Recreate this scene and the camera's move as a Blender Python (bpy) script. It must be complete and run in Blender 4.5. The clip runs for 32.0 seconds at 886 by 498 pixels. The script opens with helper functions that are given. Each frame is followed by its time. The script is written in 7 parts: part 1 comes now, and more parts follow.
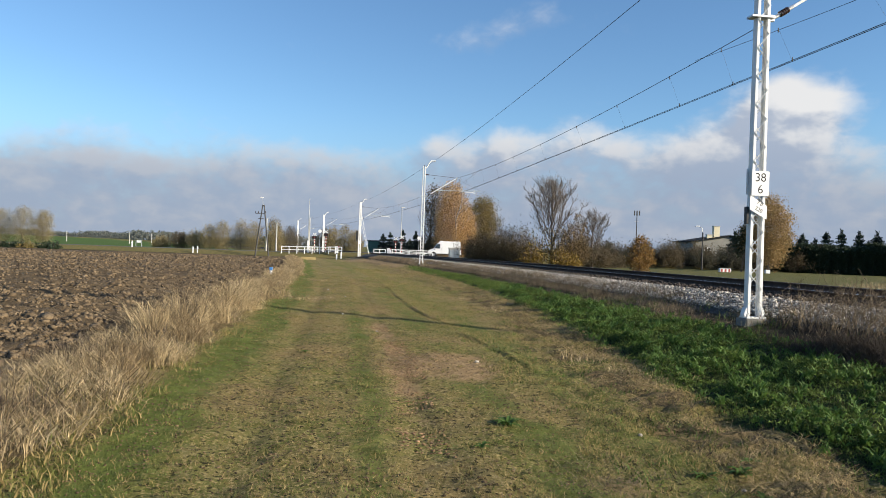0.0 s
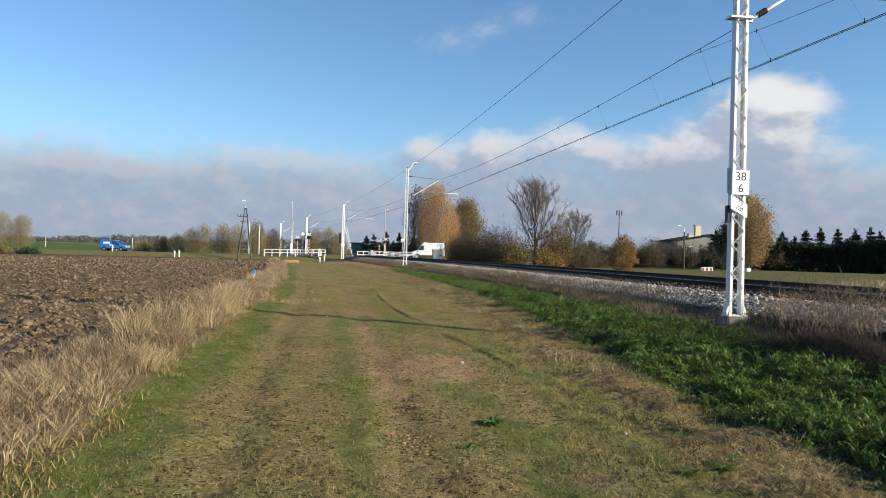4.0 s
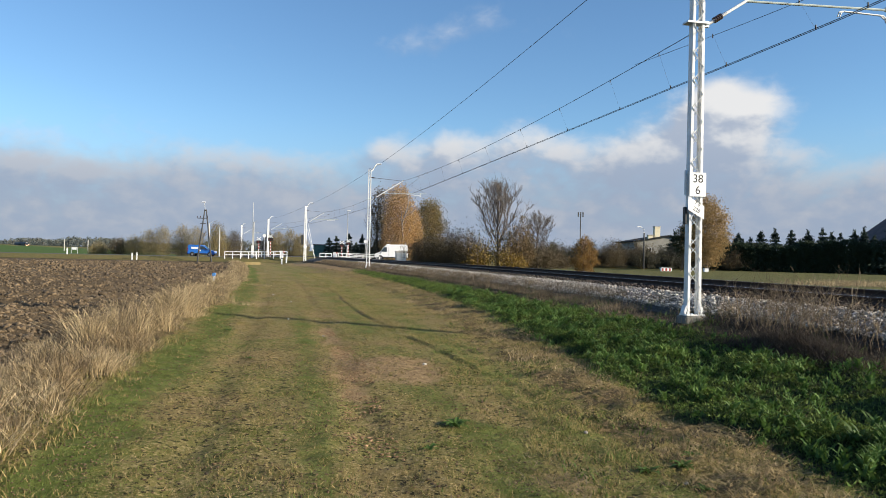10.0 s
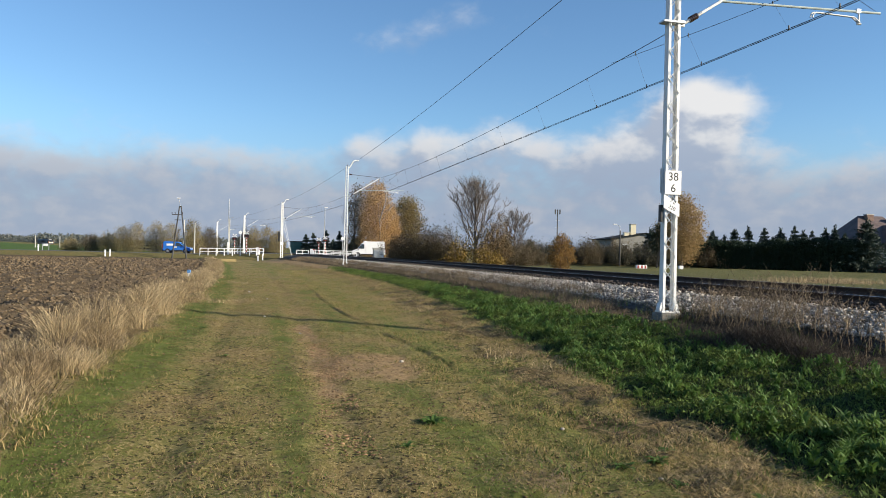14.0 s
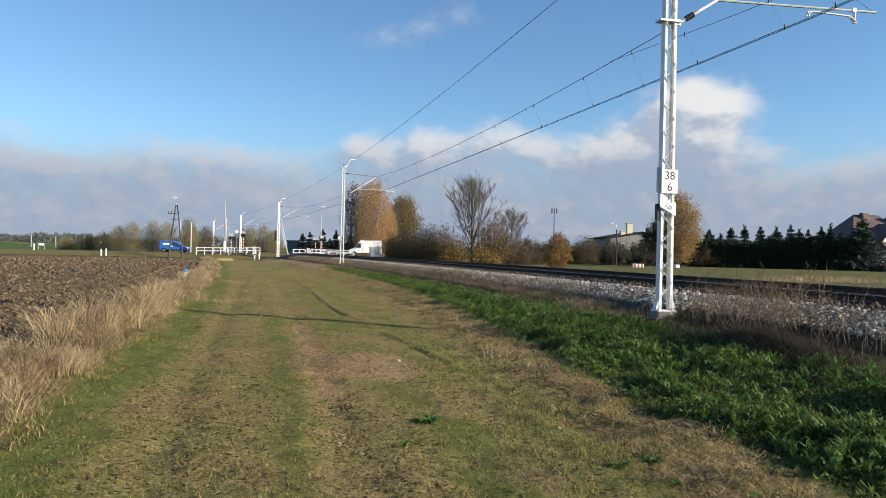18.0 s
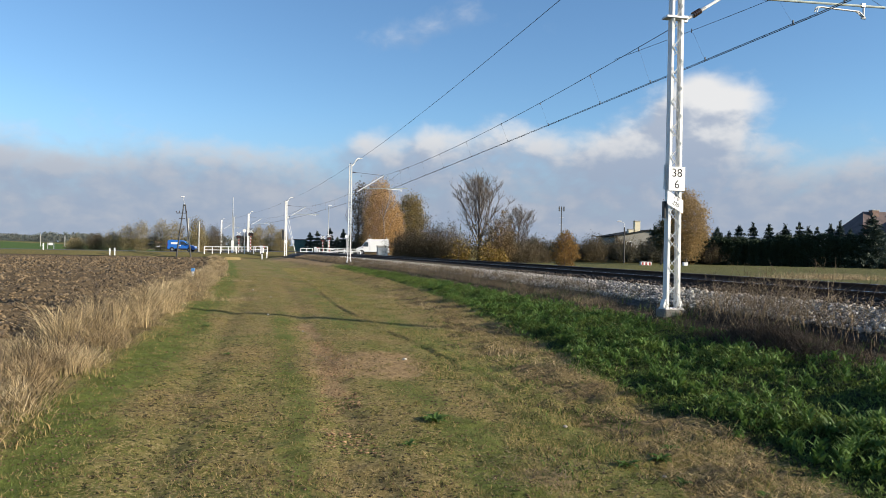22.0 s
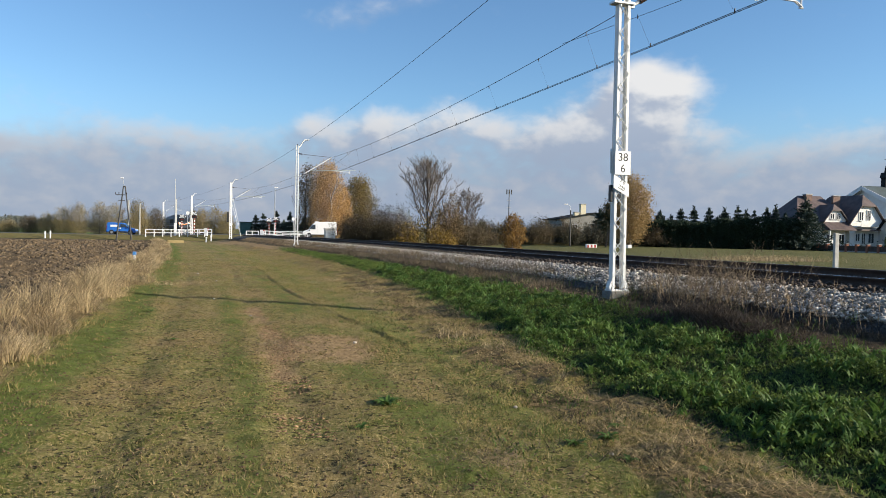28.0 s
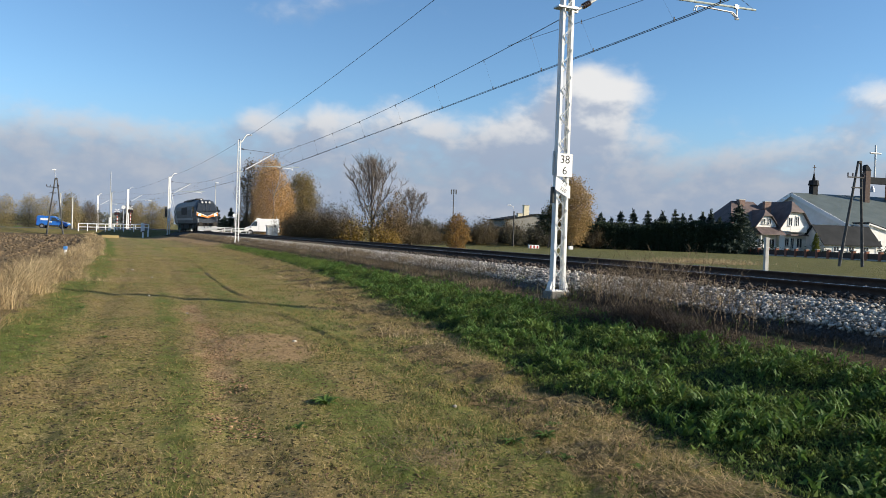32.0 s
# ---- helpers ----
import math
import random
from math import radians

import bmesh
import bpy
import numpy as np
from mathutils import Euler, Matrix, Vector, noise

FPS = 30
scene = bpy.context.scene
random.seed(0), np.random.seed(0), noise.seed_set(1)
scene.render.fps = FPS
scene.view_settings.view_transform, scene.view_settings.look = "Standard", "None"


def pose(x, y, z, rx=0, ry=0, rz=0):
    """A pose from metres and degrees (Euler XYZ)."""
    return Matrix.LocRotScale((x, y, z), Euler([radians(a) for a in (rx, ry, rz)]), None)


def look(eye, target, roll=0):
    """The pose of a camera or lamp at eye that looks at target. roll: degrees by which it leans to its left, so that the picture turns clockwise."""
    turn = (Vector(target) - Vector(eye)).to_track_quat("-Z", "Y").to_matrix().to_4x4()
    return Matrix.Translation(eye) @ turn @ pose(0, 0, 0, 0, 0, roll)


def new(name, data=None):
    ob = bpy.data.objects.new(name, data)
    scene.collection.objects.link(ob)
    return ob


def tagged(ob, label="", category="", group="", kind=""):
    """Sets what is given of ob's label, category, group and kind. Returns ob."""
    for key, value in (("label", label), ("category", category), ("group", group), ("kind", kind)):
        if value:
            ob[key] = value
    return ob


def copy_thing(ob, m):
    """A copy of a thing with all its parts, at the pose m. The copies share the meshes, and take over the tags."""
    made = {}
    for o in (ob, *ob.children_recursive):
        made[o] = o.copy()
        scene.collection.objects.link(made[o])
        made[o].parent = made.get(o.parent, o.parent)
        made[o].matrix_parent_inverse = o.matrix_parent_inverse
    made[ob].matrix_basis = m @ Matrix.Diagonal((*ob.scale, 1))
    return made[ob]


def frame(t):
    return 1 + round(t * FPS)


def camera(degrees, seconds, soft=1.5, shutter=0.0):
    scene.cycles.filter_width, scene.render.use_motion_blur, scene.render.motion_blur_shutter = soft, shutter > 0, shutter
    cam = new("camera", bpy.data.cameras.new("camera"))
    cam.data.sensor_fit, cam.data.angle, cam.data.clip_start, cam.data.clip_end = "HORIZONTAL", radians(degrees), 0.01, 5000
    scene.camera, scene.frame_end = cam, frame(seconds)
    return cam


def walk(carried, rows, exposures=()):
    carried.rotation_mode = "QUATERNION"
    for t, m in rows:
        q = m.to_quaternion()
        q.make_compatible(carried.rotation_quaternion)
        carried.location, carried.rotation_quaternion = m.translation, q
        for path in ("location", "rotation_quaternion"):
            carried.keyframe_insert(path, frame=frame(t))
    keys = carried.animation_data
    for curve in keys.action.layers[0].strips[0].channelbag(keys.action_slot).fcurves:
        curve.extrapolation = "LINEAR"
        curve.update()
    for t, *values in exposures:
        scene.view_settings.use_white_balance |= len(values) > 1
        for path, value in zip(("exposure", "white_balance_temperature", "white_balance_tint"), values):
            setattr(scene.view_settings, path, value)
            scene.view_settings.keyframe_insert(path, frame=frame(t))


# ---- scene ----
cam = camera(62.42, 32.0, soft=0.9)

# t, x, y, z, yaw, pitch, roll of the hand-held camera
PATH = [
    (0, -0.010, -0.016, 1.603, 0.08, 0.22, -1.95),
    (0.5, -0.018, -0.022, 1.602, -0.33, 0.38, -2.22),
    (1, -0.011, -0.023, 1.605, -0.05, 0.50, -1.46),
    (1.5, -0.007, -0.013, 1.597, -0.54, 0.47, -1.36),
    (2, -0.014, -0.020, 1.604, -1.16, 0.75, -0.82),
    (2.5, -0.010, -0.015, 1.603, -1.19, 0.60, -0.84),
    (3, -0.010, -0.018, 1.601, -0.88, 0.45, -0.93),
    (3.5, -0.015, -0.016, 1.600, -0.98, 0.37, -1.19),
    (5.5, -0.013, -0.013, 1.599, -1.50, 0.40, -1.61),
    (6, -0.002, -0.015, 1.600, -1.52, 0.62, -1.70),
    (6.5, -0.011, -0.028, 1.596, -2.27, 0.87, -1.67),
    (7, -0.006, -0.004, 1.594, -3.18, 0.66, -1.27),
    (7.5, -0.013, -0.021, 1.601, -2.91, 0.46, -1.00),
    (8, 0.002, -0.010, 1.597, -3.12, 0.46, -1.12),
    (8.5, -0.008, -0.020, 1.604, -3.31, 0.48, -1.08),
    (9, -0.002, -0.011, 1.599, -3.61, 0.66, -1.27),
    (9.5, -0.006, -0.011, 1.601, -3.83, 0.51, -1.29),
    (10, -0.003, -0.020, 1.600, -4.08, 0.56, -1.20),
    (10.5, -0.003, -0.012, 1.599, -4.31, 0.39, -1.12),
    (11, 0.002, -0.005, 1.599, -4.34, 0.28, -1.10),
    (11.5, 0.000, -0.000, 1.597, -4.38, 0.27, -1.32),
    (12, -0.004, -0.008, 1.600, -4.87, 0.24, -1.51),
    (12.5, 0.006, 0.007, 1.598, -5.02, 0.35, -1.31),
    (13, 0.006, 0.002, 1.598, -5.40, 0.56, -1.12),
    (13.5, 0.000, -0.009, 1.602, -5.50, 0.33, -1.14),
    (14, -0.000, -0.005, 1.600, -5.84, 0.37, -1.28),
    (14.5, -0.001, -0.007, 1.601, -5.84, 0.47, -1.35),
    (16.5, -0.002, 0.003, 1.603, -6.04, 0.40, -1.26),
    (17, 0.005, 0.009, 1.599, -6.01, 0.40, -1.14),
    (17.5, -0.000, -0.005, 1.599, -6.00, 0.34, -1.16),
    (18, 0.004, 0.004, 1.601, -6.09, 0.30, -1.22),
    (18.5, -0.003, -0.001, 1.601, -6.08, 0.06, -1.21),
    (19, -0.003, 0.002, 1.599, -6.30, 0.00, -1.35),
    (19.5, 0.007, 0.012, 1.596, -6.28, -0.13, -1.38),
    (20, 0.004, 0.008, 1.600, -6.50, -0.36, -1.31),
    (20.5, 0.010, 0.009, 1.603, -6.56, -0.15, -1.11),
    (21, 0.005, 0.005, 1.608, -6.10, 0.67, -0.58),
    (21.5, -0.025, -0.031, 1.604, -4.63, 0.44, -0.52),
    (22, 0.026, 0.024, 1.598, -5.52, 0.17, -1.06),
    (22.5, -0.000, -0.006, 1.602, -6.01, 0.13, -1.36),
    (23, 0.013, 0.007, 1.597, -6.87, 0.14, -1.41),
    (23.5, -0.001, 0.001, 1.602, -7.29, -0.34, -1.48),
    (24, 0.001, -0.004, 1.602, -7.53, -0.25, -1.47),
    (24.5, -0.001, -0.003, 1.602, -7.63, -0.10, -1.68),
    (25, 0.004, 0.012, 1.596, -8.13, -0.07, -1.71),
    (25.5, 0.004, 0.013, 1.590, -7.96, 0.15, -1.69),
    (27.5, 0.011, 0.020, 1.596, -8.77, -0.79, -1.16),
    (28, -0.007, 0.024, 1.603, -9.58, -1.11, -1.04),
    (28.5, -0.000, 0.013, 1.597, -10.09, -1.03, -1.95),
    (29, 0.013, 0.028, 1.609, -10.32, -1.16, -1.68),
    (29.5, 0.025, 0.030, 1.602, -11.16, -1.19, -1.71),
    (30, 0.012, 0.019, 1.600, -12.03, -0.99, -1.75),
    (30.5, 0.021, 0.036, 1.598, -12.36, -1.17, -1.56),
    (31, 0.017, 0.028, 1.605, -12.80, -0.82, -1.90),
    (31.5, 0.017, 0.034, 1.601, -13.18, -0.89, -1.86),
    (32, 0.023, 0.039, 1.599, -13.94, -1.06, -1.88),
]
walk(cam, [(t, pose(x, y, z, 90 + p, r, w)) for t, x, y, z, w, p, r in PATH])

# ---- light: low autumn sun from behind on the right, blue sky with a bank of cumulus ----
SUN_AZ, SUN_EL = 113.3, 20.0          # degrees clockwise from +y, degrees up
scene.view_settings.exposure = 0.86
sun_dir = Vector((math.sin(radians(SUN_AZ)) * math.cos(radians(SUN_EL)), math.cos(radians(SUN_AZ)) * math.cos(radians(SUN_EL)), math.sin(radians(SUN_EL))))
sun = new("sun", bpy.data.lights.new("sun", "SUN"))
sun.data.energy, sun.data.angle, sun.data.color = 5.0, radians(0.5), (1.0, 0.89, 0.72)
sun.matrix_world = look(sun_dir * 100, (0, 0, 0))


class Net:
    """Short ways to write node trees."""

    def __init__(self, tree):
        self.t = tree

    def add(self, kind, **kw):
        n = self.t.nodes.new(kind)
        for k, v in kw.items():
            if k.startswith("i_"):
                n.inputs[k[2:].replace("_", " ")].default_value = v
        return n

    def put(self, socket, v):
        if isinstance(v, bpy.types.NodeSocket):
            self.t.links.new(v, socket)
        elif isinstance(v, (tuple, list)) and len(v) == 3 and len(socket.default_value) == 4:
            socket.default_value = (*v, 1)
        else:
            socket.default_value = v

    def math(self, op, a, b=0.0, c=0.0, clamp=False):
        n = self.t.nodes.new("ShaderNodeMath")
        n.operation, n.use_clamp = op, clamp
        for k, v in enumerate((a, b, c)):
            self.put(n.inputs[k], v)
        return n.outputs[0]

    def vec(self, op, a, b=(0, 0, 0)):
        n = self.t.nodes.new("ShaderNodeVectorMath")
        n.operation = op
        self.put(n.inputs[0], a)
        self.put(n.inputs[1], b)
        return n.outputs[0]

    def noise(self, co, scale, detail=4.0, rough=0.55, dist=0.0):
        n = self.t.nodes.new("ShaderNodeTexNoise")
        if co is not None:
            self.put(n.inputs["Vector"], co)
        n.inputs["Scale"].default_value, n.inputs["Detail"].default_value = scale, detail
        n.inputs["Roughness"].default_value, n.inputs["Distortion"].default_value = rough, dist
        return n.outputs["Fac"]

    def step(self, v, lo, hi, to0=0.0, to1=1.0):
        n = self.t.nodes.new("ShaderNodeMapRange")
        n.interpolation_type = "SMOOTHSTEP"
        self.put(n.inputs["Value"], v)
        n.inputs["From Min"].default_value, n.inputs["From Max"].default_value = lo, hi
        n.inputs["To Min"].default_value, n.inputs["To Max"].default_value = to0, to1
        return n.outputs["Result"]

    def mix(self, f, a, b, kind="MIX"):
        n = self.t.nodes.new("ShaderNodeMix")
        n.data_type, n.blend_type = "RGBA", kind
        self.put(n.inputs["Factor"], f)
        self.put(n.inputs[6], a)
        self.put(n.inputs[7], b)
        return n.outputs[2]


world = bpy.data.worlds.new("sky")
scene.world = world
world.use_nodes = True
W = Net(world.node_tree)
world.node_tree.nodes.clear()
sky = world.node_tree.nodes.new("ShaderNodeTexSky")
sky.sky_type, sky.sun_disc = "NISHITA", False
sky.sun_elevation, sky.sun_rotation = radians(SUN_EL), radians(SUN_AZ)
sky.air_density, sky.dust_density, sky.ozone_density = 1.0, 0.1, 2.0
tc = world.node_tree.nodes.new("ShaderNodeTexCoord")
sep = world.node_tree.nodes.new("ShaderNodeSeparateXYZ")
world.node_tree.links.new(tc.outputs["Generated"], sep.inputs[0])
az = W.math("MULTIPLY", W.math("ARCTAN2", sep.outputs[0], sep.outputs[1]), 57.2958)
el = W.math("MULTIPLY", W.math("ARCSINE", sep.outputs[2]), 57.2958)


def cloud_field(off_az, off_el):
    """Cloud thickness on the dome, in degrees of azimuth and height, shifted a little towards the sun for the lit side."""
    a, e = W.math("ADD", az, off_az), W.math("ADD", el, off_el)
    comb = world.node_tree.nodes.new("ShaderNodeCombineXYZ")
    W.put(comb.inputs[0], a)
    W.put(comb.inputs[1], W.math("MULTIPLY", e, 1.5))
    big = W.noise(comb.outputs[0], 0.12, 5.0, 0.55, 0.15)
    puff = W.noise(comb.outputs[0], 0.55, 5.0, 0.52, 0.25)
    # a closed bank near the horizon with an uneven top
    d = W.math("ADD", W.step(e, 10.2, 3.0, -0.36, 0.62), W.math("MULTIPLY", W.math("SUBTRACT", big, 0.5), 1.0))
    d = W.math("ADD", d, W.math("MULTIPLY", W.math("SUBTRACT", puff, 0.5), 0.68))
    # heaps that stand above the bank: azimuth, height, half width, half height, weight
    for ca, ce, wa, we, k in ((25.2, 12.0, 2.2, 1.5, 0.80), (28.0, 11.2, 1.8, 1.1, 0.44), (23.0, 10.9, 2.0, 1.7, 0.66), (25.6, 10.0, 3.0, 1.8, 0.82), (24.6, 8.4, 4.2, 1.6, 0.50), (21.4, 9.0, 3.2, 2.0, 0.50), (18.2, 7.6, 3.4, 1.8, 0.42), (24.6, 7.2, 5.4, 1.8, 0.30),
                              (-0.8, 8.1, 1.7, 1.2, 0.50), (4.4, 8.6, 2.5, 1.7, 0.66), (2.4, 7.0, 4.4, 1.7, 0.25), (10.2, 9.5, 2.3, 1.5, 0.62), (13.0, 8.5, 2.2, 1.2, 0.46), (8.2, 8.4, 2.0, 1.4, 0.40), (10.4, 7.2, 5.0, 1.6, 0.28), (16.2, 7.2, 2.0, 1.0, 0.20),
                              (6.6, 18.0, 1.9, 1.6, 0.50), (3.6, 17.0, 2.6, 1.3, 0.42), (0.4, 15.9, 2.6, 1.0, 0.36), (44.4, 10.2, 2.6, 1.7, 0.70), (41.0, 7.4, 3.6, 1.4, 0.42), (36.0, 6.4, 2.6, 1.0, 0.28), (-12.0, 7.0, 3.2, 1.1, 0.36), (-8.0, 6.8, 2.6, 1.0, 0.25), (-21.5, 5.7, 2.2, 1.0, 0.32), (-25.6, 5.8, 2.4, 1.0, 0.32), (-17.0, 5.6, 2.4, 0.9, 0.2),
                              (-60.0, 12.0, 14.0, 5.0, 0.5), (95.0, 14.0, 16.0, 6.0, 0.5), (170.0, 12.0, 20.0, 6.0, 0.5)):
        x = W.math("DIVIDE", W.math("SUBTRACT", a, ca), wa)
        y = W.math("DIVIDE", W.math("SUBTRACT", e, ce), we)
        r2 = W.math("ADD", W.math("MULTIPLY", x, x), W.math("MULTIPLY", y, y))
        d = W.math("ADD", d, W.math("MULTIPLY", W.math("POWER", 2.718, W.math("MULTIPLY", r2, -1.0)), k))
    return d


d0, d1 = cloud_field(0, 0), cloud_field(1.0, 1.2)
cover = W.math("MULTIPLY", W.step(d0, -0.20, 0.62), W.step(el, 13.8, 16.0, 1.0, 0.50))
lit = W.step(W.math("SUBTRACT", d0, d1), -0.10, 0.42)
high = W.step(el, 4.5, 11.0)
shade_col = W.mix(high, (2.60, 3.12, 4.10), (3.40, 3.80, 4.60))
lit_col = W.mix(high, (3.5, 3.75, 4.35), (6.7, 6.6, 6.5))
cl = W.mix(lit, shade_col, lit_col)
haze = W.step(el, 11.0, 0.0, 0.0, 0.7)
clear = W.mix(1.0, sky.outputs[0], (0.88, 1.12, 1.32), "MULTIPLY")
blue = W.mix(haze, clear, (2.5, 3.15, 4.2))
above = W.step(el, -0.5, 0.4)
col = W.mix(W.math("MULTIPLY", cover, W.math("MULTIPLY", above, 0.93)), blue, cl)
bg = world.node_tree.nodes.new("ShaderNodeBackground")
wout = world.node_tree.nodes.new("ShaderNodeOutputWorld")
world.node_tree.links.new(col, bg.inputs[0])
bg.inputs[1].default_value = 0.071
world.node_tree.links.new(bg.outputs[0], wout.inputs[0])

# ---- materials ----
def material(name):
    m = bpy.data.materials.new(name)
    m.use_nodes = True
    n = Net(m.node_tree)
    n.bsdf = m.node_tree.nodes["Principled BSDF"]
    n.m = m
    return n


def surface(name, c1, c2, scale=3.0, fine=40.0, rough=0.7, metal=0.0, bump=0.2, dist=0.01, island=0.0, rnd=0.0, own=False, trans=0.0, c3=None, spec=0.3):
    """Two-scale noise between two or three colours with fine relief. island, rnd: how far single pieces differ in brightness."""
    n = material(name)
    if own:
        co = n.t.nodes.new("ShaderNodeTexCoord").outputs["Object"]
    else:
        co = n.t.nodes.new("ShaderNodeNewGeometry").outputs["Position"]
    a, b = n.noise(co, scale, 5), n.noise(co, fine, 4)
    f = n.step(n.math("ADD", n.math("MULTIPLY", a, 0.65), n.math("MULTIPLY", b, 0.35)), 0.36, 0.64)
    col = n.mix(f, c1, c2)
    if c3 is not None:
        g = n.t.nodes.new("ShaderNodeNewGeometry").outputs["Random Per Island"] if island else n.noise(co, scale * 0.37, 3)
        col = n.mix(n.step(g, 0.45, 0.75), col, c3)
    if island or rnd:
        src = n.t.nodes.new("ShaderNodeNewGeometry").outputs["Random Per Island"] if island else n.t.nodes.new("ShaderNodeObjectInfo").outputs["Random"]
        k = island or rnd
        col = n.mix(1.0, col, n.mix(src, (1 - k,) * 3, (1 + k,) * 3), "MULTIPLY")
    n.put(n.bsdf.inputs["Base Color"], col)
    n.put(n.bsdf.inputs["Roughness"], n.step(b, 0.2, 0.8, max(0.05, rough - 0.12), min(1, rough + 0.12)))
    n.bsdf.inputs["Metallic"].default_value = metal
    n.bsdf.inputs["Specular IOR Level"].default_value = spec
    if bump:
        bp = n.t.nodes.new("ShaderNodeBump")
        bp.inputs["Strength"].default_value, bp.inputs["Distance"].default_value = bump, dist
        n.put(bp.inputs["Height"], n.math("ADD", n.math("MULTIPLY", a, 0.5), b))
        n.put(n.bsdf.inputs["Normal"], bp.outputs[0])
    if trans:
        tr = n.t.nodes.new("ShaderNodeBsdfTranslucent")
        n.put(tr.inputs[0], col)
        mx = n.t.nodes.new("ShaderNodeMixShader")
        mx.inputs[0].default_value = trans
        n.t.links.new(n.bsdf.outputs[0], mx.inputs[1])
        n.t.links.new(tr.outputs[0], mx.inputs[2])
        n.t.links.new(mx.outputs[0], n.t.nodes["Material Output"].inputs[0])
    return n.m


def glow(name, col, strength):
    n = material(name)
    n.put(n.bsdf.inputs["Base Color"], col)
    n.put(n.bsdf.inputs["Emission Color"], col)
    n.bsdf.inputs["Emission Strength"].default_value = strength
    return n.m


def glassy(name, col, rough=0.08):
    n = material(name)
    n.put(n.bsdf.inputs["Base Color"], col)
    n.bsdf.inputs["Roughness"].default_value = rough
    n.bsdf.inputs["Specular IOR Level"].default_value = 0.8
    return n.m


white_paint = surface("white_mast_paint", (0.78, 0.78, 0.76), (0.66, 0.66, 0.64), 2.5, 30, 0.5, bump=0.08, dist=0.003)
plate_white = surface("white_enamel", (0.84, 0.84, 0.83), (0.76, 0.76, 0.75), 6, 60, 0.35, bump=0.03, dist=0.002)
black_paint = surface("black_paint", (0.02, 0.02, 0.02), (0.035, 0.035, 0.035), 8, 60, 0.5, bump=0.05, dist=0.002)
galvanised = surface("galvanised_steel", (0.42, 0.43, 0.43), (0.56, 0.57, 0.57), 5, 50, 0.45, 0.6, 0.08, 0.003)
wire_metal = surface("weathered_copper_wire", (0.05, 0.045, 0.04), (0.08, 0.07, 0.06), 5, 60, 0.6, 0.3, 0.0)
porcelain = surface("brown_porcelain", (0.035, 0.02, 0.015), (0.05, 0.03, 0.02), 8, 50, 0.2, bump=0.0, spec=0.6)
concrete = surface("weathered_concrete", (0.36, 0.35, 0.32), (0.48, 0.47, 0.44), 4, 45, 0.85, bump=0.3, dist=0.006, rnd=0.12)
footing_mat = surface("dirty_footing_concrete", (0.13, 0.125, 0.11), (0.24, 0.23, 0.205), 5, 40, 0.9, bump=0.4, dist=0.01)
rail_steel = surface("rusty_rail_side", (0.045, 0.028, 0.02), (0.07, 0.045, 0.032), 6, 60, 0.8, 0.2, 0.2, 0.004)
rail_head = surface("polished_rail_head", (0.5, 0.5, 0.5), (0.62, 0.62, 0.62), 3, 40, 0.25, 1.0, 0.0)
sleeper_mat = surface("dirty_sleeper_concrete", (0.055, 0.046, 0.038), (0.105, 0.088, 0.072), 5, 50, 0.9, bump=0.3, dist=0.006, rnd=0.2)
stone_mat = surface("grey_ballast_stone", (0.205, 0.180, 0.148), (0.570, 0.515, 0.435), 9, 60, 0.9, bump=0.3, dist=0.005, island=0.55)
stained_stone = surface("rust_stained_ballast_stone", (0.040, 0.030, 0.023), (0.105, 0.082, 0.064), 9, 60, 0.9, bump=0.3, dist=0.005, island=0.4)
bark_mat = surface("grey_brown_bark", (0.09, 0.07, 0.055), (0.17, 0.14, 0.115), 6, 40, 0.9, bump=0.4, dist=0.02)
birch_bark = surface("pale_birch_bark", (0.45, 0.43, 0.40), (0.22, 0.20, 0.18), 2, 14, 0.8, bump=0.2, dist=0.01)
dry_grass = surface("dry_straw_coloured_grass", (0.225, 0.162, 0.086), (0.460, 0.360, 0.205), 1.2, 12, 0.75, bump=0.0, island=0.65, trans=0.2)
brown_weed = surface("brown_dead_weed_stems", (0.122, 0.092, 0.058), (0.250, 0.192, 0.124), 1.5, 14, 0.85, bump=0.0, island=0.45, trans=0.2)
dark_weed = surface("dark_brown_weed_stems", (0.042, 0.032, 0.024), (0.095, 0.072, 0.050), 1.5, 14, 0.9, bump=0.0, island=0.45, trans=0.1)
green_blade = surface("fresh_green_grass", (0.055, 0.091, 0.020), (0.128, 0.174, 0.041), 1.3, 14, 0.7, bump=0.0, island=0.6, trans=0.3, spec=0.15)
short_blade = surface("short_trodden_grass", (0.128, 0.146, 0.032), (0.222, 0.200, 0.064), 0.9, 10, 0.75, bump=0.0, island=0.55, trans=0.3, c3=(0.270, 0.198, 0.086))
hay_mat = surface("mown_hay", (0.175, 0.124, 0.056), (0.410, 0.305, 0.145), 2, 20, 0.8, bump=0.0, island=0.55)
clod_mat = surface("ploughed_soil_clods", (0.086, 0.061, 0.035), (0.176, 0.128, 0.076), 3, 30, 0.95, bump=0.6, dist=0.03, island=0.25)


def leaf(name, c1, c2, c3, island=0.28, trans=0.35):
    return surface(name, c1, c2, 0.5, 3, 0.7, bump=0.0, island=island, trans=trans, c3=c3)


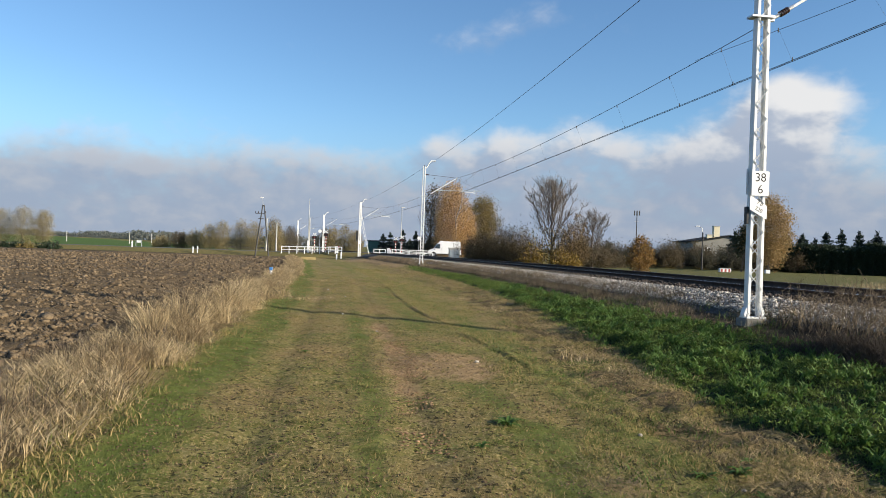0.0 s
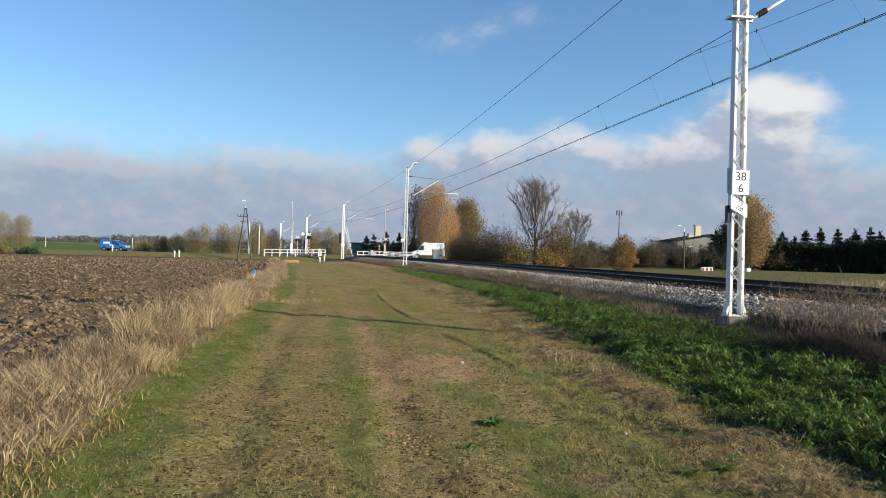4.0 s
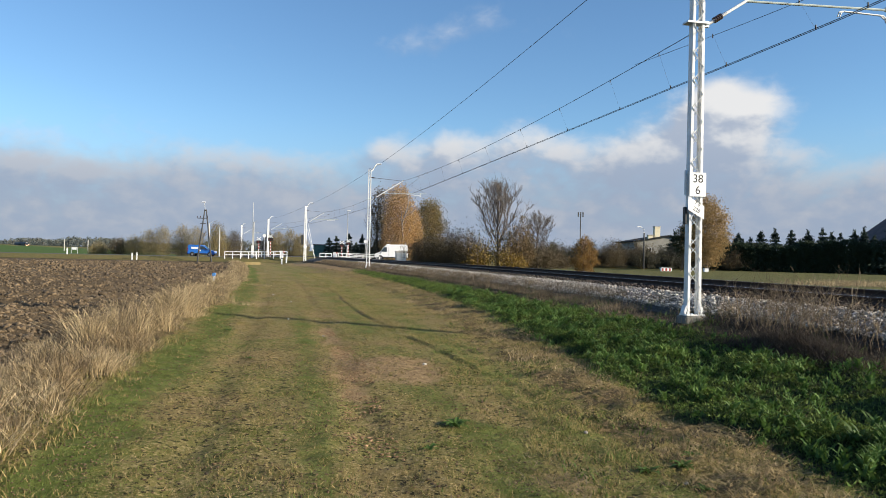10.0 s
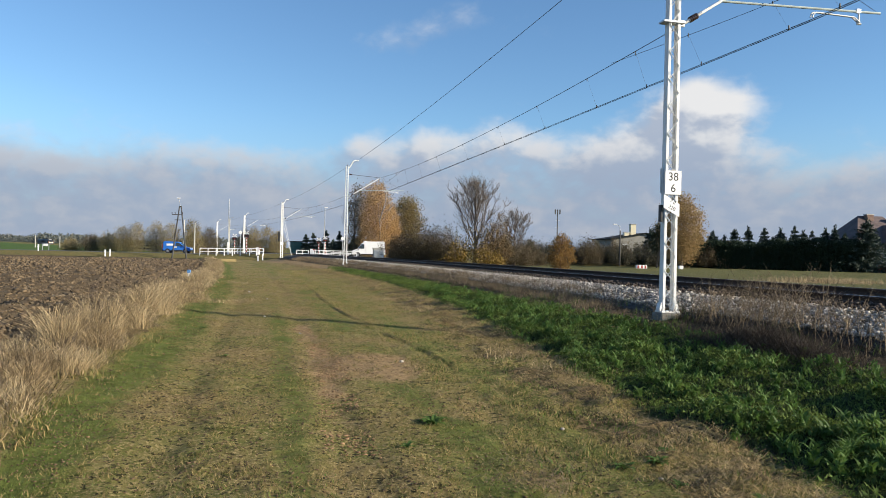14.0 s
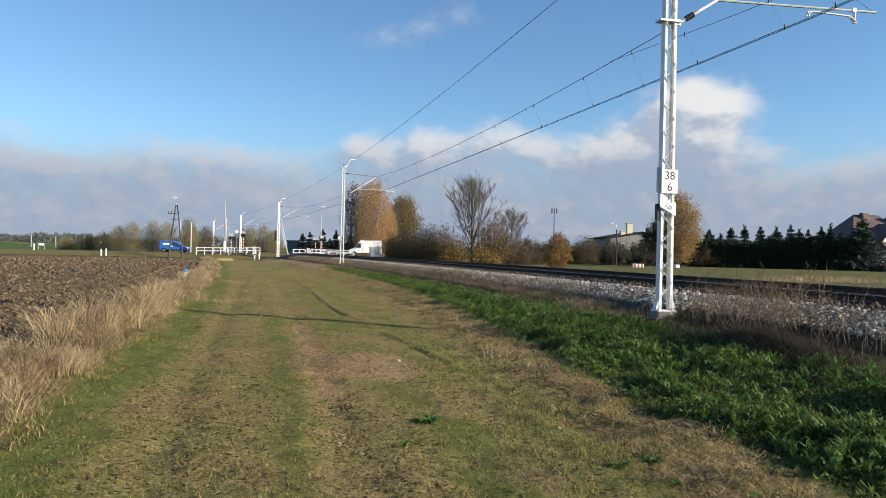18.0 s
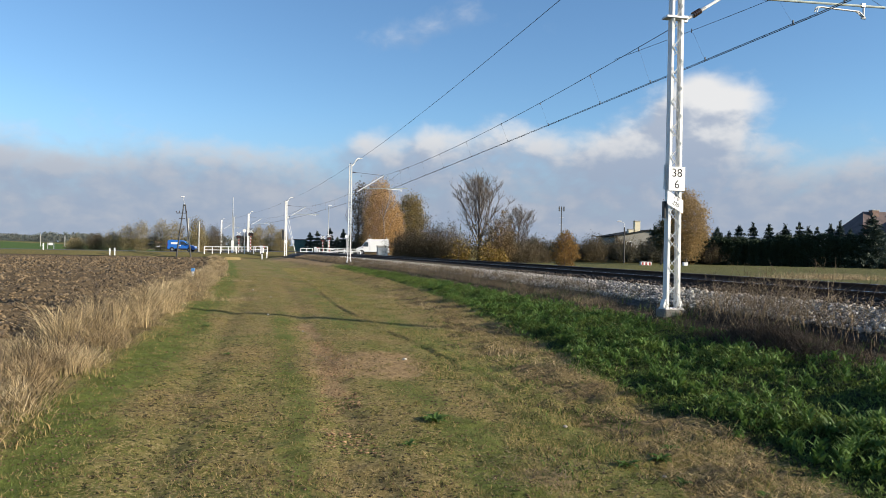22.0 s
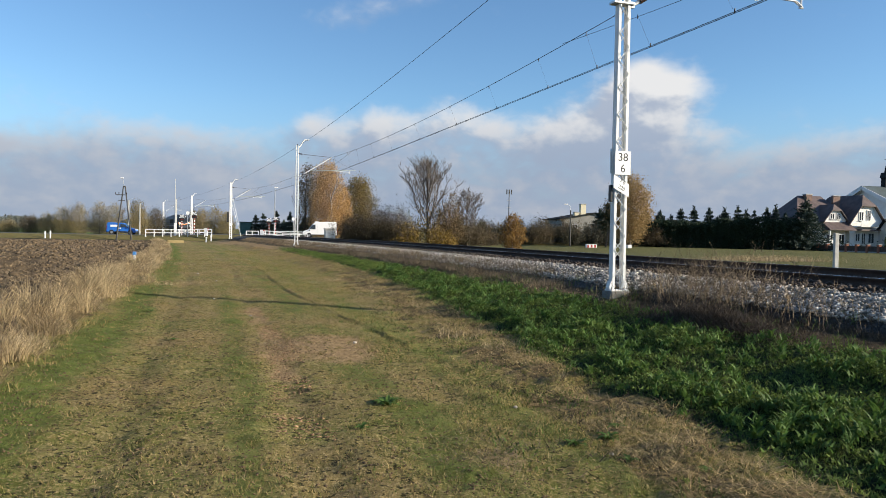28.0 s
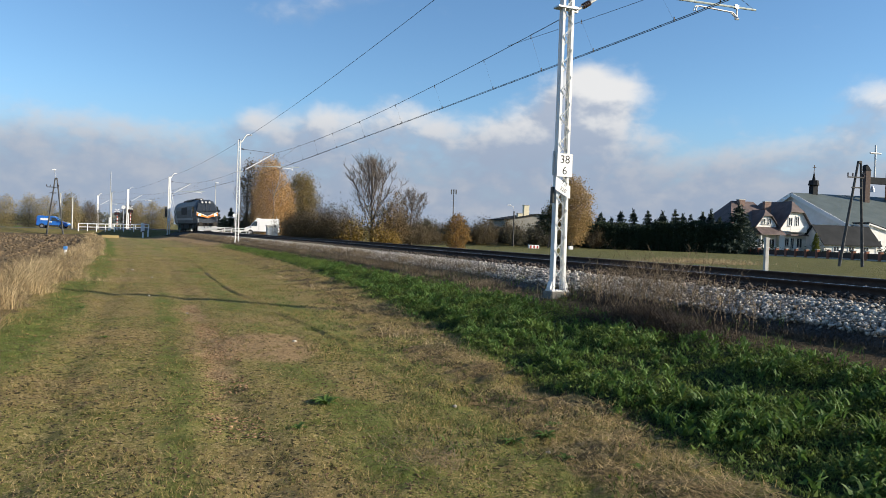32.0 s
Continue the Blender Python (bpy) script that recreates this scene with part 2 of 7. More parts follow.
birch_leaf = leaf("amber_birch_leaves", (0.37, 0.225, 0.092), (0.49, 0.305, 0.135), (0.43, 0.29, 0.135))
oak_leaf = leaf("olive_brown_leaves", (0.13, 0.115, 0.04), (0.19, 0.155, 0.05), (0.22, 0.15, 0.05))
yellow_leaf = leaf("yellow_autumn_leaves", (0.240, 0.155, 0.030), (0.320, 0.215, 0.045), (0.200, 0.135, 0.035))
scrub_leaf = leaf("brown_scrub_twigs", (0.105, 0.078, 0.046), (0.165, 0.122, 0.072), (0.09, 0.075, 0.04))
needle = leaf("dark_spruce_needles", (0.018, 0.034, 0.016), (0.032, 0.055, 0.024), (0.025, 0.04, 0.02), 0.3, 0.1)
far_leaf = leaf("hazy_autumn_leaves", (0.32, 0.215, 0.09), (0.40, 0.275, 0.12), (0.27, 0.195, 0.09), 0.3)
# needles lightened in colour to imitate haze over the far conifers
hazy_needle = leaf("haze_tinted_needles", (0.05, 0.07, 0.055), (0.07, 0.09, 0.07), (0.06, 0.08, 0.06), 0.2, 0.15)
dark_bark = surface("dark_twig_bark", (0.095, 0.080, 0.068), (0.155, 0.130, 0.110), 6, 40, 0.9, bump=0.0)
# autumn leaves, paled in colour for the haze of distance
hazy_leaf = leaf("haze_tinted_yellow_brown_leaves", (0.27, 0.205, 0.095), (0.34, 0.265, 0.125), (0.22, 0.19, 0.10), 0.15, 0.3)
# grey-blue because the distance haze is mixed into the leaf colour
far_wood = leaf("haze_tinted_far_woods", (0.085, 0.105, 0.105), (0.11, 0.13, 0.12), (0.125, 0.125, 0.105), 0.2, 0.2)
thicket_leaf = leaf("dark_thicket_twigs", (0.055, 0.048, 0.034), (0.085, 0.074, 0.05), (0.06, 0.06, 0.034), 0.3, 0.2)
rust_leaf = leaf("rusty_yellow_leaves", (0.24, 0.13, 0.035), (0.32, 0.19, 0.05), (0.19, 0.115, 0.04))
rust_scrub = leaf("sparse_rusty_leaves", (0.17, 0.115, 0.055), (0.24, 0.16, 0.075), (0.14, 0.10, 0.05))
pine_leaf = leaf("olive_pine_needles", (0.045, 0.055, 0.024), (0.07, 0.08, 0.034), (0.055, 0.06, 0.03), 0.3, 0.15)
spruce_needle = leaf("blue_green_spruce_needles", (0.032, 0.05, 0.036), (0.05, 0.07, 0.05), (0.04, 0.058, 0.042), 0.3, 0.12)
rosette_leaf = leaf("bright_green_weed_leaf", (0.065, 0.125, 0.026), (0.105, 0.18, 0.036), (0.085, 0.15, 0.032))

# ---- plan: the track is an arc that bends to the left ----
BEND, HEAD = 896.0, radians(7.8)
AXIS0 = Vector((6.08, 14.22)) + 3.0 * Vector((math.cos(HEAD), math.sin(HEAD)))
HUB = AXIS0 - BEND * Vector((math.cos(HEAD), math.sin(HEAD)))
RAIL_Z = 1.065


def on_track(s, left=0.0, z=0.0):
    a = HEAD + s / BEND
    return Vector((HUB.x + (BEND - left) * math.cos(a), HUB.y + (BEND - left) * math.sin(a), z))


def turn_at(s):
    """Heading of the track in degrees, anticlockwise from +y."""
    return math.degrees(HEAD + s / BEND)


def left_of(x, y):
    return BEND - np.hypot(x - HUB.x, y - HUB.y)


def along(x, y):
    return (np.arctan2(y - HUB.y, x - HUB.x) - HEAD) * BEND


def from_plan(s, left):
    a = HEAD + s / BEND
    return HUB.x + (BEND - left) * np.cos(a), HUB.y + (BEND - left) * np.sin(a)


def lattice(ix, iy, seed):
    h = (ix.astype(np.int64) * 374761393 + iy.astype(np.int64) * 668265263 + seed * 1442695041) & 0x7FFFFFFF
    h = ((h ^ (h >> 13)) * 1274126177) & 0x7FFFFFFF
    return ((h ^ (h >> 16)) & 0xFFFF) / 65535.0


def bumps(x, y, size, seed=0, octaves=3):
    """Value noise from -1 to 1."""
    total, amp = 0.0, 1.0
    out = np.zeros_like(x, dtype=float)
    for o in range(octaves):
        u, v = x / size * 2 ** o + 37.7 * o, y / size * 2 ** o - 11.3 * o
        iu, iv = np.floor(u), np.floor(v)
        fu, fv = u - iu, v - iv
        fu, fv = fu * fu * (3 - 2 * fu), fv * fv * (3 - 2 * fv)
        a, b = lattice(iu, iv, seed + o), lattice(iu + 1, iv, seed + o)
        c, d = lattice(iu, iv + 1, seed + o), lattice(iu + 1, iv + 1, seed + o)
        out += amp * ((a * (1 - fu) + b * fu) * (1 - fv) + (c * (1 - fu) + d * fu) * fv)
        total += amp
        amp *= 0.5
    return out / total * 2 - 1


def soft(v, lo, hi):
    t = np.clip((v - lo) / (hi - lo), 0, 1)
    return t * t * (3 - 2 * t)


def lush_edge(s):
    """How far from the track the green slope ends and the mown hay begins."""
    return np.interp(s, [-12, -9, -7.5, -6.2, -4.8, -2.3, 2.75, 15.5, 44], [7.4, 6.95, 6.6, 6.6, 6.6, 6.4, 5.9, 5.0, 4.86])


def groove_at(s):
    """The worn groove that runs along the mown track."""
    return np.interp(s, [-12, -8, -6.9, -5.6, -1.9, 3.6, 8.8, 18.5, 45], [7.4, 7.5, 7.65, 7.79, 8.17, 8.69, 8.97, 8.8, 8.7])


ROAD_Y, ROAD_Z = 120.0, 0.72
PROFILE_L = np.array([-400, -60, -8, -4.5, -3.2, -2.4, 2.4, 2.8, 3.7, 5.0, 6.5, 8.0, 9.5, 11.0, 12.4, 13.2, 14.2, 15.0, 60, 400])
PROFILE_Z = np.array([0.2, 0.2, 0.2, 0.22, 0.40, 0.46, 0.46, 0.44, 0.30, 0.10, -0.07, -0.08, -0.03, 0.0, 0.02, 0.08, 0.10, 0.0, 0.0, 0.0])


def field_mask(x, y):
    L = left_of(x, y)
    return soft(L + 0.25 * bumps(x, y, 1.7, 5), 14.0, 14.7) * (1 - soft(y, 111.5, 113.5)) * soft(x, -260, -250)


def ground_z(x, y):
    x, y = np.asarray(x, float), np.asarray(y, float)
    L, s = left_of(x, y), along(x, y)
    z = np.interp(L, PROFILE_L, PROFILE_Z)
    # the road on its low bank, level with the rails where it crosses them
    d = np.abs(y - ROAD_Y)
    top = ROAD_Z + 0.30 * (1 - soft(np.abs(L), 2.0, 14.0))
    bank = 1 - soft(d, 3.6, 7.5)
    z = z * (1 - bank) + np.maximum(z, top) * bank
    near = 1 - soft(np.hypot(x, y), 60, 160)
    pathy = soft(L, 3.0, 4.2) * (1 - soft(L, 13.5, 14.5))
    z = z + near * pathy * (0.035 * bumps(x, y, 2.2, 11) + (1 - 0.75 * soft(s, -4, 3)) * (0.024 * bumps(x, y, 0.42, 12, 2) + 0.022 * bumps(x, y, 0.17, 13, 2)))
    z = z - near * pathy * 0.035 * (np.exp(-((L - 10.15 + 0.12 * bumps(x, y, 5, 2)) / 0.22) ** 2) + np.exp(-((L - 11.7 + 0.1 * bumps(x, y, 5, 3)) / 0.22) ** 2))
    # a cut edge between the mown strip and the slope
    le, lg = lush_edge(s), groove_at(s) + 0.10 * bumps(x, y, 1.6, 4) + 0.04 * bumps(x, y, 0.5, 8)
    z = z + near * soft(L, le - 0.1, le + 0.3) * (1 - soft(L, le + 1.0, le + 1.8)) * (0.075 * bumps(x, y, 0.34, 7) + 0.05 * bumps(x, y, 1.3, 6, 2))
    gr = (1 - soft(s, 18, 34)) * (0.25 + 0.75 * soft(s, -7, -3)) * (0.15 + 0.85 * soft(bumps(x, y, 1.3, 14), -0.4, 0.3))
    z = z + near * gr * (0.035 * np.exp(-np.maximum(0, lg - L) / 0.16) * (1 - soft(L, lg, lg + 0.06)) - 0.022 * np.exp(-((L - lg - 0.09) / 0.07) ** 2))
    z = z + near * soft(L, 4, 4.6) * (1 - soft(L, le - 0.3, le + 0.4)) * (0.095 * bumps(x, y, 0.62, 9, 2) + 0.03 * bumps(x, y, 2.4, 10, 2))
    f = field_mask(x, y)
    furrow = np.sin((L + 0.3 * bumps(x, y, 6, 21)) * 2 * np.pi / 0.75)
    z = z + f * (0.035 * furrow + 0.13 * bumps(x, y, 0.5, 22, 4))
    # land beyond: gently rolling
    far = soft(np.hypot(x, y), 250, 900)
    return z + far * (4.0 + 4.0 * bumps(x, y, 700, 31, 2)) * soft(y, 0, 300)


def flat_mesh(name, V, F, mat=None, smooth=False):
    """A mesh from an array of corners and an array of faces of one size."""
    V, F = np.asarray(V, np.float32), np.asarray(F, np.int32)
    me = bpy.data.meshes.new(name)
    me.vertices.add(len(V))
    me.vertices.foreach_set("co", V.ravel())
    me.loops.add(F.size)
    me.loops.foreach_set("vertex_index", F.ravel())
    me.polygons.add(len(F))
    me.polygons.foreach_set("loop_start", np.arange(len(F), dtype=np.int32) * F.shape[1])
    if smooth:
        me.polygons.foreach_set("use_smooth", np.ones(len(F), bool))
    me.update(calc_edges=True)
    if mat:
        me.materials.append(mat)
    return me


def grow(a, first, ratio, end):
    out = [a]
    step = first
    while out[-1] < end:
        out.append(out[-1] + step)
        step *= ratio
    return out


gx = np.array([-v for v in grow(13, 0.2, 1.07, 3500)][::-1] + list(np.arange(-12.86, -5.9, 0.14)) + list(np.arange(-5.86, 6.4, 0.06)) + list(np.arange(6.5, 12.9, 0.14)) + grow(13, 0.2, 1.07, 3500))
gy = np.array([-v for v in grow(0, 0.5, 1.12, 3000)][::-1] + list(np.arange(0.5, 3, 0.5)) + list(np.arange(3, 12, 0.05)) + list(np.arange(12, 21, 0.09)) + list(np.arange(21, 36, 0.15)) + grow(36.1, 0.18, 1.02, 112) + list(np.arange(112.6, 128, 0.5)) + grow(128.5, 0.8, 1.06, 4000))
GX, GY = np.meshgrid(gx, gy)
GZ = ground_z(GX, GY)
nx, ny = len(gx), len(gy)
idx = np.arange(nx * ny).reshape(ny, nx)
quads = np.stack([idx[:-1, :-1], idx[:-1, 1:], idx[1:, 1:], idx[1:, :-1]], -1).reshape(-1, 4)
ground_mesh = flat_mesh("ground", np.stack([GX, GY, GZ], -1).reshape(-1, 3), quads, smooth=True)


def cover(name, values):
    at = ground_mesh.attributes.new(name, "FLOAT", "POINT")
    at.data.foreach_set("value", np.asarray(values, np.float32).ravel())


GL, GS = left_of(GX, GY), along(GX, GY)
wob = 0.35 * bumps(GX, GY, 2.5, 41) + 0.15 * bumps(GX, GY, 0.6, 42)
Lw = GL + wob
road_side = soft(np.abs(GY - ROAD_Y), 5.5, 8.0)
cover("soil", field_mask(GX, GY))
LE = lush_edge(GS)
cover("hay", (0.52 + 0.6 * bumps(GX, GY, 0.8, 48)) * soft(Lw, LE - 0.15, LE + 0.25) * (1 - soft(Lw, LE + 0.9, LE + 1.5)) * (1 - soft(GS, 70, 90)))
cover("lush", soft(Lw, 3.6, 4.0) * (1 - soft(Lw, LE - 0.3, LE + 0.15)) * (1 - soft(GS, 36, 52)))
cover("green", np.clip(0.9 * np.exp(-((Lw - 12.5) / 0.45) ** 2) + (0.75 + 0.35 * bumps(GX, GY, 1.1, 47)) * np.exp(-((GL - 10.66 + 0.1 * bumps(GX, GY, 1.5, 46)) / 0.26) ** 2) * (1 - soft(GY, 15, 28)) + 0.7 * np.exp(-((Lw - 9.3) / 0.5) ** 2) * soft(bumps(GX, GY, 1.6, 50), -0.5, 0.2) + 0.55 * np.exp(-((Lw - 8.1) / 0.5) ** 2), 0, 1))
cover("weed", soft(Lw, 2.0, 2.5) * (1 - soft(Lw, 3.6, 4.0)) + soft(-Lw, 2.0, 2.5) * (1 - soft(-Lw, 3.6, 4.6)))
spot = 0.95 * np.exp(-(((GL - 9.35 + 0.3 * bumps(GX, GY, 0.9, 91)) / 0.75) ** 2 + ((GS + 2.7 + 0.5 * bumps(GX, GY, 1.1, 92)) / 1.5) ** 2) ** 2) + 0.6 * np.exp(-(((GL - 8.9) / 0.4) ** 2 + ((GS + 8.3) / 0.55) ** 2))
ruts = np.exp(-((GL - 10.12 + 0.1 * bumps(GX, GY, 3, 2)) / 0.24) ** 2) * soft(bumps(GX, GY, 1.3, 44), -0.5, 0.3) * 0.8 * (1 - soft(GY, 16, 30))
rut2 = 0.5 * np.exp(-((GL - 11.5) / 0.42) ** 2) * (1 - soft(GY, 20, 40))
worn = (1 - soft(np.abs(GS - 97), 8, 22)) * soft(GL, 1.5, 3.0) * (1 - soft(GL, 11, 14)) * soft(bumps(GX, GY, 3.5, 49), -0.35, 0.3)
cover("bare", np.clip(spot + 0.8 * soft(GS, 40, 54) * (1 - soft(GS, 88, 100)) * soft(GL, 1.8, 2.6) * (1 - soft(GL, 4.5, 7.5)) + 0.9 * worn + ruts + rut2 * (0.6 + 0.4 * bumps(GX, GY, 1.8, 45)), 0, 1))
cover("drygrass", soft(Lw, 12.9, 13.3) * (1 - soft(Lw, 14.2, 14.8)) * (1 - soft(GS, 92, 98)))
cover("meadow", soft(-GL, 4.0, 6.0))
cover("verge", (1 - soft(np.abs(GY - ROAD_Y), 6, 9)) * soft(np.abs(GY - ROAD_Y), 2.8, 3.4))
cover("far", soft(GY, 128, 135) * soft(GL, 8, 12))

g = material("autumn_ground")
gp = g.t.nodes.new("ShaderNodeNewGeometry").outputs["Position"]


def att(name):
    n = g.t.nodes.new("ShaderNodeAttribute")
    n.attribute_name = name
    return n.outputs["Fac"]


n_big, n_mid, n_fine, n_grain = g.noise(gp, 0.35, 4), g.noise(gp, 2.2, 6, 0.65), g.noise(gp, 14, 6, 0.7), g.noise(gp, 70, 3, 0.7)
tuft = g.step(g.math("ADD", g.math("MULTIPLY", n_mid, 0.5), g.math("MULTIPLY", n_fine, 0.5)), 0.40, 0.60)


def edge(name, lo=0.35, hi=0.65, amount=0.5):
    return g.step(g.math("ADD", att(name), g.math("MULTIPLY", g.math("SUBTRACT", n_fine, 0.5), amount)), lo, hi)


grass_c = g.mix(tuft, (0.112, 0.122, 0.026), (0.215, 0.185, 0.066))
grass_c = g.mix(g.step(n_big, 0.42, 0.60, 0, 0.75), grass_c, (0.245, 0.172, 0.076))
grass_c = g.mix(g.step(g.noise(gp, 5.5, 4, 0.7), 0.54, 0.64, 0, 0.5), grass_c, (0.235, 0.155, 0.068))
grass_c = g.mix(g.step(g.noise(gp, 30, 4, 0.7), 0.525, 0.60, 0, 0.85), grass_c, (0.38, 0.29, 0.135))
# dark specks: shadows between the short grass clumps, put into the colour
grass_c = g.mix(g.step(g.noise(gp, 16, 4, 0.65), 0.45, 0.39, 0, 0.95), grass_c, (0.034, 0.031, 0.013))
mead_c = g.mix(tuft, (0.078, 0.084, 0.026), (0.135, 0.122, 0.048))
# near-black end paints the shade in the gaps between the slope's leaves
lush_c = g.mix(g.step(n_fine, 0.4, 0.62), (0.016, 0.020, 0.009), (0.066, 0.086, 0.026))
# the dark end stands for shade beneath the hay strands
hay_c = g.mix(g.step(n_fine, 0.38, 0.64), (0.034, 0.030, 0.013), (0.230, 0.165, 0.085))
bare_c = g.mix(g.step(n_fine, 0.3, 0.7), (0.205, 0.135, 0.066), (0.370, 0.260, 0.138))
weed_c = g.mix(tuft, (0.040, 0.030, 0.018), (0.105, 0.078, 0.044))
soil_c = g.mix(g.step(n_mid, 0.3, 0.7), (0.068, 0.049, 0.028), (0.150, 0.109, 0.063))
soil_c = g.mix(g.step(n_grain, 0.5, 0.75, 0, 0.6), soil_c, (0.2, 0.15, 0.10))
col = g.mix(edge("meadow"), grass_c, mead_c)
col = g.mix(g.math("MULTIPLY", edge("far"), 1.0), col, g.mix(tuft, (0.060, 0.104, 0.022), (0.080, 0.128, 0.032)))
col = g.mix(edge("green", 0.25, 0.85, 0.9), col, g.mix(tuft, (0.076, 0.100, 0.020), (0.138, 0.160, 0.040)))
col = g.mix(edge("bare", 0.3, 0.8, 0.9), col, bare_c)
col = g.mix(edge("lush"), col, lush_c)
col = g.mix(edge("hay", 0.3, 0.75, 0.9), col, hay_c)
col = g.mix(edge("weed"), col, weed_c)
col = g.mix(edge("verge"), col, g.mix(tuft, (0.176, 0.136, 0.056), (0.120, 0.112, 0.040)))
col = g.mix(edge("drygrass"), col, g.mix(tuft, (0.085, 0.064, 0.032), (0.185, 0.136, 0.068)))
col = g.mix(att("soil"), col, soil_c)
g.put(g.bsdf.inputs["Base Color"], col)
g.bsdf.inputs["Roughness"].default_value = 0.95
g.bsdf.inputs["Specular IOR Level"].default_value = 0.1
gb = g.t.nodes.new("ShaderNodeBump")
gb.inputs["Strength"].default_value, gb.inputs["Distance"].default_value = 1.0, 0.09
g.put(gb.inputs["Height"], g.math("ADD", g.math("MULTIPLY", n_mid, 0.6), g.math("ADD", g.math("MULTIPLY", n_fine, 0.6), g.math("MULTIPLY", n_grain, 0.25))))
g.put(g.bsdf.inputs["Normal"], gb.outputs[0])
ground_mesh.materials.append(g.m)
ground = tagged(new("ground", ground_mesh), "mown grass track beside a ploughed brown field", "ground", kind="structure")


# ---- making parts ----
def part(name, bm, mat, parent, label="", m=None, smooth=False):
    me = bpy.data.meshes.new(name)
    bm.to_mesh(me)
    bm.free()
    me.materials.append(mat)
    if smooth:
        for p in me.polygons:
            p.use_smooth = True
    ob = new(name, me)
    ob.parent = parent
    if m is not None:
        ob.matrix_basis = m
    if label:
        ob["label"] = label
    return ob


def mesh_part(name, me, parent, label="", m=None):
    ob = new(name, me)
    ob.parent = parent
    if m is not None:
        ob.matrix_basis = m
    if label:
        ob["label"] = label
    return ob


def thing(name, m, label, category, group="", kind=""):
    ob = new(name)
    ob.matrix_basis = m
    return tagged(ob, label, category, group, kind)


def box(sx, sy, sz, x=0, y=0, z=0, bevel=0.0, bm=None, turn=None):
    """A box of that size whose middle of the bottom lies at x, y, z."""
    own = bmesh.new()
    bmesh.ops.create_cube(own, size=1)
    bmesh.ops.scale(own, vec=(sx, sy, sz), verts=own.verts)
    if bevel:
        bmesh.ops.bevel(own, geom=own.edges, offset=bevel, segments=2, affect="EDGES", profile=0.6)
    bmesh.ops.translate(own, vec=(0, 0, sz / 2), verts=own.verts)
    if turn is not None:
        bmesh.ops.transform(own, matrix=turn, verts=own.verts)
    bmesh.ops.translate(own, vec=(x, y, z), verts=own.verts)
    return merge(bm, own)


def merge(bm, own):
    if bm is None:
        return own
    me = bpy.data.meshes.new("tmp")
    own.to_mesh(me)
    own.free()
    bm.from_mesh(me)
    bpy.data.meshes.remove(me)
    return bm


def rod(a, b, r, r2=None, sides=8, bm=None):
    """A round bar from a to b."""
    a, b = Vector(a), Vector(b)
    own = bmesh.new()
    bmesh.ops.create_cone(own, cap_ends=True, segments=sides, radius1=r, radius2=r if r2 is None else r2, depth=(b - a).length)
    q = (b - a).to_track_quat("Z", "Y").to_matrix().to_4x4()
    bmesh.ops.transform(own, matrix=Matrix.Translation((a + b) / 2) @ q, verts=own.verts)
    return merge(bm, own)


def bar(a, b, w, t, bm=None):
    """A flat bar from a to b, w wide (sideways) and t thick."""
    a, b = Vector(a), Vector(b)
    own = bmesh.new()
    bmesh.ops.create_cube(own, size=1)
    bmesh.ops.scale(own, vec=(w, t, (b - a).length), verts=own.verts)
    q = (b - a).to_track_quat("Z", "Y").to_matrix().to_4x4()
    bmesh.ops.transform(own, matrix=Matrix.Translation((a + b) / 2) @ q, verts=own.verts)
    return merge(bm, own)


def prism(poly, depth, bm=None, m=None):
    """A flat outline (x, z) pushed along +y by depth."""
    own = bmesh.new()
    f = own.faces.new([own.verts.new((x, 0, z)) for x, z in poly])
    r = bmesh.ops.extrude_face_region(own, geom=[f])
    bmesh.ops.translate(own, vec=(0, depth, 0), verts=[v for v in r["geom"] if isinstance(v, bmesh.types.BMVert)])
    bmesh.ops.recalc_face_normals(own, faces=own.faces)
    if m is not None:
        bmesh.ops.transform(own, matrix=m, verts=own.verts)
    return merge(bm, own)


def tube_path(points, r, sides=6):
    """A round bar through a row of points, as arrays."""
    P = np.asarray(points, float)
    T = np.gradient(P, axis=0)
    T /= np.linalg.norm(T, axis=1)[:, None] + 1e-9
    up = np.where(np.abs(T[:, 2:3]) > 0.9, np.array([[1.0, 0, 0]]), np.array([[0, 0, 1.0]]))
    A = np.cross(T, up)
    A /= np.linalg.norm(A, axis=1)[:, None]
    B = np.cross(A, T)
    R = np.broadcast_to(np.asarray(r, float), (len(P),))
    ang = np.arange(sides) * 2 * np.pi / sides
    V = (P[:, None] + R[:, None, None] * (A[:, None] * np.cos(ang)[None, :, None] + B[:, None] * np.sin(ang)[None, :, None])).reshape(-1, 3)
    i = np.arange(len(P) - 1)[:, None] * sides
    j = np.arange(sides)[None, :]
    k = (j + 1) % sides
    F = np.stack([i + j, i + k, i + k + sides, i + j + sides], -1).reshape(-1, 4)
    return V, F


def join(pieces):
    V, F, n = [], [], 0
    for v, f in pieces:
        V.append(v)
        F.append(f + n)
        n += len(v)
    return np.concatenate(V), np.concatenate(F)


# ---- the track: ballast, rails, sleepers ----
ss = np.concatenate([np.arange(-60, -14, 2.0), np.arange(-14, 60, 0.35), np.arange(60, 420, 2.0)])
cross = np.array([(-2.75, 0.36), (-2.35, 0.55), (-1.85, 0.90), (-1.3, 0.93), (-0.4, 0.90), (0.4, 0.87), (1.3, 0.85), (1.6, 0.84), (1.9, 0.775), (2.25, 0.67), (2.6, 0.55), (2.95, 0.36)])
SS, KK = np.meshgrid(ss, np.arange(len(cross)), indexing="ij")
